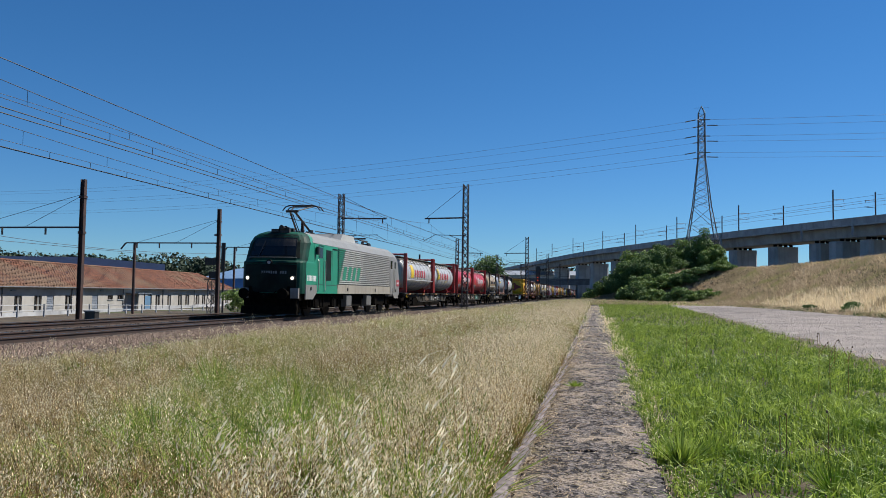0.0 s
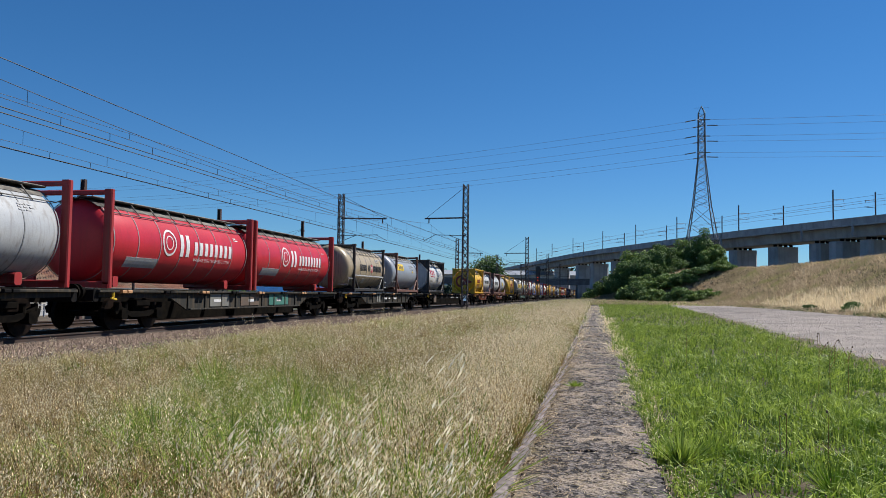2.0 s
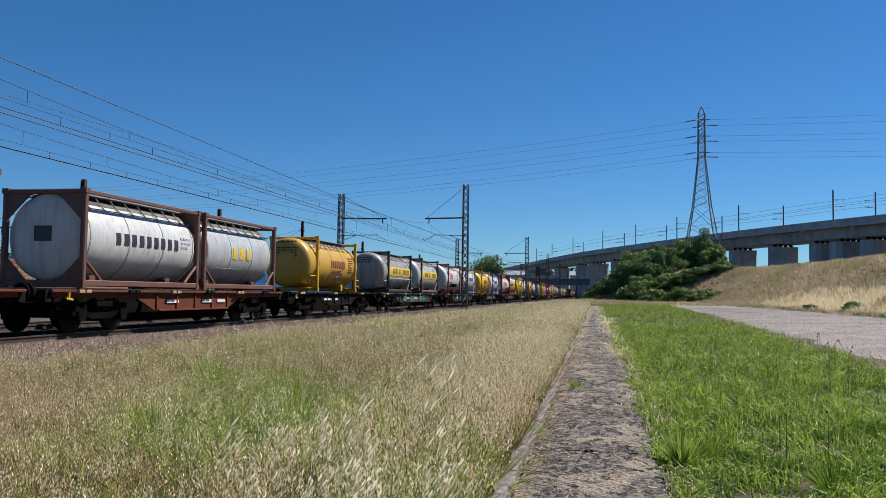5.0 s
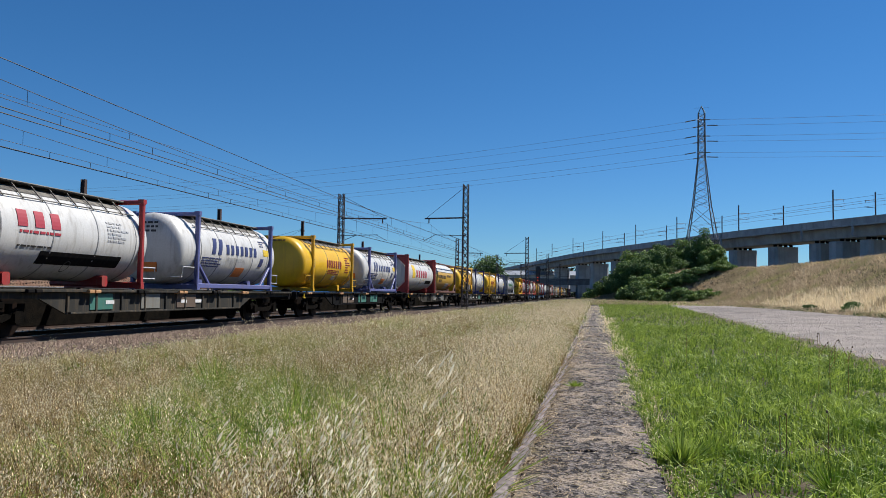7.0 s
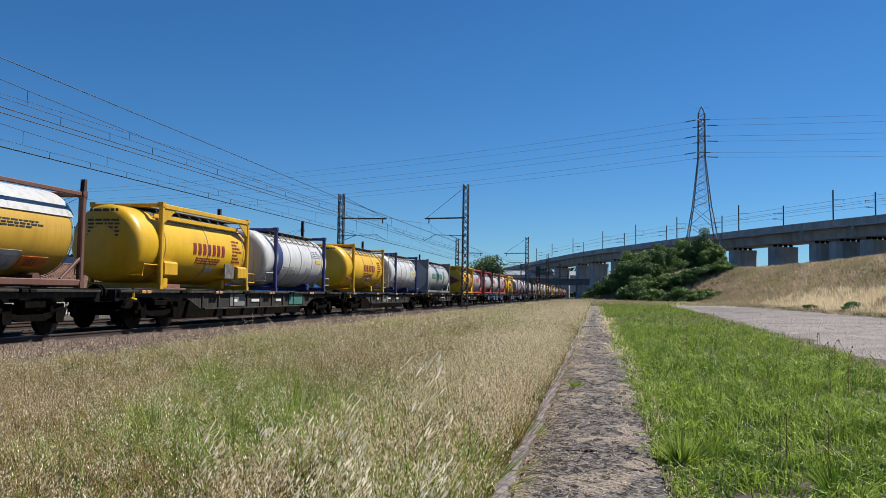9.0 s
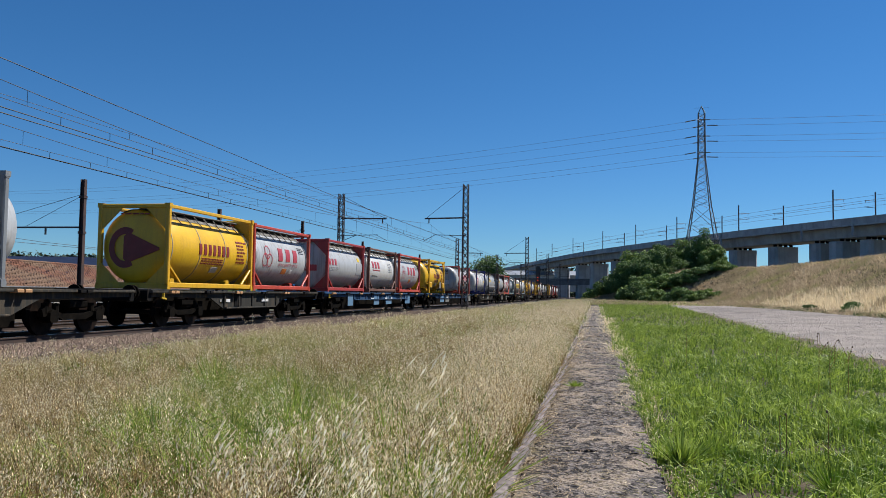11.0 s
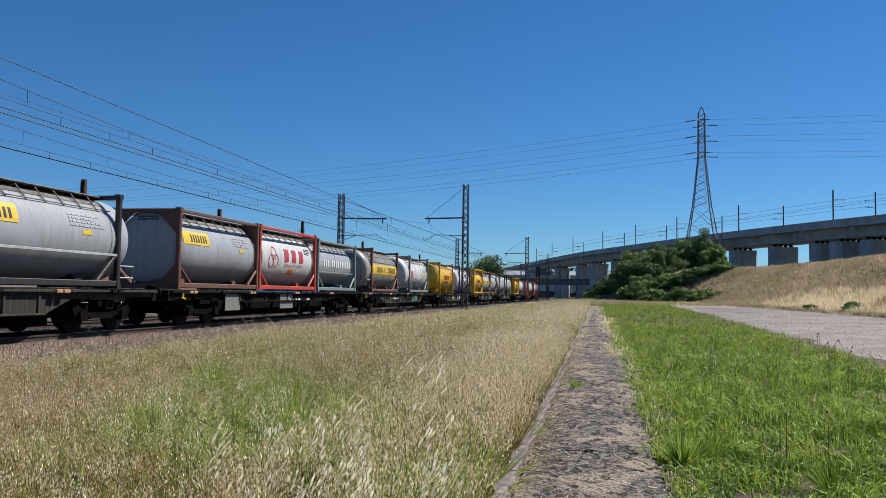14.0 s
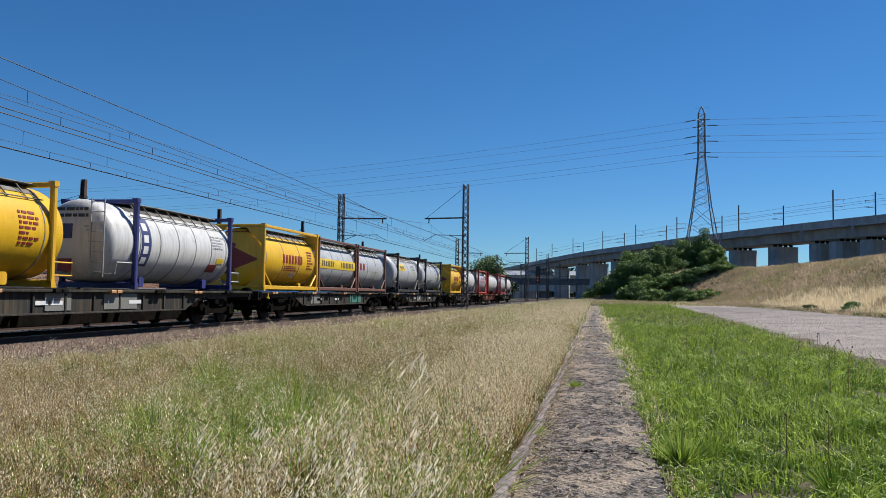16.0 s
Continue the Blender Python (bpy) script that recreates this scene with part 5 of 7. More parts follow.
tank_container(399.1, 6.0, "grey", "f_brown", "grey tank in a dark brown box frame", "full", (0, 0), bands=2, gusset=True, deco=livery_bs(), end_deco=(("lines", "black", -0.3, 0.4, 2.15, 2.32, 2),))
tank_container(405.2, 6.3, "white", "f_orange", "white tank in an orange-red box frame", "full", (0, 0), bands=2, deco=livery_r())
tank_container(411.8, 5.9, "grey", "f_teal", "grey tank in a grey-green box frame", "full", (0, 0), r=1.04, bands=3, belt=True, deco=[("ring", "snow", 0.12, 0.02, 0.17), ("bold", "snow", 0.20, 0.36, -0.14, 0.18, 3), ("bold", "snow", 0.41, 0.92, -0.14, 0.18, 10)], height=2.45)
tank_container(420.85, 6.05, "dirty", "f_brown", "dirty steel tank with a yellow band", ext=(1.0, 0.3), bands=5, style="swap", deco=livery_b(), end_deco=NOTES, shield="walk")
tank_container(430.3, 6.0, "white", "f_grey", "white tank with blue-grey end frames", ext=(1.1, 0.6), bands=4, style="swap", deco=livery_dots() + [("plate", "crimson", 0.12, 0.2, -0.3, 0.2), ("plate", "silver", 0.40, 0.62, -0.62, -0.34), ("plate", "silver", 0.7, 0.78, -0.4, -0.1)], end_deco=NOTES + (("plate", "silver", -0.6, 0.1, 1.2, 1.5), ("plate", "silver", -0.1, 0.4, 0.85, 1.05)))
tank_container(440.95, 6.05, "yellow", "f_yellow", "yellow tank with yellow end frames", ext=(1.15, 0.6), bands=4, style="swap", deco=livery_c(), end_deco=(("lines", "black", -0.4, 0.3, 2.15, 2.28, 1),), skids=False)
tank_container(450.4, 6.1, "white", "f_navy", "white tank with navy frame and blue plate", ext=(1.15, 0.35), bands=6, style="swap", ladder=True, deco=livery_x(), end_deco=(("plate", "ink", -0.5, 0.0, 1.35, 1.75), ("lines", "black", -0.5, 0.45, 1.85, 2.2, 2), ("lines", "silver", 0.05, 0.5, 1.2, 1.7, 5), ("plate", "maroon", -0.4, 0.0, 0.45, 0.8)), skids=False)
tank_container(459.3, 6.15, "yellow", "f_yellow", "yellow tank in a yellow box frame", "full", (0, 0), bands=4, gusset=True, deco=livery_c(), end_deco=ENDS_C, height=2.62)
tank_container(465.6, 6.0, "pale", "f_brown", "pale steel tank with yellow band in brown frame", "full", (0, 0), bands=4, deco=[("plate", "gold", 0.03, 0.97, -0.2, 0.25), ("bold", "black", 0.1, 0.4, -0.1, 0.16, 7), ("bold", "black", 0.58, 0.92, -0.1, 0.16, 8)])
tank_container(471.8, 5.8, "pale", "f_brown", "pale steel tank in a brown box frame", "full", (0, 0), bands=4, deco=[("bold", "maroon", 0.1, 0.3, -0.1, 0.25, 2), ("plate", "silver", 0.35, 0.75, -0.15, 0.2)])
tank_container(480.7, 6.05, "pale", "f_dark", "pale grey tank with small yellow plate", ext=(1.0, 0.4), bands=3, style="swap", deco=livery_bs())
tank_container(489.2, 6.05, "pale", "f_dark", "pale grey tank in a dark end frame", ext=(1.0, 0.6), bands=4, style="swap", deco=livery_dots())
tank_container(499.4, 6.1, "yellow", "f_yellow", "yellow tank in a yellow box frame", "full", (0, 0), bands=4, gusset=True, deco=livery_c(), end_deco=ENDS_C)
tank_container(506.6, 7.4, "white", "f_dark", "white tank in a dark end frame", "swap", (-0.1, -0.1), bands=3)
tank_container(516.2, 6.1, "grey", "f_orange", "grey tank in a red box frame", "full", (0, 0), bands=2, deco=livery_r())
tank_container(523.5, 9.1, "white", "f_red", "long white tank with red end frames", "swap", (-0.1, -0.1), bands=4, skids=False, stout=True)
tank_container(535.5, 6.1, "pale", "f_red", "pale grey tank in a red box frame", "full", (0, 0), bands=2)
tank_container(542.5, 6.1, "white", "f_dark", "white tank with dark end frame at the train's end", "swap", (0.4, 0.4), bands=4)


# ---- container wagons ----
def wheelset_shape(y, r=0.46):
    s = Shape()
    for x in (-0.7525, 0.7525):
        s.tube((x - 0.06, y, r), (x + 0.06, y, r), r, 28).tube((x + 0.06, y, r), (x + 0.10, y, r), r * 0.35, 14)
    return s.tube((-1.0, y, r), (1.0, y, r), 0.09, 10)


BOGIE = {}


def bogie(parent, y):
    if not BOGIE:
        f = Shape()
        for x in (-1.02, 1.02):
            f.prism([(-1.25, 0.62), (-1.1, 0.72), (-0.5, 0.52), (0.5, 0.52), (1.1, 0.72), (1.25, 0.62), (1.2, 0.45), (0.85, 0.5), (0.45, 0.36), (-0.45, 0.36), (-0.85, 0.5), (-1.2, 0.45)], x - 0.06, x + 0.06)
            for yy_ in (-0.9, 0.9):
                f.bar((x - 0.1, yy_, 0.46), (x + 0.14, yy_, 0.46), 0.3, 0.3)
                for q in (-0.2, 0.2):
                    f.tube((x, yy_ + q, 0.55), (x, yy_ + q, 0.78), 0.08, 8)
            f.bar((x, -0.35, 0.75), (x, 0.35, 0.75), 0.3, 0.2)
        f.bar((-1.0, 0, 0.62), (1.0, 0, 0.62), 0.5, 0.25)
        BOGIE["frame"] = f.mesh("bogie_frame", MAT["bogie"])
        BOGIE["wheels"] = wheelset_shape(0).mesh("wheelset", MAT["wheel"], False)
        BOGIE["brake"] = Shape().bar((0.78, 0, 0.35), (0.78, 0, 0.65), 0.10, 0.16).mesh("brake_block", MAT["bogie"])
    o = part("bogie", BOGIE["frame"], None, parent)
    o.location = (0, y, 0)
    for q in (-0.9, 0.9):
        w = part("wheelset", BOGIE["wheels"], None, o)
        w.location = (0, q, 0)
    for q in (-1.42, 1.42, -0.38, 0.38):
        part("brake_block", BOGIE["brake"], None, o).location = (0, q, 0)


def buffers(parent, y, out):
    for x in (-0.875, 0.875):
        b = part("buffer", Shape().tube((x, y, 1.04), (x, y + out * 0.38, 1.04), 0.11, 12).tube((x, y + out * 0.38, 1.04), (x, y + out * 0.5, 1.04), 0.09, 12), MAT["bogie"], parent)
        part("buffer_head", Shape().tube((x, y + out * 0.5, 1.04), (x, y + out * 0.56, 1.04), 0.225, 18), MAT["bogie"], b)
    part("coupling", Shape().bar((0, y, 0.98), (0, y + out * 0.5, 0.9), 0.12, 0.16), MAT["bogie"], parent)


def wagon(y0, y1, sill, label, panels, deep=True, wheel=False):
    """A flat container wagon with fish-belly side sills on two bogies, between its buffer beams."""
    w = on_rails(thing("container_wagon", label, "wagon", "container wagons of the train"), y0)
    ln = y1 - y0
    bx = 2.55
    mid0, mid1 = bx + 1.6, ln - bx - 1.6
    lo = 0.50 if deep else 0.72
    outline = [(0.25, 1.10), (0.25, 0.93), (bx + 0.2, 0.90), (mid0 - 0.1, 0.88), (mid0 + 0.9, lo), (mid1 - 0.9, lo), (mid1 + 0.1, 0.88), (ln - bx - 0.2, 0.90), (ln - 0.25, 0.93), (ln - 0.25, 1.10)]
    for x in (-1.16, 1.16):
        s = Shape().prism(outline, x - 0.03, x + 0.03)
        part("side_sill", s, MAT[sill], w)
        e = 1 if x > 0 else -1
        fl = Shape().bar((x + e * 0.06, 0.25, 1.08), (x + e * 0.06, ln - 0.25, 1.08), 0.17, 0.07)
        fl.bar((x + e * 0.05, mid0 + 0.95, lo + 0.03), (x + e * 0.05, mid1 - 0.95, lo + 0.03), 0.14, 0.05)
        part("sill_flange", fl, MAT[sill], w)
    for k in range(int((mid1 - mid0 - 1.6) / 1.15) + 1):
        y = mid0 + 0.9 + 1.15 * k
        part("stiffener", Shape().bar((1.21, y, lo + 0.06), (1.21, y, 1.04), 0.05, 0.08), MAT[sill], w)
    # centre beam; the deep lower box is added to stand for the shade beneath
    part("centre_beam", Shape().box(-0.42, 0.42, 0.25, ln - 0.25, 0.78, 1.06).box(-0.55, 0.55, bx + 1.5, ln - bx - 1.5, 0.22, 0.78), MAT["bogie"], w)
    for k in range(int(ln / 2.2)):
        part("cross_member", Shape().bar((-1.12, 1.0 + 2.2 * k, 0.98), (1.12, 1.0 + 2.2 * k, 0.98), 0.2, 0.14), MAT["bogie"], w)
    for k in range(int(ln / 2.25)):
        y = 1.4 + 2.25 * k
        part("stow_bracket", Shape().bar((1.29, y - 0.24, 1.07), (1.29, y - 0.03, 1.07), 0.20, 0.09).bar((1.29, y + 0.03, 1.07), (1.29, y + 0.24, 1.07), 0.20, 0.09), MAT["orange"] if k % 2 == 0 else MAT["sill_dark"], w)
    for a, b, m in panels:
        part("label_panel", Shape().box(1.195, 1.215, a * ln, b * ln, (lo + 0.10) if deep else 0.44, 1.02), MAT[m], w)
    rd = random.Random(int(y0))
    for k in range(3):
        a = rd.uniform(0.32, 0.62)
        part("stencil", Shape().box(1.216, 1.222, a * ln, a * ln + rd.uniform(0.3, 0.7), 0.74, 0.84), MAT["snow"], w)
    part("lever", Shape().bar((1.27, 0.9, 0.86), (1.27, 0.9, 1.06), 0.06, 0.05).bar((1.27, 0.8, 0.9), (1.27, 1.05, 0.86), 0.05, 0.05), MAT["lemon"], w, "yellow brake lever")
    if wheel:
        wheel_s = Shape()
        for i in range(20):
            t0, t1 = 2 * math.pi * i / 20, 2 * math.pi * (i + 1) / 20
            wheel_s.tube((1.26, ln * 0.677 + 0.2 * math.cos(t0), 0.80 + 0.2 * math.sin(t0)), (1.26, ln * 0.677 + 0.2 * math.cos(t1), 0.80 + 0.2 * math.sin(t1)), 0.02, 5)
        wheel_s.bar((1.26, ln * 0.677 - 0.19, 0.80), (1.26, ln * 0.677 + 0.19, 0.80), 0.03).bar((1.26, ln * 0.677, 0.61), (1.26, ln * 0.677, 0.99), 0.03)
        part("brake_wheel", wheel_s, MAT["panel_grey"], w, "grey handbrake wheel")
    for y, out in ((0.25, -1), (ln - 0.25, 1)):
        part("headstock", Shape().bar((-1.2, y, 0.98), (1.2, y, 0.98), 0.22, 0.34), MAT["sill_dark"], w)
        buffers(w, y, out)
    for y in (bx, ln - bx):
        bogie(w, y)
    return w


G, D, N, U, B = "panel_grey", "sill_dark", "panel_brown", "panel_blue", "panel_green"
wagon(52.3, 72.1, "sill_grey", "grey flat container wagon with side labels", [(0.36, 0.42, N), (0.46, 0.52, G), (0.58, 0.63, G)])
wagon(72.5, 92.3, "sill_grey", "grey flat container wagon with green panels", [(0.33, 0.40, G), (0.45, 0.53, N), (0.58, 0.68, B)])
wagon(92.7, 112.3, "sill_grey", "grey flat container wagon with side labels", [(0.36, 0.40, G), (0.46, 0.5, D)])
wagon(112.9, 135.9, "sill_dark", "dark flat wagon, mostly empty", [(0.15, 0.19, N), (0.735, 0.787, U), (0.791, 0.868, U)], False, True)
wagon(136.4, 150.8, "sill_brown", "rust-brown flat container wagon", [])
wagon(151.2, 165.9, "sill_brown", "rust-brown flat container wagon", [])
wagon(166.4, 180.3, "sill_dark", "dark flat container wagon", [])
wagon(180.8, 200.4, "sill_grey", "grey flat wagon with green panels", [(0.30, 0.36, B), (0.40, 0.46, B), (0.47, 0.52, N), (0.55, 0.66, B)])
wagon(200.8, 220.6, "sill_grey", "grey flat container wagon with side labels", [(0.30, 0.35, B), (0.42, 0.47, G), (0.52, 0.58, N)])
wagon(221.0, 240.4, "sill_dark", "dark flat wagon with green panels", [(0.34, 0.44, N), (0.48, 0.56, B), (0.60, 0.68, B)])
wagon(240.8, 261.0, "sill_grey", "grey flat container wagon with side labels", [(0.36, 0.42, D), (0.46, 0.52, G), (0.62, 0.68, G)])
wagon(261.4, 281.1, "sill_grey", "grey flat container wagon with side labels", [(0.36, 0.42, G), (0.64, 0.72, B)])
wagon(281.4, 300.7, "sill_grey", "grey flat container wagon with side labels", [(0.40, 0.46, G)])
wagon(301.1, 316.3, "sill_grey", "grey flat container wagon", [])
wagon(316.7, 331.3, "sill_grey", "grey flat container wagon", [(0.40, 0.44, D)])
wagon(331.8, 354.2, "sill_blue", "blue flat container wagon", [(0.18, 0.22, U), (0.40, 0.45, U), (0.52, 0.58, U), (0.74, 0.80, U)], False, True)
wagon(354.7, 378.0, "sill_blue", "blue flat container wagon, half loaded", [(0.25, 0.32, U), (0.35, 0.42, G), (0.80, 0.86, U), (0.87, 0.92, G)], False, True)
wagon(378.5, 398.0, "sill_grey", "grey flat container wagon with side labels", [(0.40, 0.46, D), (0.52, 0.58, G)])
wagon(398.4, 418.2, "sill_dark", "dark flat container wagon", [(0.20, 0.26, G), (0.45, 0.52, G)], False)
wagon(418.6, 438.5, "sill_grey", "grey flat wagon with green panels", [(0.40, 0.45, D), (0.52, 0.60, D), (0.62, 0.70, B)])
wagon(438.9, 458.3, "sill_grey", "grey flat container wagon with side labels", [(0.40, 0.45, G), (0.52, 0.60, G)])
wagon(458.7, 478.3, "sill_grey", "grey flat wagon with green panels", [(0.30, 0.36, G), (0.60, 0.70, B)])
wagon(478.7, 497.6, "sill_grey", "grey flat container wagon with side labels", [(0.40, 0.46, G)])
wagon(498.0, 515.0, "sill_grey", "grey flat container wagon", [])
wagon(515.4, 533.6, "sill_brown", "rust-brown flat container wagon", [])
wagon(534.0, 549.5, "sill_grey", "grey flat container wagon", [])


# ---- locomotive ----
loco = on_rails(thing("electric_locomotive", "green and grey electric freight locomotive, pantograph raised", "locomotive"), 32.6)
LL = 18.6


def section(y, w, zb, zs, zt, wt):
    half = [(w * 0.96, zb), (w, zb + 0.12), (w, zs - 0.2), (w * 0.985, zs), ((w + wt) / 2, zs + (zt - zs) * 0.6), (wt, zt - 0.04), (wt * 0.8, zt)]
    return [(x, y, z) for x, z in half] + [(-x, y, z) for x, z in reversed(half)]


NOSE = [(0.40, 1.16, 0.95, 1.80, 2.22, 1.04), (0.46, 1.30, 0.93, 2.0, 2.36, 1.18), (0.60, 1.38, 0.92, 2.2, 2.47, 1.24), (0.68, 1.39, 0.92, 2.3, 2.56, 1.22), (1.10, 1.42, 0.92, 3.10, 3.62, 1.05), (1.26, 1.43, 0.92, 3.20, 3.74, 0.98), (1.9, 1.43, 0.92, 3.30, 3.82, 0.95)]
# the cab's front: rounded in plan, with a ledge below the raked windscreen
CAB_Z = (1.05, 1.40, 2.20, 2.40, 2.46, 2.49, 2.60, 3.30, 3.58, 3.72, 3.80)
CAB_BACK = (0.03, 0.0, 0.0, 0.02, 0.07, 0.20, 0.25, 0.58, 0.72, 0.86, 1.10)
CAB_WIDE = (1.43, 1.43, 1.43, 1.43, 1.42, 1.42, 1.42, 1.40, 1.27, 1.10, 0.92)


def face_y(x, z):
    """How far back the cab's front lies at a height, across its width."""
    w = float(np.interp(z, CAB_Z, CAB_WIDE))
    return float(np.interp(abs(x) / w, (0, 0.3, 0.56, 0.78, 0.92, 0.98, 1.0), (0.47, 0.48, 0.53, 0.62, 0.76, 0.90, 1.10)) + np.interp(z, CAB_Z, CAB_BACK))


def face_patch(x0, x1, zs, lift, nx=6, narrow=1.0):
    """A plate lying on the cab's front; it narrows towards its top by a factor."""
    s_ = Shape()
    front, back = [], []
    for j, z in enumerate(zs):
        k = 1 + (narrow - 1) * j / max(1, len(zs) - 1)
        xs_ = [(x0 + (x1 - x0) * i / nx) * k for i in range(nx + 1)]
        front.append([(x, face_y(x, z) - lift, z) for x in xs_])
        back.append([(x, face_y(x, z) + 0.03, z) for x in xs_])
    vs = [p for row in front + back for p in row]
    m, n_ = nx + 1, len(zs)
    fs = []
    for j in range(n_ - 1):
        for i in range(nx):
            q = j * m + i
            fs.append((q, q + 1, q + m + 1, q + m))
        for i, turn in ((0, 1), (nx, 0)):
            q = j * m + i
            quad = (q, q + m, q + m + n_ * m, q + n_ * m)
            fs.append(quad if turn else quad[::-1])
    for i in range(nx):
        fs.append((i, i + n_ * m, i + 1 + n_ * m, i + 1))
        q = (n_ - 1) * m + i
        fs.append((q, q + 1, q + 1 + n_ * m, q + n_ * m))
    return s_.add(vs, fs)


cab_rings = []
for z in CAB_Z:
    w = float(np.interp(z, CAB_Z, CAB_WIDE))
    cols = [q * w for q in (-1.0, -0.99, -0.96, -0.9, -0.78, -0.56, -0.3, 0, 0.3, 0.56, 0.78, 0.9, 0.96, 0.99, 1.0)]
    cab_rings.append([(-w, 2.2, z)] + [(x, face_y(x, z), z) for x in cols] + [(w, 2.2, z)])
# the front wears the darkened green, since it faces away from the sun
part("front_nose", Shape().rings(cab_rings), SHADED_GREEN, loco, "rounded green cab front dulled by grime")
flank = Shape()
for e in (-1, 1):
    for j in range(1, 9):
        w0, w1 = CAB_WIDE[j] + 0.006, CAB_WIDE[j + 1] + 0.006
        quad = [(e * w0, 1.12 + CAB_BACK[j], CAB_Z[j]), (e * w0, 2.2, CAB_Z[j]), (e * w1, 2.2, CAB_Z[j + 1]), (e * w1, 1.12 + CAB_BACK[j + 1], CAB_Z[j + 1])]
        flank.add(quad if e > 0 else quad[::-1], [(0, 1, 2, 3)])
part("cab_flank", flank, GREEN, loco, "clean green cab side")
part("front_cab", Shape().rings([section(y, 1.43, 1.07, 3.32, 3.82, 0.95) for y in (2.19, 5.55)]), GREEN, loco, "green front cab")
part("body", Shape().rings([section(y, 1.43, 1.07, 3.32, 3.84, 0.95) for y in (5.55, LL - 3.2)]), GROOVE, loco, "grey body with dark grooves")
part("rear_cab", Shape().rings([section(y, 1.43, 0.92, 3.32, 3.84, 0.95) for y in (LL - 3.2, LL - 1.9)] + [section(LL - q[0], *q[1:]) for q in reversed(NOSE[1:])]), MGREY, loco, "mid grey rear cab")
part("rear_nose", Shape().rings([section(LL - q[0] + 0.02, *q[1:]) for q in reversed(NOSE[:3])]), GREEN, loco, "green rear nose")
part("roof_cover", Shape().rings([[(x * 1.006, y, z + 0.012) for x, y, z in section(y, 1.43, 0.92, 3.32, 3.84, 0.95)[3:11]] for y in (2.0, LL - 2.0)]), ROOF, loco, "grey roof")
part("skirt", Shape().box(1.41, 1.445, 2.5, 5.45, 1.06, 1.30).box(-1.445, -1.41, 1.5, LL - 1.5, 0.90, 1.30), GREEN, loco)
part("skirt_band", Shape().box(1.41, 1.447, 5.45, LL - 3.0, 1.06, 1.50), SKIRT, loco, "dusty beige lower band")
for k in range(17):
    z = 1.55 + 0.104 * k
    cut1, cut2 = 5.60 + 0.55 * (z - 1.5), 9.2 + 0.35 * (z - 1.3)
    for a, b, m in ((5.5, cut1, GREEN), (cut1, cut2, LGREY), (cut2, LL - 3.4, RIBGREY)):
        if b > a:
            part("side_rib", Shape().prism([(a, z), (b, z), (b, z + 0.055), (a, z + 0.055)], 1.425, 1.475), m, loco)
# this panel carries the nose's shade as colour, along with its grime
part("front_panel", face_patch(-1.18, 1.18, (1.10, 1.5, 1.9, 2.30), 0.03, 14), MASK, loco, "nose panel blackened by grime")
part("windscreen_surround", face_patch(-1.22, 1.22, (2.60, 2.9, 3.3, 3.66), 0.03, 14, 0.86), MASK, loco, "dark windscreen surround")
ws = part("windscreen", face_patch(-1.04, 1.04, (2.70, 3.0, 3.3, 3.50), 0.042, 14, 0.92), GLASS, loco, "dark wide windscreen")
part("sun_blind", face_patch(-0.92, 0.97, (3.12, 3.3, 3.46), 0.048, 14, 0.95), MAT["f_dark"], ws)
part("wiper", Shape().tube((-0.62, 0.70, 2.66), (-0.42, 1.02, 3.40), 0.014, 5).tube((-0.66, 0.72, 2.66), (-0.30, 1.0, 3.30), 0.010, 5), MAT["black"], ws)
part("front_rail", Shape().path([(x, face_y(x, 2.56) - 0.10, 2.62) for x in (-1.12, -0.8, -0.4, 0, 0.4, 0.8, 1.12)], 0.02, 6), MGREY, loco, "grey rail across the front")
for x in (-1.1, 0.12, 1.1):
    part("rail_bracket", Shape().tube((x, face_y(x, 2.56) - 0.10, 2.62), (x, face_y(x, 2.56) + 0.02, 2.58), 0.018, 6), MGREY, loco)
part("ledge_step", face_patch(-1.20, -0.30, (2.34, 2.38), 0.05, 5), MASK, loco)
part("ledge_step", face_patch(0.30, 1.20, (2.34, 2.38), 0.05, 5), MASK, loco)
part("emblem", Shape().tube((0, 0.40, 2.38), (0, 0.52, 2.38), 0.13, 18), MASK, loco, "dark round maker's badge")
part("emblem_ring", Shape().tube((0, 0.392, 2.38), (0, 0.41, 2.38), 0.075, 16), MAT["silver"], loco)
for x in (-1.03, 1.03):
    y = face_y(x, 1.71)
    hl = part("headlight", Shape().tube((x, y - 0.06, 1.71), (x, y + 0.08, 1.71), 0.12, 18), MAT["f_dark"], loco)
    part("lens", Shape().tube((x, y - 0.075, 1.71), (x, y - 0.061, 1.71), 0.075, 16), LAMP, hl, "lit round headlight lens")
nb = Shape()
for k in range(11):
    if k != 7:
        x = -0.35 + 0.105 * k
        nb.box(x, x + 0.07, face_y(x, 1.95) - 0.03, face_y(x, 1.95) + 0.02, 1.90, 2.02)
part("number_bars", nb, MAT["f_grey"], loco)
part("footboard", Shape().box(-1.30, -0.96, 0.50, 0.66, 0.84, 1.28).box(0.96, 1.32, 0.50, 0.66, 0.84, 1.28), MGREY, loco, "grey plate beside the buffer")
part("lower_front", Shape().box(-0.95, 0.95, 0.52, 0.70, 0.75, 1.36).box(-1.30, 1.30, 0.70, 1.2, 0.75, 1.06).box(-1.2, 1.2, 0.60, 1.0, 0.35, 0.75).prism([(0.45, 0.15), (0.62, 0.15), (0.68, 0.5), (0.52, 0.5)], -1.28, 1.28), MAT["bogie"], loco, "dark front plough and drawgear")
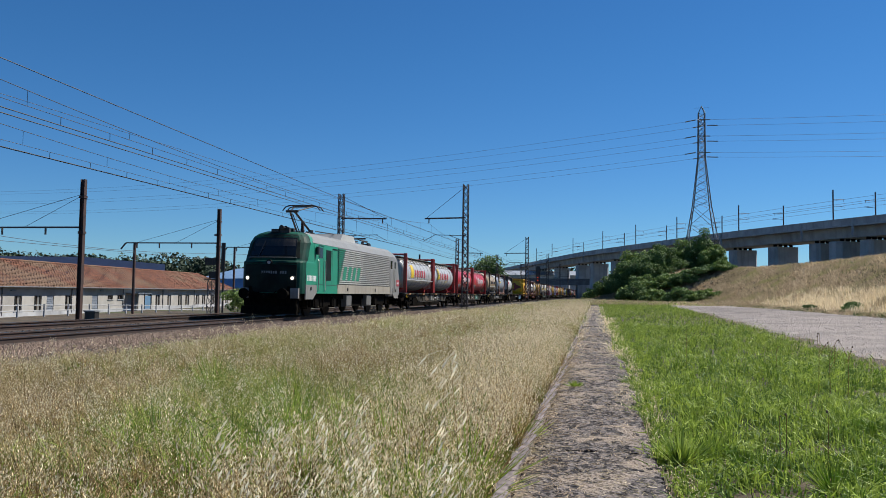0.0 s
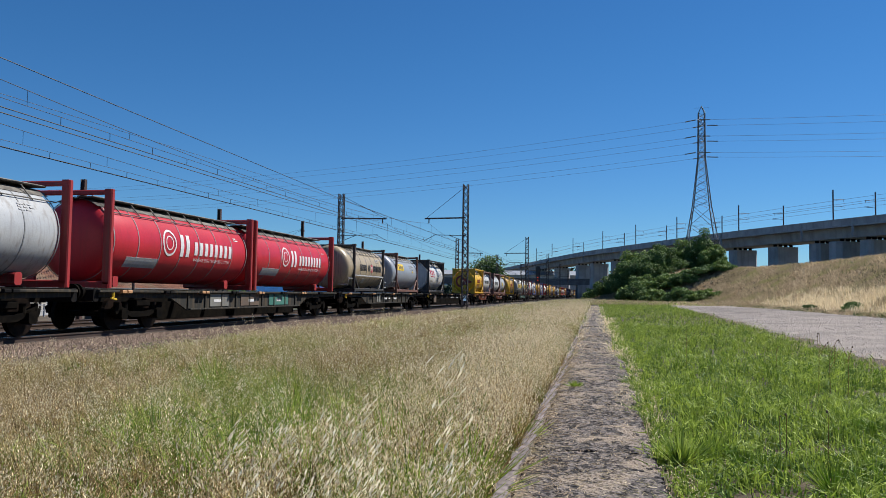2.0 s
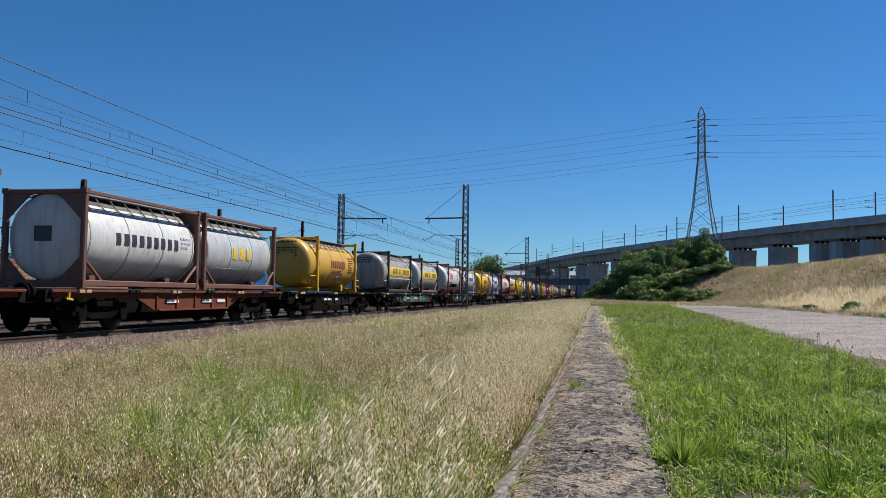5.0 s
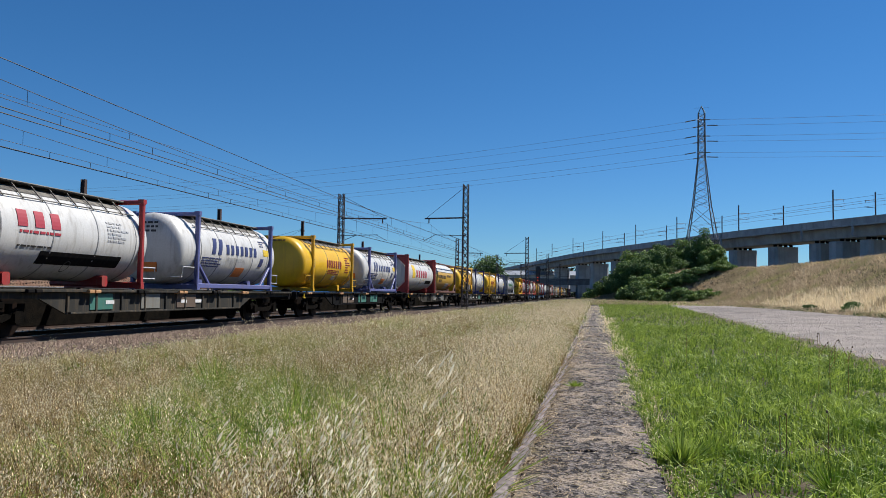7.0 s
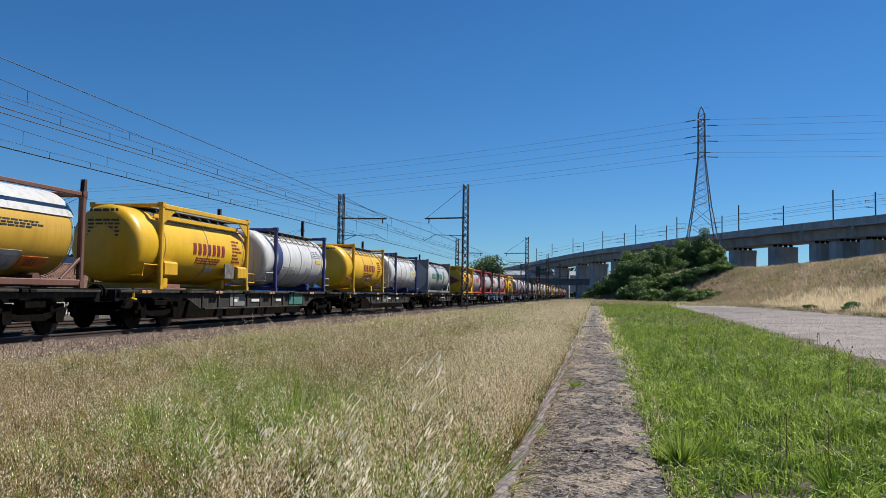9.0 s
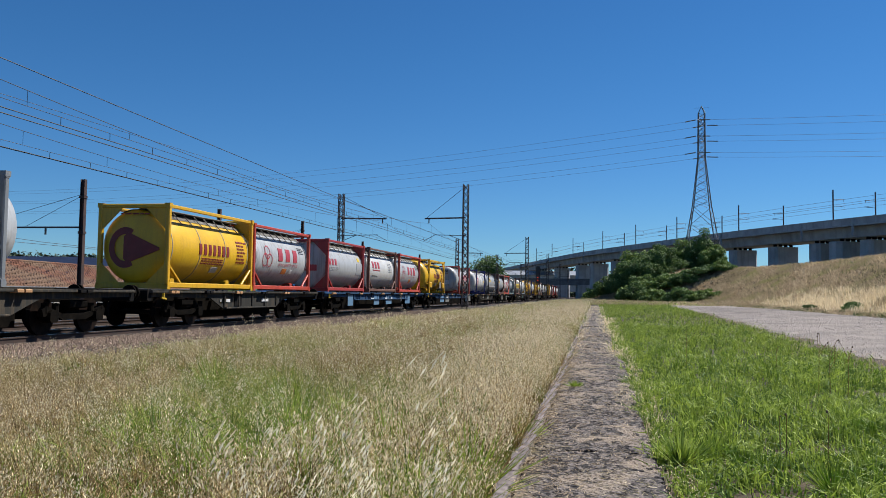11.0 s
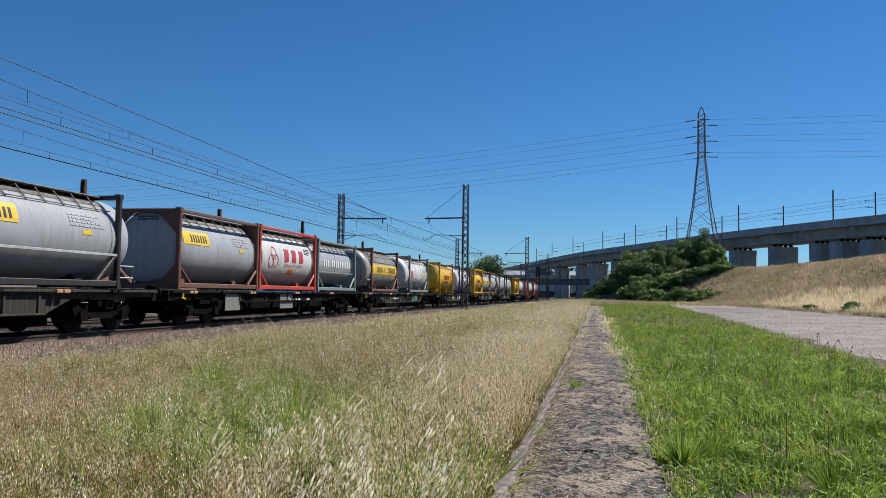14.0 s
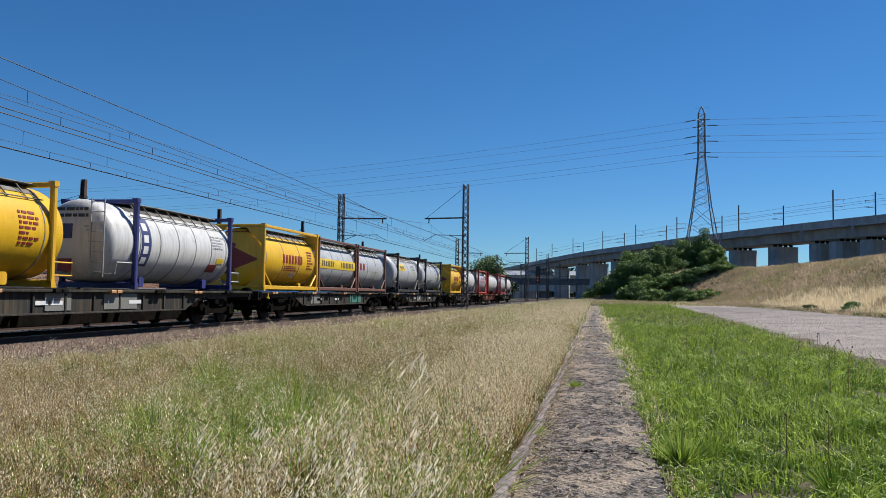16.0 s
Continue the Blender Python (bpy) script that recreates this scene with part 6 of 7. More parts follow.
for x, z in ((-0.45, 1.1), (0.3, 1.15), (0.55, 1.05), (-0.7, 1.12)):
    part("brake_hose", Shape().path([(x, 0.50, z), (x, 0.38, z - 0.05), (x + 0.03, 0.34, z - 0.3), (x + 0.08, 0.42, z - 0.5), (x + 0.1, 0.55, z - 0.5)], 0.025, 6), MAT["bogie"], loco)
for y, out in ((0.36, -1), (LL - 0.36, 1)):
    buffers(loco, y, out)
CORNER = [(1.08, 1.44), (1.08, 0.80), (2.0, 0.80), (2.48, 1.10), (2.48, 1.44)]
for side in (-1, 1):
    part("step_skirt", Shape().prism(CORNER if side > 0 else CORNER[::-1], side * 1.40, side * 1.452), MGREY, loco, "grey corner skirt plate")
    back = [(LL - y, z) for y, z in CORNER]
    part("step_skirt", Shape().prism(back[::-1] if side > 0 else back, side * 1.40, side * 1.452), MGREY, loco, "grey corner skirt plate")
for y in (1.72, LL - 1.72, 7.05, 12.2):
    part("lifting_eye", Shape().tube((1.452, y, 1.28), (1.475, y, 1.28), 0.085, 12), MAT["f_dark"], loco)
# side doors, windows, grilles
for ya, yb, za, zb, m, nm in ((2.80, 3.25, 2.70, 3.18, GLASS, "door_window"), (3.74, 4.45, 1.67, 3.10, MASK, "vent_panel"), (4.70, 5.35, 3.16, 3.22, MASK, "vent_slot"), (LL - 2.95, LL - 2.55, 2.60, 3.1, GLASS, "door_window"), (LL - 1.98, LL - 1.72, 2.65, 3.05, MASK, "rear_mirror")):
    part(nm, Shape().box(1.42, 1.442, ya, yb, za, zb), m, loco)
part("door_frame", Shape().box(1.425, 1.436, 2.70, 3.40, 1.46, 1.48).box(1.425, 1.436, 2.70, 2.72, 1.48, 3.26).box(1.425, 1.436, 3.38, 3.40, 1.48, 3.26).box(1.425, 1.436, 2.70, 3.40, 3.26, 3.28).box(1.425, 1.434, 4.62, 4.635, 1.5, 3.2).box(1.425, 1.434, 5.38, 5.395, 1.5, 3.2).box(1.425, 1.434, 1.12, 5.45, 1.445, 1.46), MAT["black"], loco)
for y in (2.60, 3.50, LL - 2.15, LL - 3.05):
    part("handrail", Shape().path([(1.44, y, 1.15), (1.50, y, 1.25), (1.50, y, 2.55), (1.44, y, 2.62)], 0.02, 6), LGREY, loco)
part("mirror", Shape().bar((1.52, 2.34, 2.82), (1.52, 2.34, 3.18), 0.14, 0.16, 0.3), MAT["black"], loco)
nb = Shape()
for k in range(7):
    nb.box(1.43, 1.437, 1.29 + 0.168 * k, 1.40 + 0.168 * k, 1.61, 1.86)
part("number_bars", nb, MAT["snow"], loco)
mark = Shape()
for k, (a, b) in enumerate(((6.05, 6.55), (6.85, 7.35), (7.65, 8.10), (8.40, 8.90))):
    mark.rings([[(x_, y_, z_) for y_, z_ in ((a, 1.72), (b, 1.72), (b + 0.30, 2.42), (a + 0.30, 2.42))] for x_ in (1.476, 1.481)])
part("freight_mark", mark, GREEN, loco, "green block marking")
part("operator_mark", Shape().box(1.43, 1.436, LL - 1.45, LL - 0.75, 1.55, 1.95), MAT["crimson"], loco, "red operator plate")
part("operator_mark", Shape().box(1.437, 1.440, LL - 1.38, LL - 1.28, 1.68, 1.80).box(1.437, 1.440, LL - 1.24, LL - 1.14, 1.68, 1.80).box(1.437, 1.440, LL - 1.10, LL - 1.00, 1.68, 1.80).box(1.437, 1.440, LL - 0.96, LL - 0.88, 1.68, 1.80), MAT["snow"], loco)
# under the floor
for y in (4.3, LL - 4.3):
    f = Shape()
    for x in (-1.1, 1.1):
        f.prism([(y - 1.9, 0.85), (y + 1.9, 0.85), (y + 1.7, 0.45), (y + 0.7, 0.5), (y, 0.4), (y - 0.7, 0.5), (y - 1.7, 0.45)], x - 0.08, x + 0.08)
        for q in (-1.3, 1.3):
            f.bar((x - 0.1, y + q, 0.6), (x + 0.18, y + q, 0.6), 0.42, 0.4)
            f.tube((x + 0.1, y + q - 0.35, 0.45), (x + 0.1, y + q - 0.35, 0.9), 0.09, 8)
    f.bar((-1.05, y, 0.6), (1.05, y, 0.6), 0.6, 0.2)
    bg = part("bogie", f, MAT["bogie"], loco)
    for q in (-1.3, 1.3):
        part("wheelset", wheelset_shape(y + q, 0.575), MAT["wheel"], bg)
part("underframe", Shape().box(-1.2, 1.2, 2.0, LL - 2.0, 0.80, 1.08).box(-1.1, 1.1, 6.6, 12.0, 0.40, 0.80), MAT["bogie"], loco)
for ya, yb in ((7.1, 7.95), (10.7, 11.6)):
    part("equipment_box", Shape().bar((0, ya, 0.70), (0, yb, 0.70), 2.78, 0.60, 0.1), GROOVE, loco, "grey equipment box")
for y in (1.55, 3.2, LL - 3.2, LL - 1.6):
    part("footstep", Shape().box(1.15, 1.45, y - 0.25, y + 0.25, 0.38, 0.42).box(1.40, 1.44, y - 0.25, y - 0.22, 0.42, 0.92).box(1.40, 1.44, y + 0.22, y + 0.25, 0.42, 0.92), MAT["bogie"], loco)
# roof gear
for y in (1.5, 2.0):
    part("horn", Shape().tube((0.2, y - 0.3, 3.98), (0.2, y + 0.2, 3.98), 0.10, 10, 0.04).box(0.0, 0.5, y - 0.1, y + 0.1, 3.74, 3.98), MAT["f_dark"], loco)
part("antenna", Shape().box(-0.35, 0.05, 1.4, 1.7, 3.76, 3.92), MAT["f_dark"], loco)
pg = Shape()
for x in (-0.45, 0.45):
    pg.tube((x * 0.8, 4.55, 3.98), (x * 0.25, 2.95, 4.86), 0.05, 8)
    pg.tube((x * 0.3, 2.95, 4.86), (x, 4.35, 5.21), 0.03, 6)
pg.tube((0.0, 3.9, 3.98), (0.0, 3.0, 4.75), 0.025, 6)
pg.box(-0.45, 0.45, 4.3, 4.8, 3.84, 3.98).tube((-0.3, 2.95, 4.86), (0.3, 2.95, 4.86), 0.06, 8)
pg.tube((-0.5, 4.35, 5.21), (0.5, 4.35, 5.21), 0.03, 6)
pan = part("pantograph", pg, MAT["f_dark"], loco, "raised dark pantograph")
bow = Shape()
for y in (4.1, 4.6):
    bow.path([(-0.95, y, 5.01), (-0.8, y, 5.19), (-0.6, y, 5.26), (0.6, y, 5.26), (0.8, y, 5.19), (0.95, y, 5.01)], 0.028, 6)
part("collector_bow", bow, MAT["f_dark"], pan)
for x, y in ((-0.5, 4.2), (0.5, 4.2), (0.0, 5.0), (0.3, 11), (-0.3, 12), (0.4, 13), (0.4, 14.2)):
    part("insulator", Shape().tube((x, y, 3.82), (x, y, 4.08), 0.09, 10), MAT["glassware"], loco)
part("roof_fan", Shape().prism([(7.6, 3.82), (10.2, 3.82), (9.8, 4.16), (7.9, 4.16)], -0.8, 0.85), LGREY, loco)
gr = Shape()
for k in range(9):
    gr.box(-0.7, 0.75, 8.0 + 0.2 * k, 8.1 + 0.2 * k, 4.16, 4.19)
part("fan_grille", gr, MAT["f_dark"], loco)
part("roof_busbar", Shape().path([(0.35, 5.2, 4.1), (0.35, 7.4, 4.15), (0.35, 10.5, 4.25), (0.35, 14.2, 4.1)], 0.03, 6).path([(-0.3, 10.5, 4.1), (-0.3, 14.4, 4.1)], 0.03, 6), MAT["f_dark"], loco)
part("folded_pantograph", Shape().tube((-0.5, 12.2, 4.12), (-0.3, 14.3, 4.2), 0.04, 6).tube((0.5, 12.2, 4.12), (0.3, 14.3, 4.2), 0.04, 6).tube((-0.8, 12.3, 4.22), (0.8, 12.3, 4.22), 0.05, 6).box(-0.5, 0.5, 13.9, 14.4, 3.84, 4.02), MAT["f_dark"], loco)

DART = ((0.333, 0.769, 1.342), (0.186, 0.744, 1.28), (0.343, 0.776, 1.254))      # in, past and out of the view

def ball(c, r):
    vs, n1, n2 = [], 6, 4
    for j in range(n2 + 1):
        a = math.pi * j / n2
        for i in range(n1):
            vs.append((c[0] + r * math.sin(a) * math.cos(6.283 * i / n1), c[1] + r * math.sin(a) * math.sin(6.283 * i / n1), c[2] + r * 1.3 * math.cos(a)))
    return vs, [(j * n1 + i, j * n1 + (i + 1) % n1, (j + 1) * n1 + (i + 1) % n1, (j + 1) * n1 + i) for j in range(n2) for i in range(n1)]


# ---- trees and shrubs ----
leaf_dark = surf("leaves_dark_green", (0.055, 0.125, 0.03), (0.17, 0.27, 0.07), island=True, rough=0.7, translucent=0.25, speck=0.0)
leaf_light = surf("leaves_light_green", (0.10, 0.20, 0.035), (0.28, 0.38, 0.10), island=True, rough=0.7, translucent=0.25, speck=0.0)
leaf_far = surf("leaves_far_woods", (0.018, 0.040, 0.020), (0.05, 0.085, 0.035), island=True, rough=0.8, speck=0.0)
bark = surf("bark", (0.10, 0.075, 0.055), (0.06, 0.045, 0.035), scale=4, rough=0.9, fine=20, bump=0.5)


def leaves(blobs, count, size, seed, flat=0.6):
    """Small leaf clumps thrown over and into a set of ellipsoids (x, y, z, rx, ry, rz)."""
    g = np.random.default_rng(seed)
    bl = np.array(blobs, float)
    w = bl[:, 3] * bl[:, 5]
    pick = g.choice(len(bl), count, p=w / w.sum())
    d = g.normal(size=(count, 3))
    d /= np.linalg.norm(d, axis=1, keepdims=True)
    rad = 0.55 + 0.5 * g.random(count) ** 0.6
    rad *= 1 + 0.18 * np.sin(d[:, 0] * 7 + pick) * np.sin(d[:, 2] * 6 + pick * 2)
    c = bl[pick, :3] + d * rad[:, None] * bl[pick, 3:]
    n1 = d * 0.6 + g.normal(size=(count, 3)) * 0.6 + np.array((0, 0, 0.3))
    n1 /= np.linalg.norm(n1, axis=1, keepdims=True)
    u = np.cross(n1, g.normal(size=(count, 3)))
    u /= np.linalg.norm(u, axis=1, keepdims=True)
    v = np.cross(n1, u)
    s = size * g.uniform(0.5, 1.3, count)[:, None]
    return np.stack([c - u * s, c - v * s * flat, c + u * s, c + v * s * flat], 1)


def woody(name, label, category, group, x, y, blobs, count, size, seed, leaf, trunk_r=0.2, limbs=5):
    t = thing(name, label, category, group)
    z = float(ground_z(x, y))
    g = random.Random(seed)
    part("crown", tris_mesh("crown", leaves([(x + b[0], y + b[1], z + b[2], *b[3:]) for b in blobs], count, size, seed), leaf), None, t)
    top = max(b[2] for b in blobs)
    s = Shape().tube((x, y, z - 0.3), (x + g.uniform(-0.3, 0.3), y, z + top * 0.75), trunk_r, 9, trunk_r * 0.4)
    for k in range(limbs):
        b = blobs[k % len(blobs)]
        s.tube((x, y, z + top * g.uniform(0.15, 0.5)), (x + b[0] + g.uniform(-0.4, 0.4), y + b[1], z + b[2]), trunk_r * 0.45, 6, trunk_r * 0.12)
    part("trunk", s, bark, t)
    return t


def lumps(w, d, h, k, seed, lo=0.25):
    g = random.Random(seed)
    out = []
    for i in range(k):
        a = g.uniform(0, 6.28)
        q = g.random() ** 0.5
        hh = g.uniform(lo, 0.86)
        r = g.uniform(0.2, 0.34)
        out.append((q * math.cos(a) * w * 0.36, q * math.sin(a) * d * 0.36, h * hh, w * r, d * r, h * r * 0.62))
    return out


woody("round_tree", "large round dark green tree beyond the tracks", "tree", "", -25.5, 186, lumps(7.6, 7.0, 10.6, 22, 3, 0.3), 9000, 0.22, 3, leaf_dark, 0.3)
def ragged(w, d, h, k, seed):
    """Many small lumps filling a dome with an uneven outline."""
    g = random.Random(seed)
    out = []
    for i in range(k):
        a, q = g.uniform(0, 6.28), g.random() ** 0.5
        top = h * (1 - 0.62 * q ** 1.6) * g.uniform(0.82, 1.08)
        r = g.uniform(0.09, 0.17)
        out.append((q * math.cos(a) * w * 0.5, q * math.sin(a) * d * 0.5, top * g.uniform(0.18, 0.94), w * r, d * r, min(w, h) * r * 0.95))
    return out


for i, (x, y, w, h, leaf, n) in enumerate(((-1.2, 178, 5, 3.6, leaf_light, 5000), (1.6, 168, 6, 5.0, leaf_dark, 9000), (4.4, 162, 6.5, 7.2, leaf_dark, 13000), (6.6, 166, 7, 9.2, leaf_light, 13000), (9.2, 160, 8, 8.6, leaf_dark, 16000), (12.4, 164, 8.0, 9.2, leaf_dark, 16000),
                                           (15.4, 168, 6.5, 10.2, leaf_light, 14000), (19.2, 166, 7.0, 12.0, leaf_dark, 17000), (21.0, 162, 5.0, 9.2, leaf_light, 12000), (11.5, 150, 6, 4.0, leaf_light, 9000), (14.6, 148, 6, 4.2, leaf_dark, 9000), (18.0, 148, 7, 2.6, leaf_dark, 8000), (8.2, 152, 6, 4.6, leaf_light, 9000),
                                           (20.6, 146, 4.0, 1.3, leaf_light, 4000), (5.6, 154, 4.5, 3.4, leaf_light, 6000), (16.0, 130, 4.6, 1.9, leaf_light, 6500), (12.6, 132, 5.0, 3.0, leaf_dark, 6500), (8.6, 134, 4.6, 2.6, leaf_light, 6500), (5.4, 142, 5.0, 4.2, leaf_dark, 6500))):
    zoff = float(ground_z(x, y))
    woody("shrub", "tall dense green shrub at the foot of the bank", "shrub", "shrubs by the bank", x, y, ragged(w, w, max(1.8, h - zoff * 0.5), 60, 20 + i), int(n * 1.5), 0.15, 40 + i, leaf, 0.14)
for i, (x, y, w, h) in enumerate(((17.8, 64, 1.9, 0.9), (17.2, 73, 1.1, 0.6), (-24.8, 53.0, 2.4, 2.0), (-25.8, 56, 2.0, 1.5), (17.3, 52, 1.2, 0.6))):
    woody("bush", "low green bush among the dry grass", "bush", "low bushes", x, y, lumps(w, w, h, 8, 70 + i, 0.15), 1600, 0.085, 80 + i, leaf_dark if i < 2 else leaf_light, 0.04)
for i, (x, y, w, h) in enumerate(((-55, 260, 9, 7), (-47, 255, 8, 6), (-64, 270, 10, 6), (-40, 270, 8, 6), (-36, 300, 10, 7), (-150, 300, 14, 12), (-190, 320, 12, 11), (-140, 310, 7, 13))):
    woody("tree", "distant dark green tree behind the sheds", "tree", "distant trees", x, y, lumps(w, w, h, 14, 90 + i), 2600, 0.5, 95 + i, leaf_far, 0.25)

g = np.random.default_rng(11)
nb_ = 340
far = []
for i in range(nb_):
    ang_ = radians(g.uniform(-48, 2))
    dd = g.uniform(560, 820)
    x_, y_ = dd * math.sin(ang_), dd * math.cos(ang_)
    hh = 1.0 - 0.45 * (math.degrees(ang_) + 48) / 50
    far.append((x_, y_, (4 + 18 * g.random()) * hh, g.uniform(10, 20), g.uniform(9, 16), g.uniform(5, 8.5)))
me = tris_mesh("distant_woods", leaves(far, 150000, 1.15, 12, 0.8), leaf_far)
tagged(new("distant_woods", me), "distant dark green wooded hills", "woods", kind="stuff")

# ---- grass ----
straw = surf("straw_heads", (1.22, 1.02, 0.62), (0.30, 0.20, 0.08), island=True, rough=0.9, translucent=0.30, speck=0.0, patch=(0.62, 0.62, 0.20), patch_scale=0.45, patch_at=(0.50, 0.64), patch2=(1.26, 1.14, 0.84), patch2_scale=5.0, patch2_at=(0.53, 0.59))
rust_straw = surf("reddish_brown_heads", (0.62, 0.36, 0.16), (0.24, 0.115, 0.045), island=True, rough=0.9, translucent=0.25, speck=0.0)
pale_straw = surf("bleached_straw", (1.29, 1.15, 0.84), (0.78, 0.60, 0.34), island=True, rough=0.8, translucent=0.4, speck=0.0)
stalk = surf("grass_stalks", (0.50, 0.34, 0.13), (0.085, 0.052, 0.018), island=True, rough=0.9, translucent=0.2, speck=0.0, patch=(0.20, 0.26, 0.04), patch_scale=0.45, patch_at=(0.46, 0.60), patch2=(0.70, 0.52, 0.22), patch2_scale=4.0, patch2_at=(0.56, 0.66))
blade = surf("green_blades", (0.055, 0.125, 0.009), (0.55, 0.70, 0.11), island=True, rough=0.65, translucent=0.38, speck=0.0, patch=(0.10, 0.20, 0.015), patch_scale=2.6, patch_at=(0.5, 0.66), patch2=(0.42, 0.54, 0.12), patch2_scale=3.7, patch2_at=(0.58, 0.70))
herb = surf("herb_leaves", (0.035, 0.10, 0.012), (0.16, 0.30, 0.05), island=True, rough=0.6, translucent=0.3, speck=0.0)
husk_mat = surf("pale_husk", (1.25, 1.20, 1.0), (1.15, 1.02, 0.76), scale=40, rough=0.6, translucent=0.72, speck=0.0)
bank_straw = surf("bank_grass", (0.86, 0.70, 0.47), (0.24, 0.165, 0.10), island=True, rough=0.85, translucent=0.38, speck=0.0, patch=(0.42, 0.34, 0.21), patch_scale=0.16, patch_at=(0.48, 0.62), patch2=(0.40, 0.38, 0.17), patch2_scale=0.33, patch2_at=(0.55, 0.68))
weed_green = surf("weed_leaves", (0.05, 0.10, 0.02), (0.17, 0.21, 0.07), island=True, rough=0.6, translucent=0.2, speck=0.0)


def tufted(x, y, cell, lo, hi, seed=0.0):
    """A ragged factor between lo and hi that changes from tuft to tuft."""
    u = x + rng.normal(0, cell * 0.16, len(x))
    v = y + rng.normal(0, cell * 0.16, len(x))
    k = np.sin(np.floor(u / cell + 0.37 * np.floor(v / cell)) * 127.1 + np.floor(v / cell) * 311.7 + seed) * 43758.5
    return lo + (hi - lo) * (k - np.floor(k))


def quads(base, tip, width):
    """Flat blades from base to tip, each turned at random about its own length."""
    d = tip - base
    a = rng.random(len(base)) * 6.283
    side = np.stack([np.cos(a), np.sin(a), 0 * a], -1)
    side -= d * (np.sum(side * d, 1) / np.maximum(1e-9, np.sum(d * d, 1)))[:, None]
    side /= np.maximum(1e-6, np.linalg.norm(side, axis=1, keepdims=True))
    w = np.asarray(width)[:, None] if np.ndim(width) else width
    return np.stack([base - side * w * 0.5, base + side * w * 0.5, tip + side * w * 0.16, tip - side * w * 0.16], 1)


def spindles(c, d, length, width):
    """Pointed seed husks round c along d."""
    a = rng.random(len(c)) * 6.283
    side = np.stack([np.cos(a), np.sin(a), 0.3 * np.sin(2 * a)], -1)
    side /= np.linalg.norm(side, axis=1, keepdims=True)
    return np.stack([c - d * length * 0.5, c + side * width * 0.5, c + d * length * 0.5, c - side * width * 0.5], 1)


def plan(n, y0, y1, x0, x1, power=1.0):
    """Random places in a stretch of the plan that widens with the distance."""
    y = y0 + (y1 - y0) * rng.random(n) ** power
    lo = np.maximum(x0, -0.86 * y - 0.6)
    hi = np.minimum(x1, 0.34 * y + 0.5)
    return lo + (hi - lo) * rng.random(n), y


def clumpy(x, y, f, lo):
    return rng.random(len(x)) < lo + (1 - lo) * (0.5 + 0.5 * np.sin(x * f + np.sin(y * f * 0.7) * 2) * np.sin(y * f * 0.8 + 1.3 * np.sin(x * f * 0.6)))


def tufts(x, y, each, spread):
    """Gathers loose places into tufts of several stems; returns the places and each one's offset from its tuft's heart."""
    k = max(1, len(x) // each)
    pick = np.repeat(np.arange(k), each)
    r = spread * rng.uniform(0.5, 1.5, k)[pick]
    dx, dy = rng.normal(0, 1, k * each) * r, rng.normal(0, 1, k * each) * r
    return x[pick] + dx, y[pick] + dy, np.stack([dx, dy], -1) / np.maximum(1e-6, r)[:, None], pick


def oat_field(name, n, y0, y1, husks, w, hmin, hmax, hlen, hwid, power=1.0, west=-9.8, heads=None, bare=0.16, east=-0.5, each=9):
    x, y = plan(n, y0, y1, west, east, power)
    cell = 0.16 + 0.011 * y0
    x, y, off, pick = tufts(x, y, each, 0.030 + 0.0036 * y0)
    ok = clumpy(x, y, 2.1, 0.5) & (tufted(x, y, cell, 0, 1, 3.0) > bare) & (x < np.interp(y, (0, 10, 20, 40, 120), (-0.54, -0.55, -0.60, -0.83, -1.38)))
    tall = rng.uniform(0.50, 1.20, int(pick.max()) + 1)[pick]
    x, y, off, tall = x[ok], y[ok], off[ok], tall[ok]
    n = len(x)
    z = ground_z(x, y)
    h = rng.uniform(hmin, hmax, n) * tall * (0.85 + 0.22 * np.sin(x * 0.9 + 0.5) * np.sin(y * 0.5)) * np.interp(x, (-9.8, -8.0), (0.55, 1.0))
    lean = rng.normal(0, 0.11, (n, 2)) + off * 0.10 + np.array((-0.07, -0.05))
    base = np.stack([x, y, z], -1)
    mid = base + np.stack([lean[:, 0] * h * 0.4, lean[:, 1] * h * 0.4, h * 0.6], -1)
    tip = base + np.stack([lean[:, 0] * h * 1.3, lean[:, 1] * h * 1.3, h], -1)
    st_ = [quads(base, mid, w), quads(mid, tip, w * 0.7)]
    lf = base + np.stack([rng.normal(0, 0.12, n), rng.normal(0, 0.12, n), h * rng.uniform(0.3, 0.7, n)], -1)
    st_.append(quads(base, lf, w * 1.8))
    hd = []
    for k in range(husks):
        q = rng.uniform(0.66, 1.03, n)[:, None]
        c = base + (tip - base) * q + rng.normal(0, 0.015 + 0.0022 * y0, (n, 3)) * np.array((1, 1, 0.6))
        d = np.stack([rng.normal(-0.15, 0.45, n), rng.normal(0, 0.45, n), -np.ones(n)], -1)
        d /= np.linalg.norm(d, axis=1, keepdims=True)
        hd.append(spindles(c, d, (hlen * rng.uniform(0.7, 1.3, n))[:, None], (hwid * rng.uniform(0.7, 1.3, n))[:, None]))
    tagged(new("dry_grass", tris_mesh("dry_grass", np.concatenate(st_), stalk)), "dry straw-coloured wild grass stalks", "grass", kind="stuff")
    tagged(new("grass_heads", tris_mesh("grass_heads", np.concatenate(hd), heads or straw)), "pale drooping wild oat heads", "grass", kind="stuff")


oat_field("near", 36000, 2.6, 10, 7, 0.0038, 0.20, 0.54, 0.018, 0.0066, 0.8, each=26)
oat_field("rusty", 12000, 2.8, 14, 6, 0.0040, 0.18, 0.40, 0.017, 0.0060, 0.9, heads=rust_straw, bare=0.66, each=30)
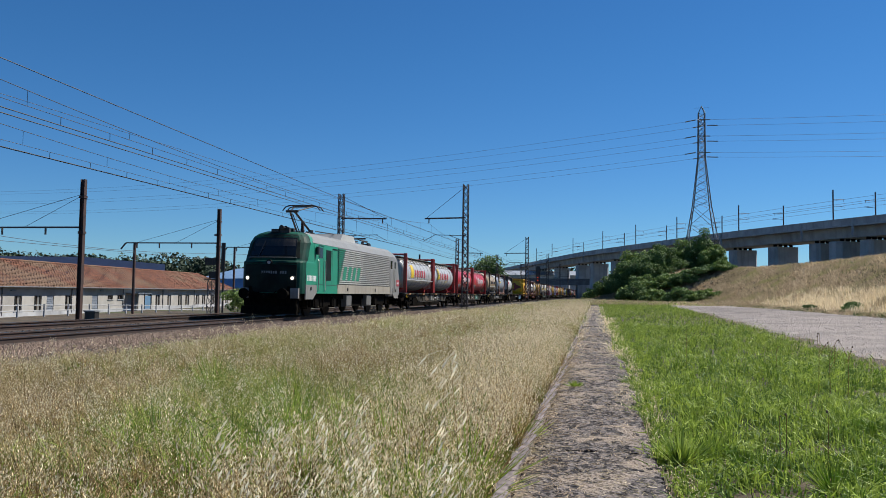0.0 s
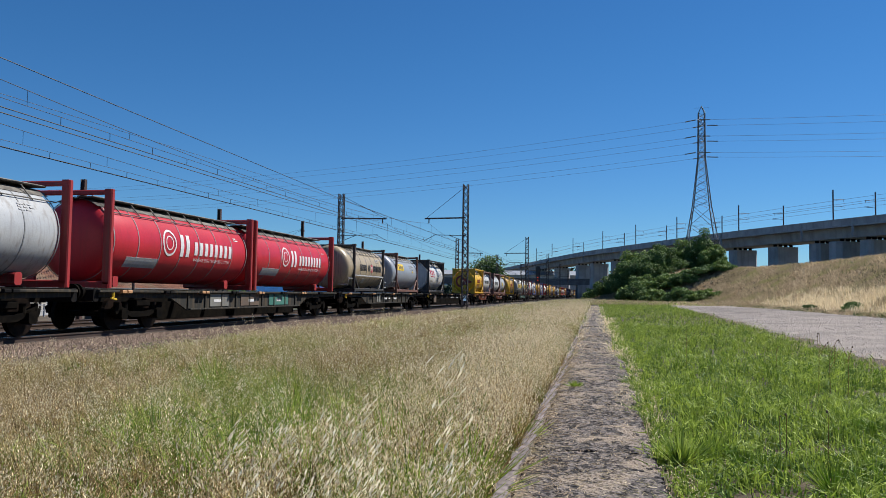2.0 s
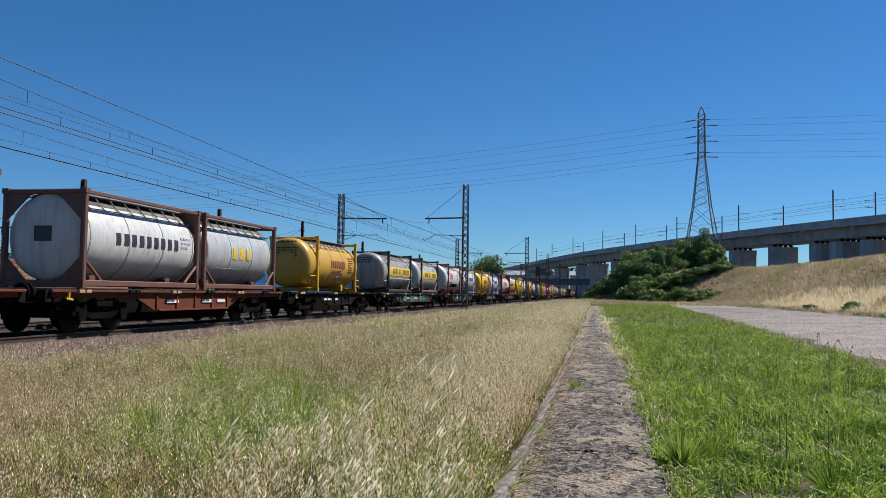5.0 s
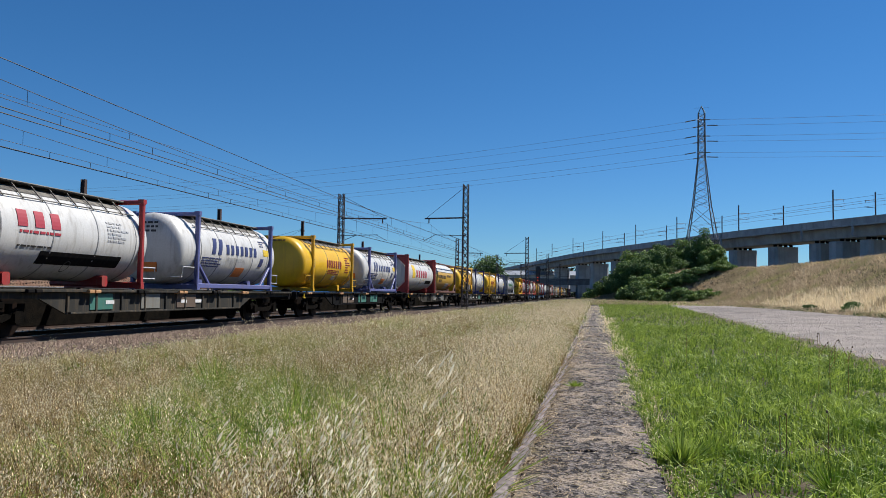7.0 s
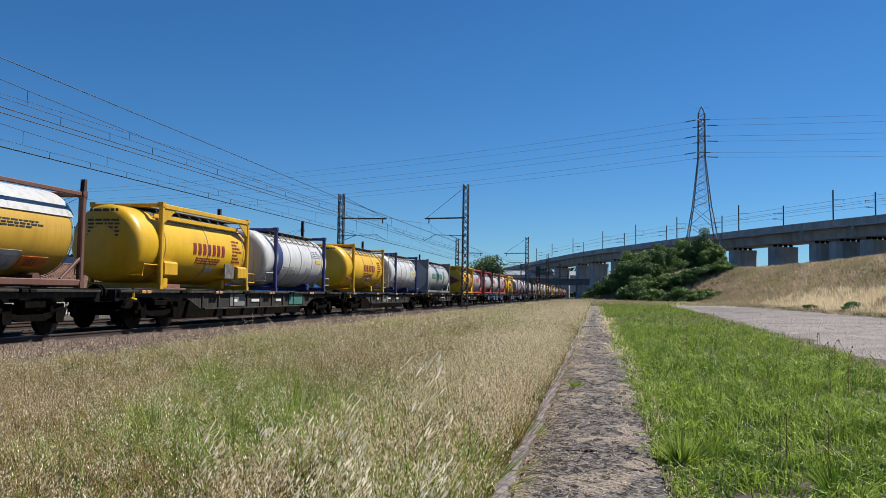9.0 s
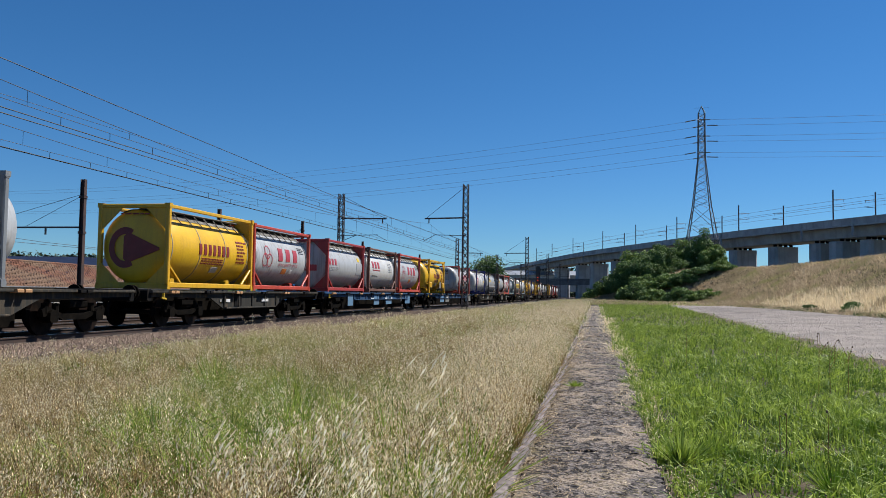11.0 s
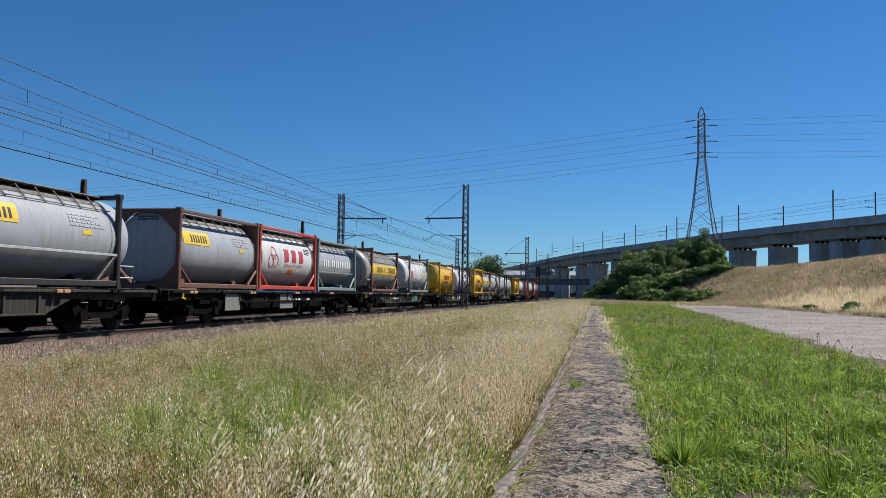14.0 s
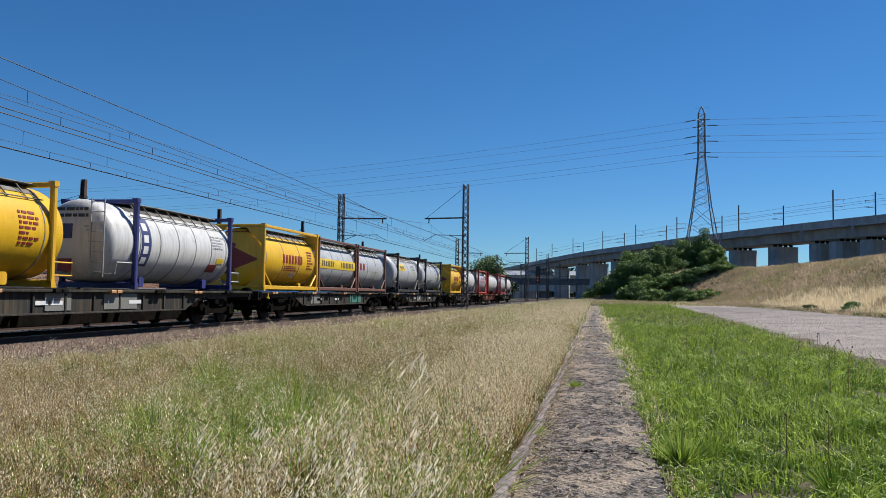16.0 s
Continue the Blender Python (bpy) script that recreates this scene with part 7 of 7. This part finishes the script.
oat_field("middle", 52000, 10, 24, 6, 0.0058, 0.22, 0.52, 0.029, 0.0108, 0.9, each=24)
oat_field("rusty", 9000, 14, 34, 6, 0.0075, 0.18, 0.42, 0.036, 0.013, 0.9, heads=rust_straw, bare=0.66, each=24)
oat_field("far", 40000, 24, 60, 5, 0.012, 0.22, 0.50, 0.062, 0.026)
oat_field("farthest", 26000, 60, 170, 3, 0.03, 0.25, 0.52, 0.11, 0.05)


oat_field("kerbside", 13000, 2.8, 16, 13, 0.0042, 0.32, 0.62, 0.022, 0.0072, 0.9, -1.7, pale_straw, 0.05)
oat_field("kerbside", 8000, 16, 70, 8, 0.009, 0.35, 0.62, 0.055, 0.02, 0.9, -2.6, pale_straw, 0.05)
oat_field("ballast edge", 260, 11, 45, 26, 0.006, 0.75, 1.25, 0.034, 0.013, 0.9, -10.5, pale_straw, 0.5, -9.4, 3)
oat_field("tall", 160, 2.4, 9, 22, 0.002, 0.48, 0.66, 0.026, 0.009, 0.8, -3.2, pale_straw, each=4)


def blades(name, n, y0, y1, x0, x1, hmin, hmax, w, mat, label, power=1.0, dens=0.4, f=1.6, mask=None, droop=0.34, each=1):
    x, y = plan(n, y0, y1, x0, x1, power)
    off = np.zeros((len(x), 2))
    if each > 1:
        x, y, off, pick = tufts(x, y, each, 0.020 + 0.0022 * y0)
    ok = clumpy(x, y, f, dens)
    if mask is not None:
        ok &= mask(x, y)
    x, y, off = x[ok], y[ok], off[ok]
    n = len(x)
    h = rng.uniform(hmin, hmax, n) * tufted(x, y, 0.14 + 0.008 * y0, 0.4, 1.25, 5.0) * (0.8 + 0.3 * np.sin(x * 1.3 + 1) * np.sin(y * 0.9))
    lean = rng.normal(0, droop, (n, 2)) + off * 0.20 + np.array((-0.04, -0.05))
    base = np.stack([x, y, ground_z(x, y)], -1)
    mid = base + np.stack([lean[:, 0] * h * 0.35, lean[:, 1] * h * 0.35, h * 0.68], -1)
    tip = base + np.stack([lean[:, 0] * h * 1.1, lean[:, 1] * h * 1.1, h * rng.uniform(0.6, 1.05, n)], -1)
    tagged(new(name, tris_mesh(name, np.concatenate([quads(base, mid, w), quads(mid, tip, w * 0.75)]), mat)), label, "grass", kind="stuff")


def right_of_edge(x, y):
    return (x > np.interp(y, (0, 10, 20, 40, 120), (0.28, 0.31, 0.24, 0.05, -0.4)) + 0.07 * np.sin(y * 3) + 0.05 * np.sin(y * 7.3) + 0.05 * np.abs(rng.normal(0, 1, len(x)))) & (x < np.interp(y, (-30, 15, 27, 57, 92, 120, 140), (1.6, 4.25, 4.95, 6.5, 7.5, 6.9, 6.0)) + 0.25 * np.sin(y * 2.2) + 0.3 * rng.normal(0, 0.5, len(x)))


def lawn_cover(x, y):
    """The lawn without its trodden bare spots."""
    bare = np.zeros(len(x), bool)
    for cx, cy, r in ((1.25, 5.0, 0.16), (2.3, 5.3, 0.22), (1.75, 4.7, 0.14), (3.0, 7.4, 0.3), (0.55, 7.6, 0.16), (2.0, 8.6, 0.2), (1.6, 6.3, 0.17), (2.9, 6.0, 0.25), (0.85, 4.6, 0.2), (1.9, 11.5, 0.3), (3.1, 10.2, 0.25), (1.0, 9.0, 0.13)):
        bare |= (x - cx) ** 2 + ((y - cy) * 0.7) ** 2 < (r * (0.7 + 0.5 * rng.random(len(x)))) ** 2
    return right_of_edge(x, y) & ~bare


def green_spots(x, y):
    return np.sin(x * 0.9 + 1.7 * np.sin(y * 0.31)) * np.sin(y * 0.45 + 1.1) > -0.25


blades("lawn_grass", 36000, 2.6, 11, 0.2, 5.5, 0.06, 0.26, 0.0115, blade, "lush green uncut grass", 0.85, 0.5, 4.3, lawn_cover, 0.28, 11)
blades("lawn_herbs", 30000, 2.6, 14, 0.2, 5.5, 0.02, 0.09, 0.012, herb, "low dark green herbs under the grass", 0.85, 0.5, 3.1, lawn_cover, 0.9, 8)
blades("lawn_grass", 46000, 11, 30, 0.1, 7, 0.08, 0.27, 0.017, blade, "lush green uncut grass", 1.0, 0.5, 2.9, right_of_edge, 0.36, 10)
blades("lawn_grass", 40000, 30, 140, -0.4, 8, 0.10, 0.26, 0.035, blade, "lush green uncut grass", 1.0, 0.5, 1.1, right_of_edge)
blades("lawn_straw", 1500, 2.6, 24, 0.2, 6, 0.05, 0.22, 0.004, stalk, "dry stalks in the green grass", 0.9, 0.2, 1.3, right_of_edge, 0.7)
blades("edge_straw", 15000, 2.6, 40, 0.16, 0.56, 0.03, 0.15, 0.006, pale_straw, "dry trodden grass beside the slabs", 0.9, 0.5, 2.3, None, 0.9)
blades("green_tufts", 60000, 2.6, 40, -9.6, -0.6, 0.14, 0.42, 0.006, blade, "green tufts among the dry grass", 0.8, 0.3, 1.2, green_spots, 0.25, 10)
blades("near_greens", 12000, 2.8, 8.5, -4.2, -0.62, 0.20, 0.46, 0.0065, blade, "bright green grass among the near oats", 0.8, 0.2, 2.3, None, 0.22, 16)
blades("far_edge_grass", 9000, 14, 75, -1.9, 0.9, 0.10, 0.26, 0.016, pale_straw, "bleached grass creeping over the far slabs", 1.1, 0.5, 1.7, lambda x, y: np.minimum(np.abs(x - np.interp(y, (0, 10, 20, 40, 120), (-0.45, -0.46, -0.50, -0.70, -1.2))), np.abs(x - np.interp(y, (0, 10, 20, 40, 120), (0.31, 0.30, 0.24, 0.02, -0.5)))) < 0.10 + 0.004 * y, 0.5, 5)
blades("shrub_foot_grass", 26000, 95, 158, -2.5, 14, 0.2, 0.6, 0.06, bank_straw, "dry and green grass before the shrubs", 1.0, 0.6, 0.4, None, 0.3, 6)
blades("shrub_foot_green", 14000, 95, 158, -2.5, 12, 0.2, 0.5, 0.06, blade, "green grass before the shrubs", 1.0, 0.4, 0.3, None, 0.3, 6)
blades("road_edge_straw", 9000, 12, 60, 3.6, 7.2, 0.03, 0.16, 0.009, bank_straw, "dry trodden grass along the road edge", 0.9, 0.3, 1.9, lambda x, y: np.abs(x - np.interp(y, (15, 27, 57), (4.4, 5.1, 6.6))) < 0.55, 0.8)
blades("verge_grass", 5000, 12, 80, -10.3, -9.0, 0.08, 0.24, 0.012, stalk, "thin dry grass at the ballast foot", 0.8, 0.3, 1.0)

# straw litter trodden onto the slabs
n = 12000
ly = 2.6 + 22 * rng.random(n) ** 1.3
lx = np.array([edge_left(v) for v in ly]) + 0.09 + 0.75 * rng.random(n) ** 2.2
la = rng.random(n) * 6.283
ll = rng.uniform(0.02, 0.09, n)
lb = np.stack([lx, ly, np.full(n, 0.132) + rng.uniform(0, 0.008, n)], -1)
lt = lb + np.stack([ll * np.cos(la), ll * np.sin(la), rng.uniform(-0.002, 0.012, n)], -1)
tagged(new("straw_litter", tris_mesh("straw_litter", quads(lb, lt, 0.004), bank_straw)), "dry straw litter lying on the slabs", "litter", kind="stuff")

# crumbs of soil and dead moss lying along the kerb
n = 600
cy_ = 2.7 + 9 * rng.random(n) ** 1.2
cx_ = np.array([edge_left(v) for v in cy_]) + 0.10 + 0.22 * rng.random(n) ** 1.8
keep = tufted(cx_ * 0.3, cy_, 0.4, 0, 1, 4.0) > 0.45
cx_, cy_ = cx_[keep], cy_[keep]
stones("soil_crumbs", cx_, cy_, np.full(len(cx_), 0.134), rng.uniform(0.004, 0.012, len(cx_)), "dark crumbs of soil and moss along the kerb", "panel_brown")

# bank: dry tufts
n = 150000
by = 30 + 170 * rng.random(n) ** 0.8
bx = bank_foot(by) + rng.uniform(-0.6, 19, n)
bz = ground_z(bx, by)
base = np.stack([bx, by, bz], -1)
h = rng.uniform(0.15, 0.55, n) * tufted(bx, by, 0.9, 0.4, 1.3) * np.interp(bx - bank_foot(by), (0, 4, 9), (0.7, 1.2, 0.8))
tip = base + np.stack([rng.normal(-0.05, 0.22, n), rng.normal(0, 0.22, n), h], -1)
tagged(new("bank_grass", tris_mesh("bank_grass", quads(base, tip, 0.03 + 0.0004 * by), bank_straw)), "dry tan grass covering the bank", "grass", kind="stuff")


def bank_strip(name, n, y0, y1, d0, d1, hmin, hmax, w, mat, label, keep=0.4):
    """Grass in a strip along the bank, d0 to d1 metres in from its foot."""
    y = y0 + (y1 - y0) * rng.random(n)
    d = d0 + (d1 - d0) * rng.beta(2, 2, n)
    x = bank_foot(y) + d
    ok = tufted(x, y, 1.1, 0, 1, 8.0) > keep
    x, y = x[ok], y[ok]
    h = rng.uniform(hmin, hmax, len(x)) * tufted(x, y, 0.5, 0.6, 1.2, 2.0)
    b0 = np.stack([x, y, ground_z(x, y)], -1)
    b1 = b0 + np.stack([rng.normal(-0.05, 0.15, len(x)), rng.normal(0, 0.15, len(x)), h], -1)
    tagged(new(name, tris_mesh(name, quads(b0, b1, w), mat)), label, "grass", kind="stuff")


bank_strip("bleached_grass", 34000, 34, 95, 0.3, 6.5, 0.3, 0.75, 0.04, pale_straw, "bleached straw-coloured grass low on the bank", 0.45)
bank_strip("foot_weeds", 11000, 34, 135, -0.9, 0.9, 0.08, 0.32, 0.045, weed_green, "low green weeds along the foot of the bank", 0.58)
bank_strip("bank_weeds", 5000, 34, 120, 1.0, 16.0, 0.25, 0.65, 0.06, weed_green, "scattered olive weeds on the dry bank", 0.86)


# ---- single plants close by ----
def oat_stem(x, y, h, seed, bend):
    """A tall wild oat with drooping husks, rooted at its origin."""
    t = thing("wild_oat", "tall pale wild oat stem with drooping husks", "grass stem", "wild oats close by", at=pose(x, y, float(ground_z(x, y))))
    g_ = random.Random(seed)
    pts = [Vector((bend * (q / 10) ** 2.2, 0.02 * (q / 10) ** 2, h * (q / 10) * (1 - 0.05 * (q / 10) ** 3))) for q in range(11)]
    part("stem", Shape().path(pts, 0.0006, 5), stalk, t)
    s = Shape()
    for k in range(36):
        q = 0.68 + 0.32 * k / 36
        i = min(9, int(q * 10))
        p = pts[i].lerp(pts[i + 1], q * 10 - i)
        a = g_.uniform(0, 6.28)
        out = Vector((math.cos(a) * 0.044 - 0.012, math.sin(a) * 0.044, -0.012 - g_.random() * 0.018))
        e = p + out * g_.uniform(0.4, 1.0)
        s.tube(p, e, 0.0004, 3)
        tipv = e + Vector((-0.014 + g_.uniform(-0.008, 0.008), g_.uniform(-0.008, 0.008), -0.025))
        m_ = e.lerp(tipv, 0.4)
        for cross in (Vector((1, 0.2, 0.4)), Vector((0.2, 1, 0.1))):
            cross = cross.normalized() * 0.0036
            s.add([e, m_ + cross, tipv, m_ - cross], [(0, 1, 2, 3)])
    part("panicle", s, husk_mat, t)
    return t


OATS = [(oat_stem(*q), q, w) for q, w in (((-0.255, 1.62, 1.06, 1, -0.06), 1.0), ((-0.47, 1.78, 0.93, 2, -0.07), 0.8), ((-0.70, 1.70, 0.88, 3, -0.12), 1.1), ((-0.62, 1.95, 0.86, 4, -0.09), 0.9), ((-0.56, 2.05, 0.74, 5, -0.05), 0.7), ((-0.36, 2.1, 0.72, 6, -0.06), 0.8), ((-0.75, 2.1, 0.82, 7, -0.12), 0.9))]


def weed(x, y, h, seed, heads, mat):
    t = thing("weed", "thin dark dry weed stem with seed heads", "weed", "weeds in the grass", at=pose(x, y, float(ground_z(x, y))))
    g_ = random.Random(seed)
    tops = [Vector((0, 0, h))]
    s = Shape().tube((0, 0, -0.02), (g_.uniform(-0.02, 0.02), 0, h), 0.004, 6, 0.002)
    for k in range(heads):
        z0 = h * g_.uniform(0.5, 0.85)
        e = Vector((g_.uniform(-0.12, 0.12), g_.uniform(-0.1, 0.1), z0 + g_.uniform(0.08, 0.2)))
        s.tube((0, 0, z0), e, 0.0025, 5, 0.0015)
        tops.append(e)
    part("stem", s, mat, t)
    for e in tops:
        part("seed_head", Shape().add(*ball(e, g_.uniform(0.005, 0.009))), MAT["panel_brown"], t)


for k, (x, y, h) in enumerate(((2.35, 9.6, 0.72), (2.55, 9.9, 0.62), (2.62, 9.5, 0.58), (1.35, 13.5, 0.62), (2.6, 13.0, 0.5), (1.15, 5.5, 0.36), (1.42, 5.6, 0.38), (1.2, 5.9, 0.30), (2.3, 7.0, 0.42), (3.2, 12.2, 0.45))):
    weed(x, y, h, k, 3 if k < 5 else 0, stalk)
for k, (x, y, h) in enumerate(((-0.66, 13.0, 0.45), (-0.55, 12.8, 0.34))):
    weed(x, y, h, 30 + k, 5, blade)

clump = []
for cx, cy, m_, hh in ((0.52, 5.6, 260, 0.26), (0.75, 5.9, 160, 0.2), (-0.28, 9.3, 120, 0.07), (1.3, 5.0, 150, 0.2), (2.2, 6.4, 260, 0.25), (-0.62, 6.0, 160, 0.3), (-0.9, 5.4, 160, 0.32), (-2.2, 5.6, 160, 0.34), (-1.3, 4.2, 110, 0.46), (-0.75, 3.9, 130, 0.42), (-1.6, 5.0, 120, 0.46), (-1.1, 5.8, 110, 0.46), (-0.7, 4.7, 130, 0.44), (-2.0, 4.3, 110, 0.44), (-0.63, 3.4, 110, 0.36), (-1.0, 3.5, 110, 0.42), (-2.6, 6.8, 130, 0.5), (-3.3, 8.2, 150, 0.5), (-1.9, 7.6, 130, 0.48), (-0.85, 3.7, 240, 0.46), (-0.72, 4.4, 240, 0.44), (-1.2, 4.8, 240, 0.50), (-1.55, 4.2, 220, 0.48), (-2.1, 5.4, 240, 0.52), (-0.95, 5.6, 200, 0.48), (-3.0, 5.2, 220, 0.48), (-4.3, 8.6, 300, 0.55)):
    a = rng.random(m_) * 6.283
    rr = rng.random(m_) ** 0.5 * rng.uniform(0.5, 1.3, m_)
    b0 = np.stack([cx + 0.06 * rr * np.cos(a), cy + 0.06 * rr * np.sin(a), ground_z(cx + 0 * a, cy + 0 * a) + (0.07 if -0.5 < cx < 0.3 else 0)], -1)
    b1 = b0 + np.stack([0.8 * hh * rr * np.cos(a), 0.8 * hh * rr * np.sin(a), hh * (1.05 - 0.5 * rr) * rng.uniform(0.5, 1.1, m_)], -1)
    clump.append(quads(b0, b1, 0.008))
tagged(new("grass_tufts", tris_mesh("grass_tufts", np.concatenate(clump), blade)), "bright green bushy grass tufts", "grass", kind="stuff")


# ---- an insect that darts past close to the lens ----
insect = thing("flying_insect", "small orange-brown insect in flight", "insect", at=pose(*DART[0]))


def lump(rx, ry, rz, cx=0.0):
    vs, fs = ball((0, 0, 0), 1.0)
    return Shape().add([(cx + x * rx, y * ry, z / 1.3 * rz) for x, y, z in vs], fs)


part("body", lump(0.0062, 0.0022, 0.0022), plain("insect_orange", (0.55, 0.20, 0.04)), insect)
part("head", lump(0.0020, 0.0018, 0.0018, 0.0072), MAT["black"], insect)
for d in (-1, 1):
    part("wing", Shape().add([(0.002, 0.0, 0.0016), (d * 0.012 + 0.002, -0.002, 0.0022), (d * 0.0135 + 0.001, 0.0, 0.0010), (d * 0.011, 0.002, 0.0002), (-0.002, 0.001, 0.0008)], [(0, 1, 2, 3, 4)]), MAT["bluegrey"], insect, "smoky grey wing")


# ---- what moves ----
def motions():
    for ob, x, y0, z in MOVERS:
        walk(ob, [(t, pose(x, y0 - SPEED * t, z)) for t in (0, 0.1, 4, 8, 12, 15.9, 16)])
    (x0, y0, z0), (x1, y1, z1), (x2, y2, z2) = DART
    walk(insect, [(0, pose(x0 + 3, y0 - 1.5, z0)), (2.9, pose(x0, y0, z0)), (3.0, pose(x1, y1, z1, 0, -8, 11)), (3.1, pose(x2, y2, z2)), (16, pose(x2 + 4, y2 - 2, z2 + 1))])
    sway = ((0, 0.0), (0.8, 1.2), (1.5, 2.0), (2.5, 0.4), (3.5, -0.8), (5.0, 0.6), (6.3, -0.2), (7, 0.2), (8, -1.0), (9, -2.0), (10.2, -0.6), (11.3, -0.8), (12.5, -1.4), (13.5, -0.9), (14.5, -1.5), (15.3, -2.2), (16, -3.4))
    for ob, (x, y, h, seed, bend), gain in OATS:
        z = float(ground_z(x, y))
        walk(ob, [(t, pose(x, y, z, 0.5 * math.sin(t * 1.7 + seed), gain * a + 0.5 * math.sin(t * 2.1 + seed * 1.3), 0)) for t, a in sway])


motions()
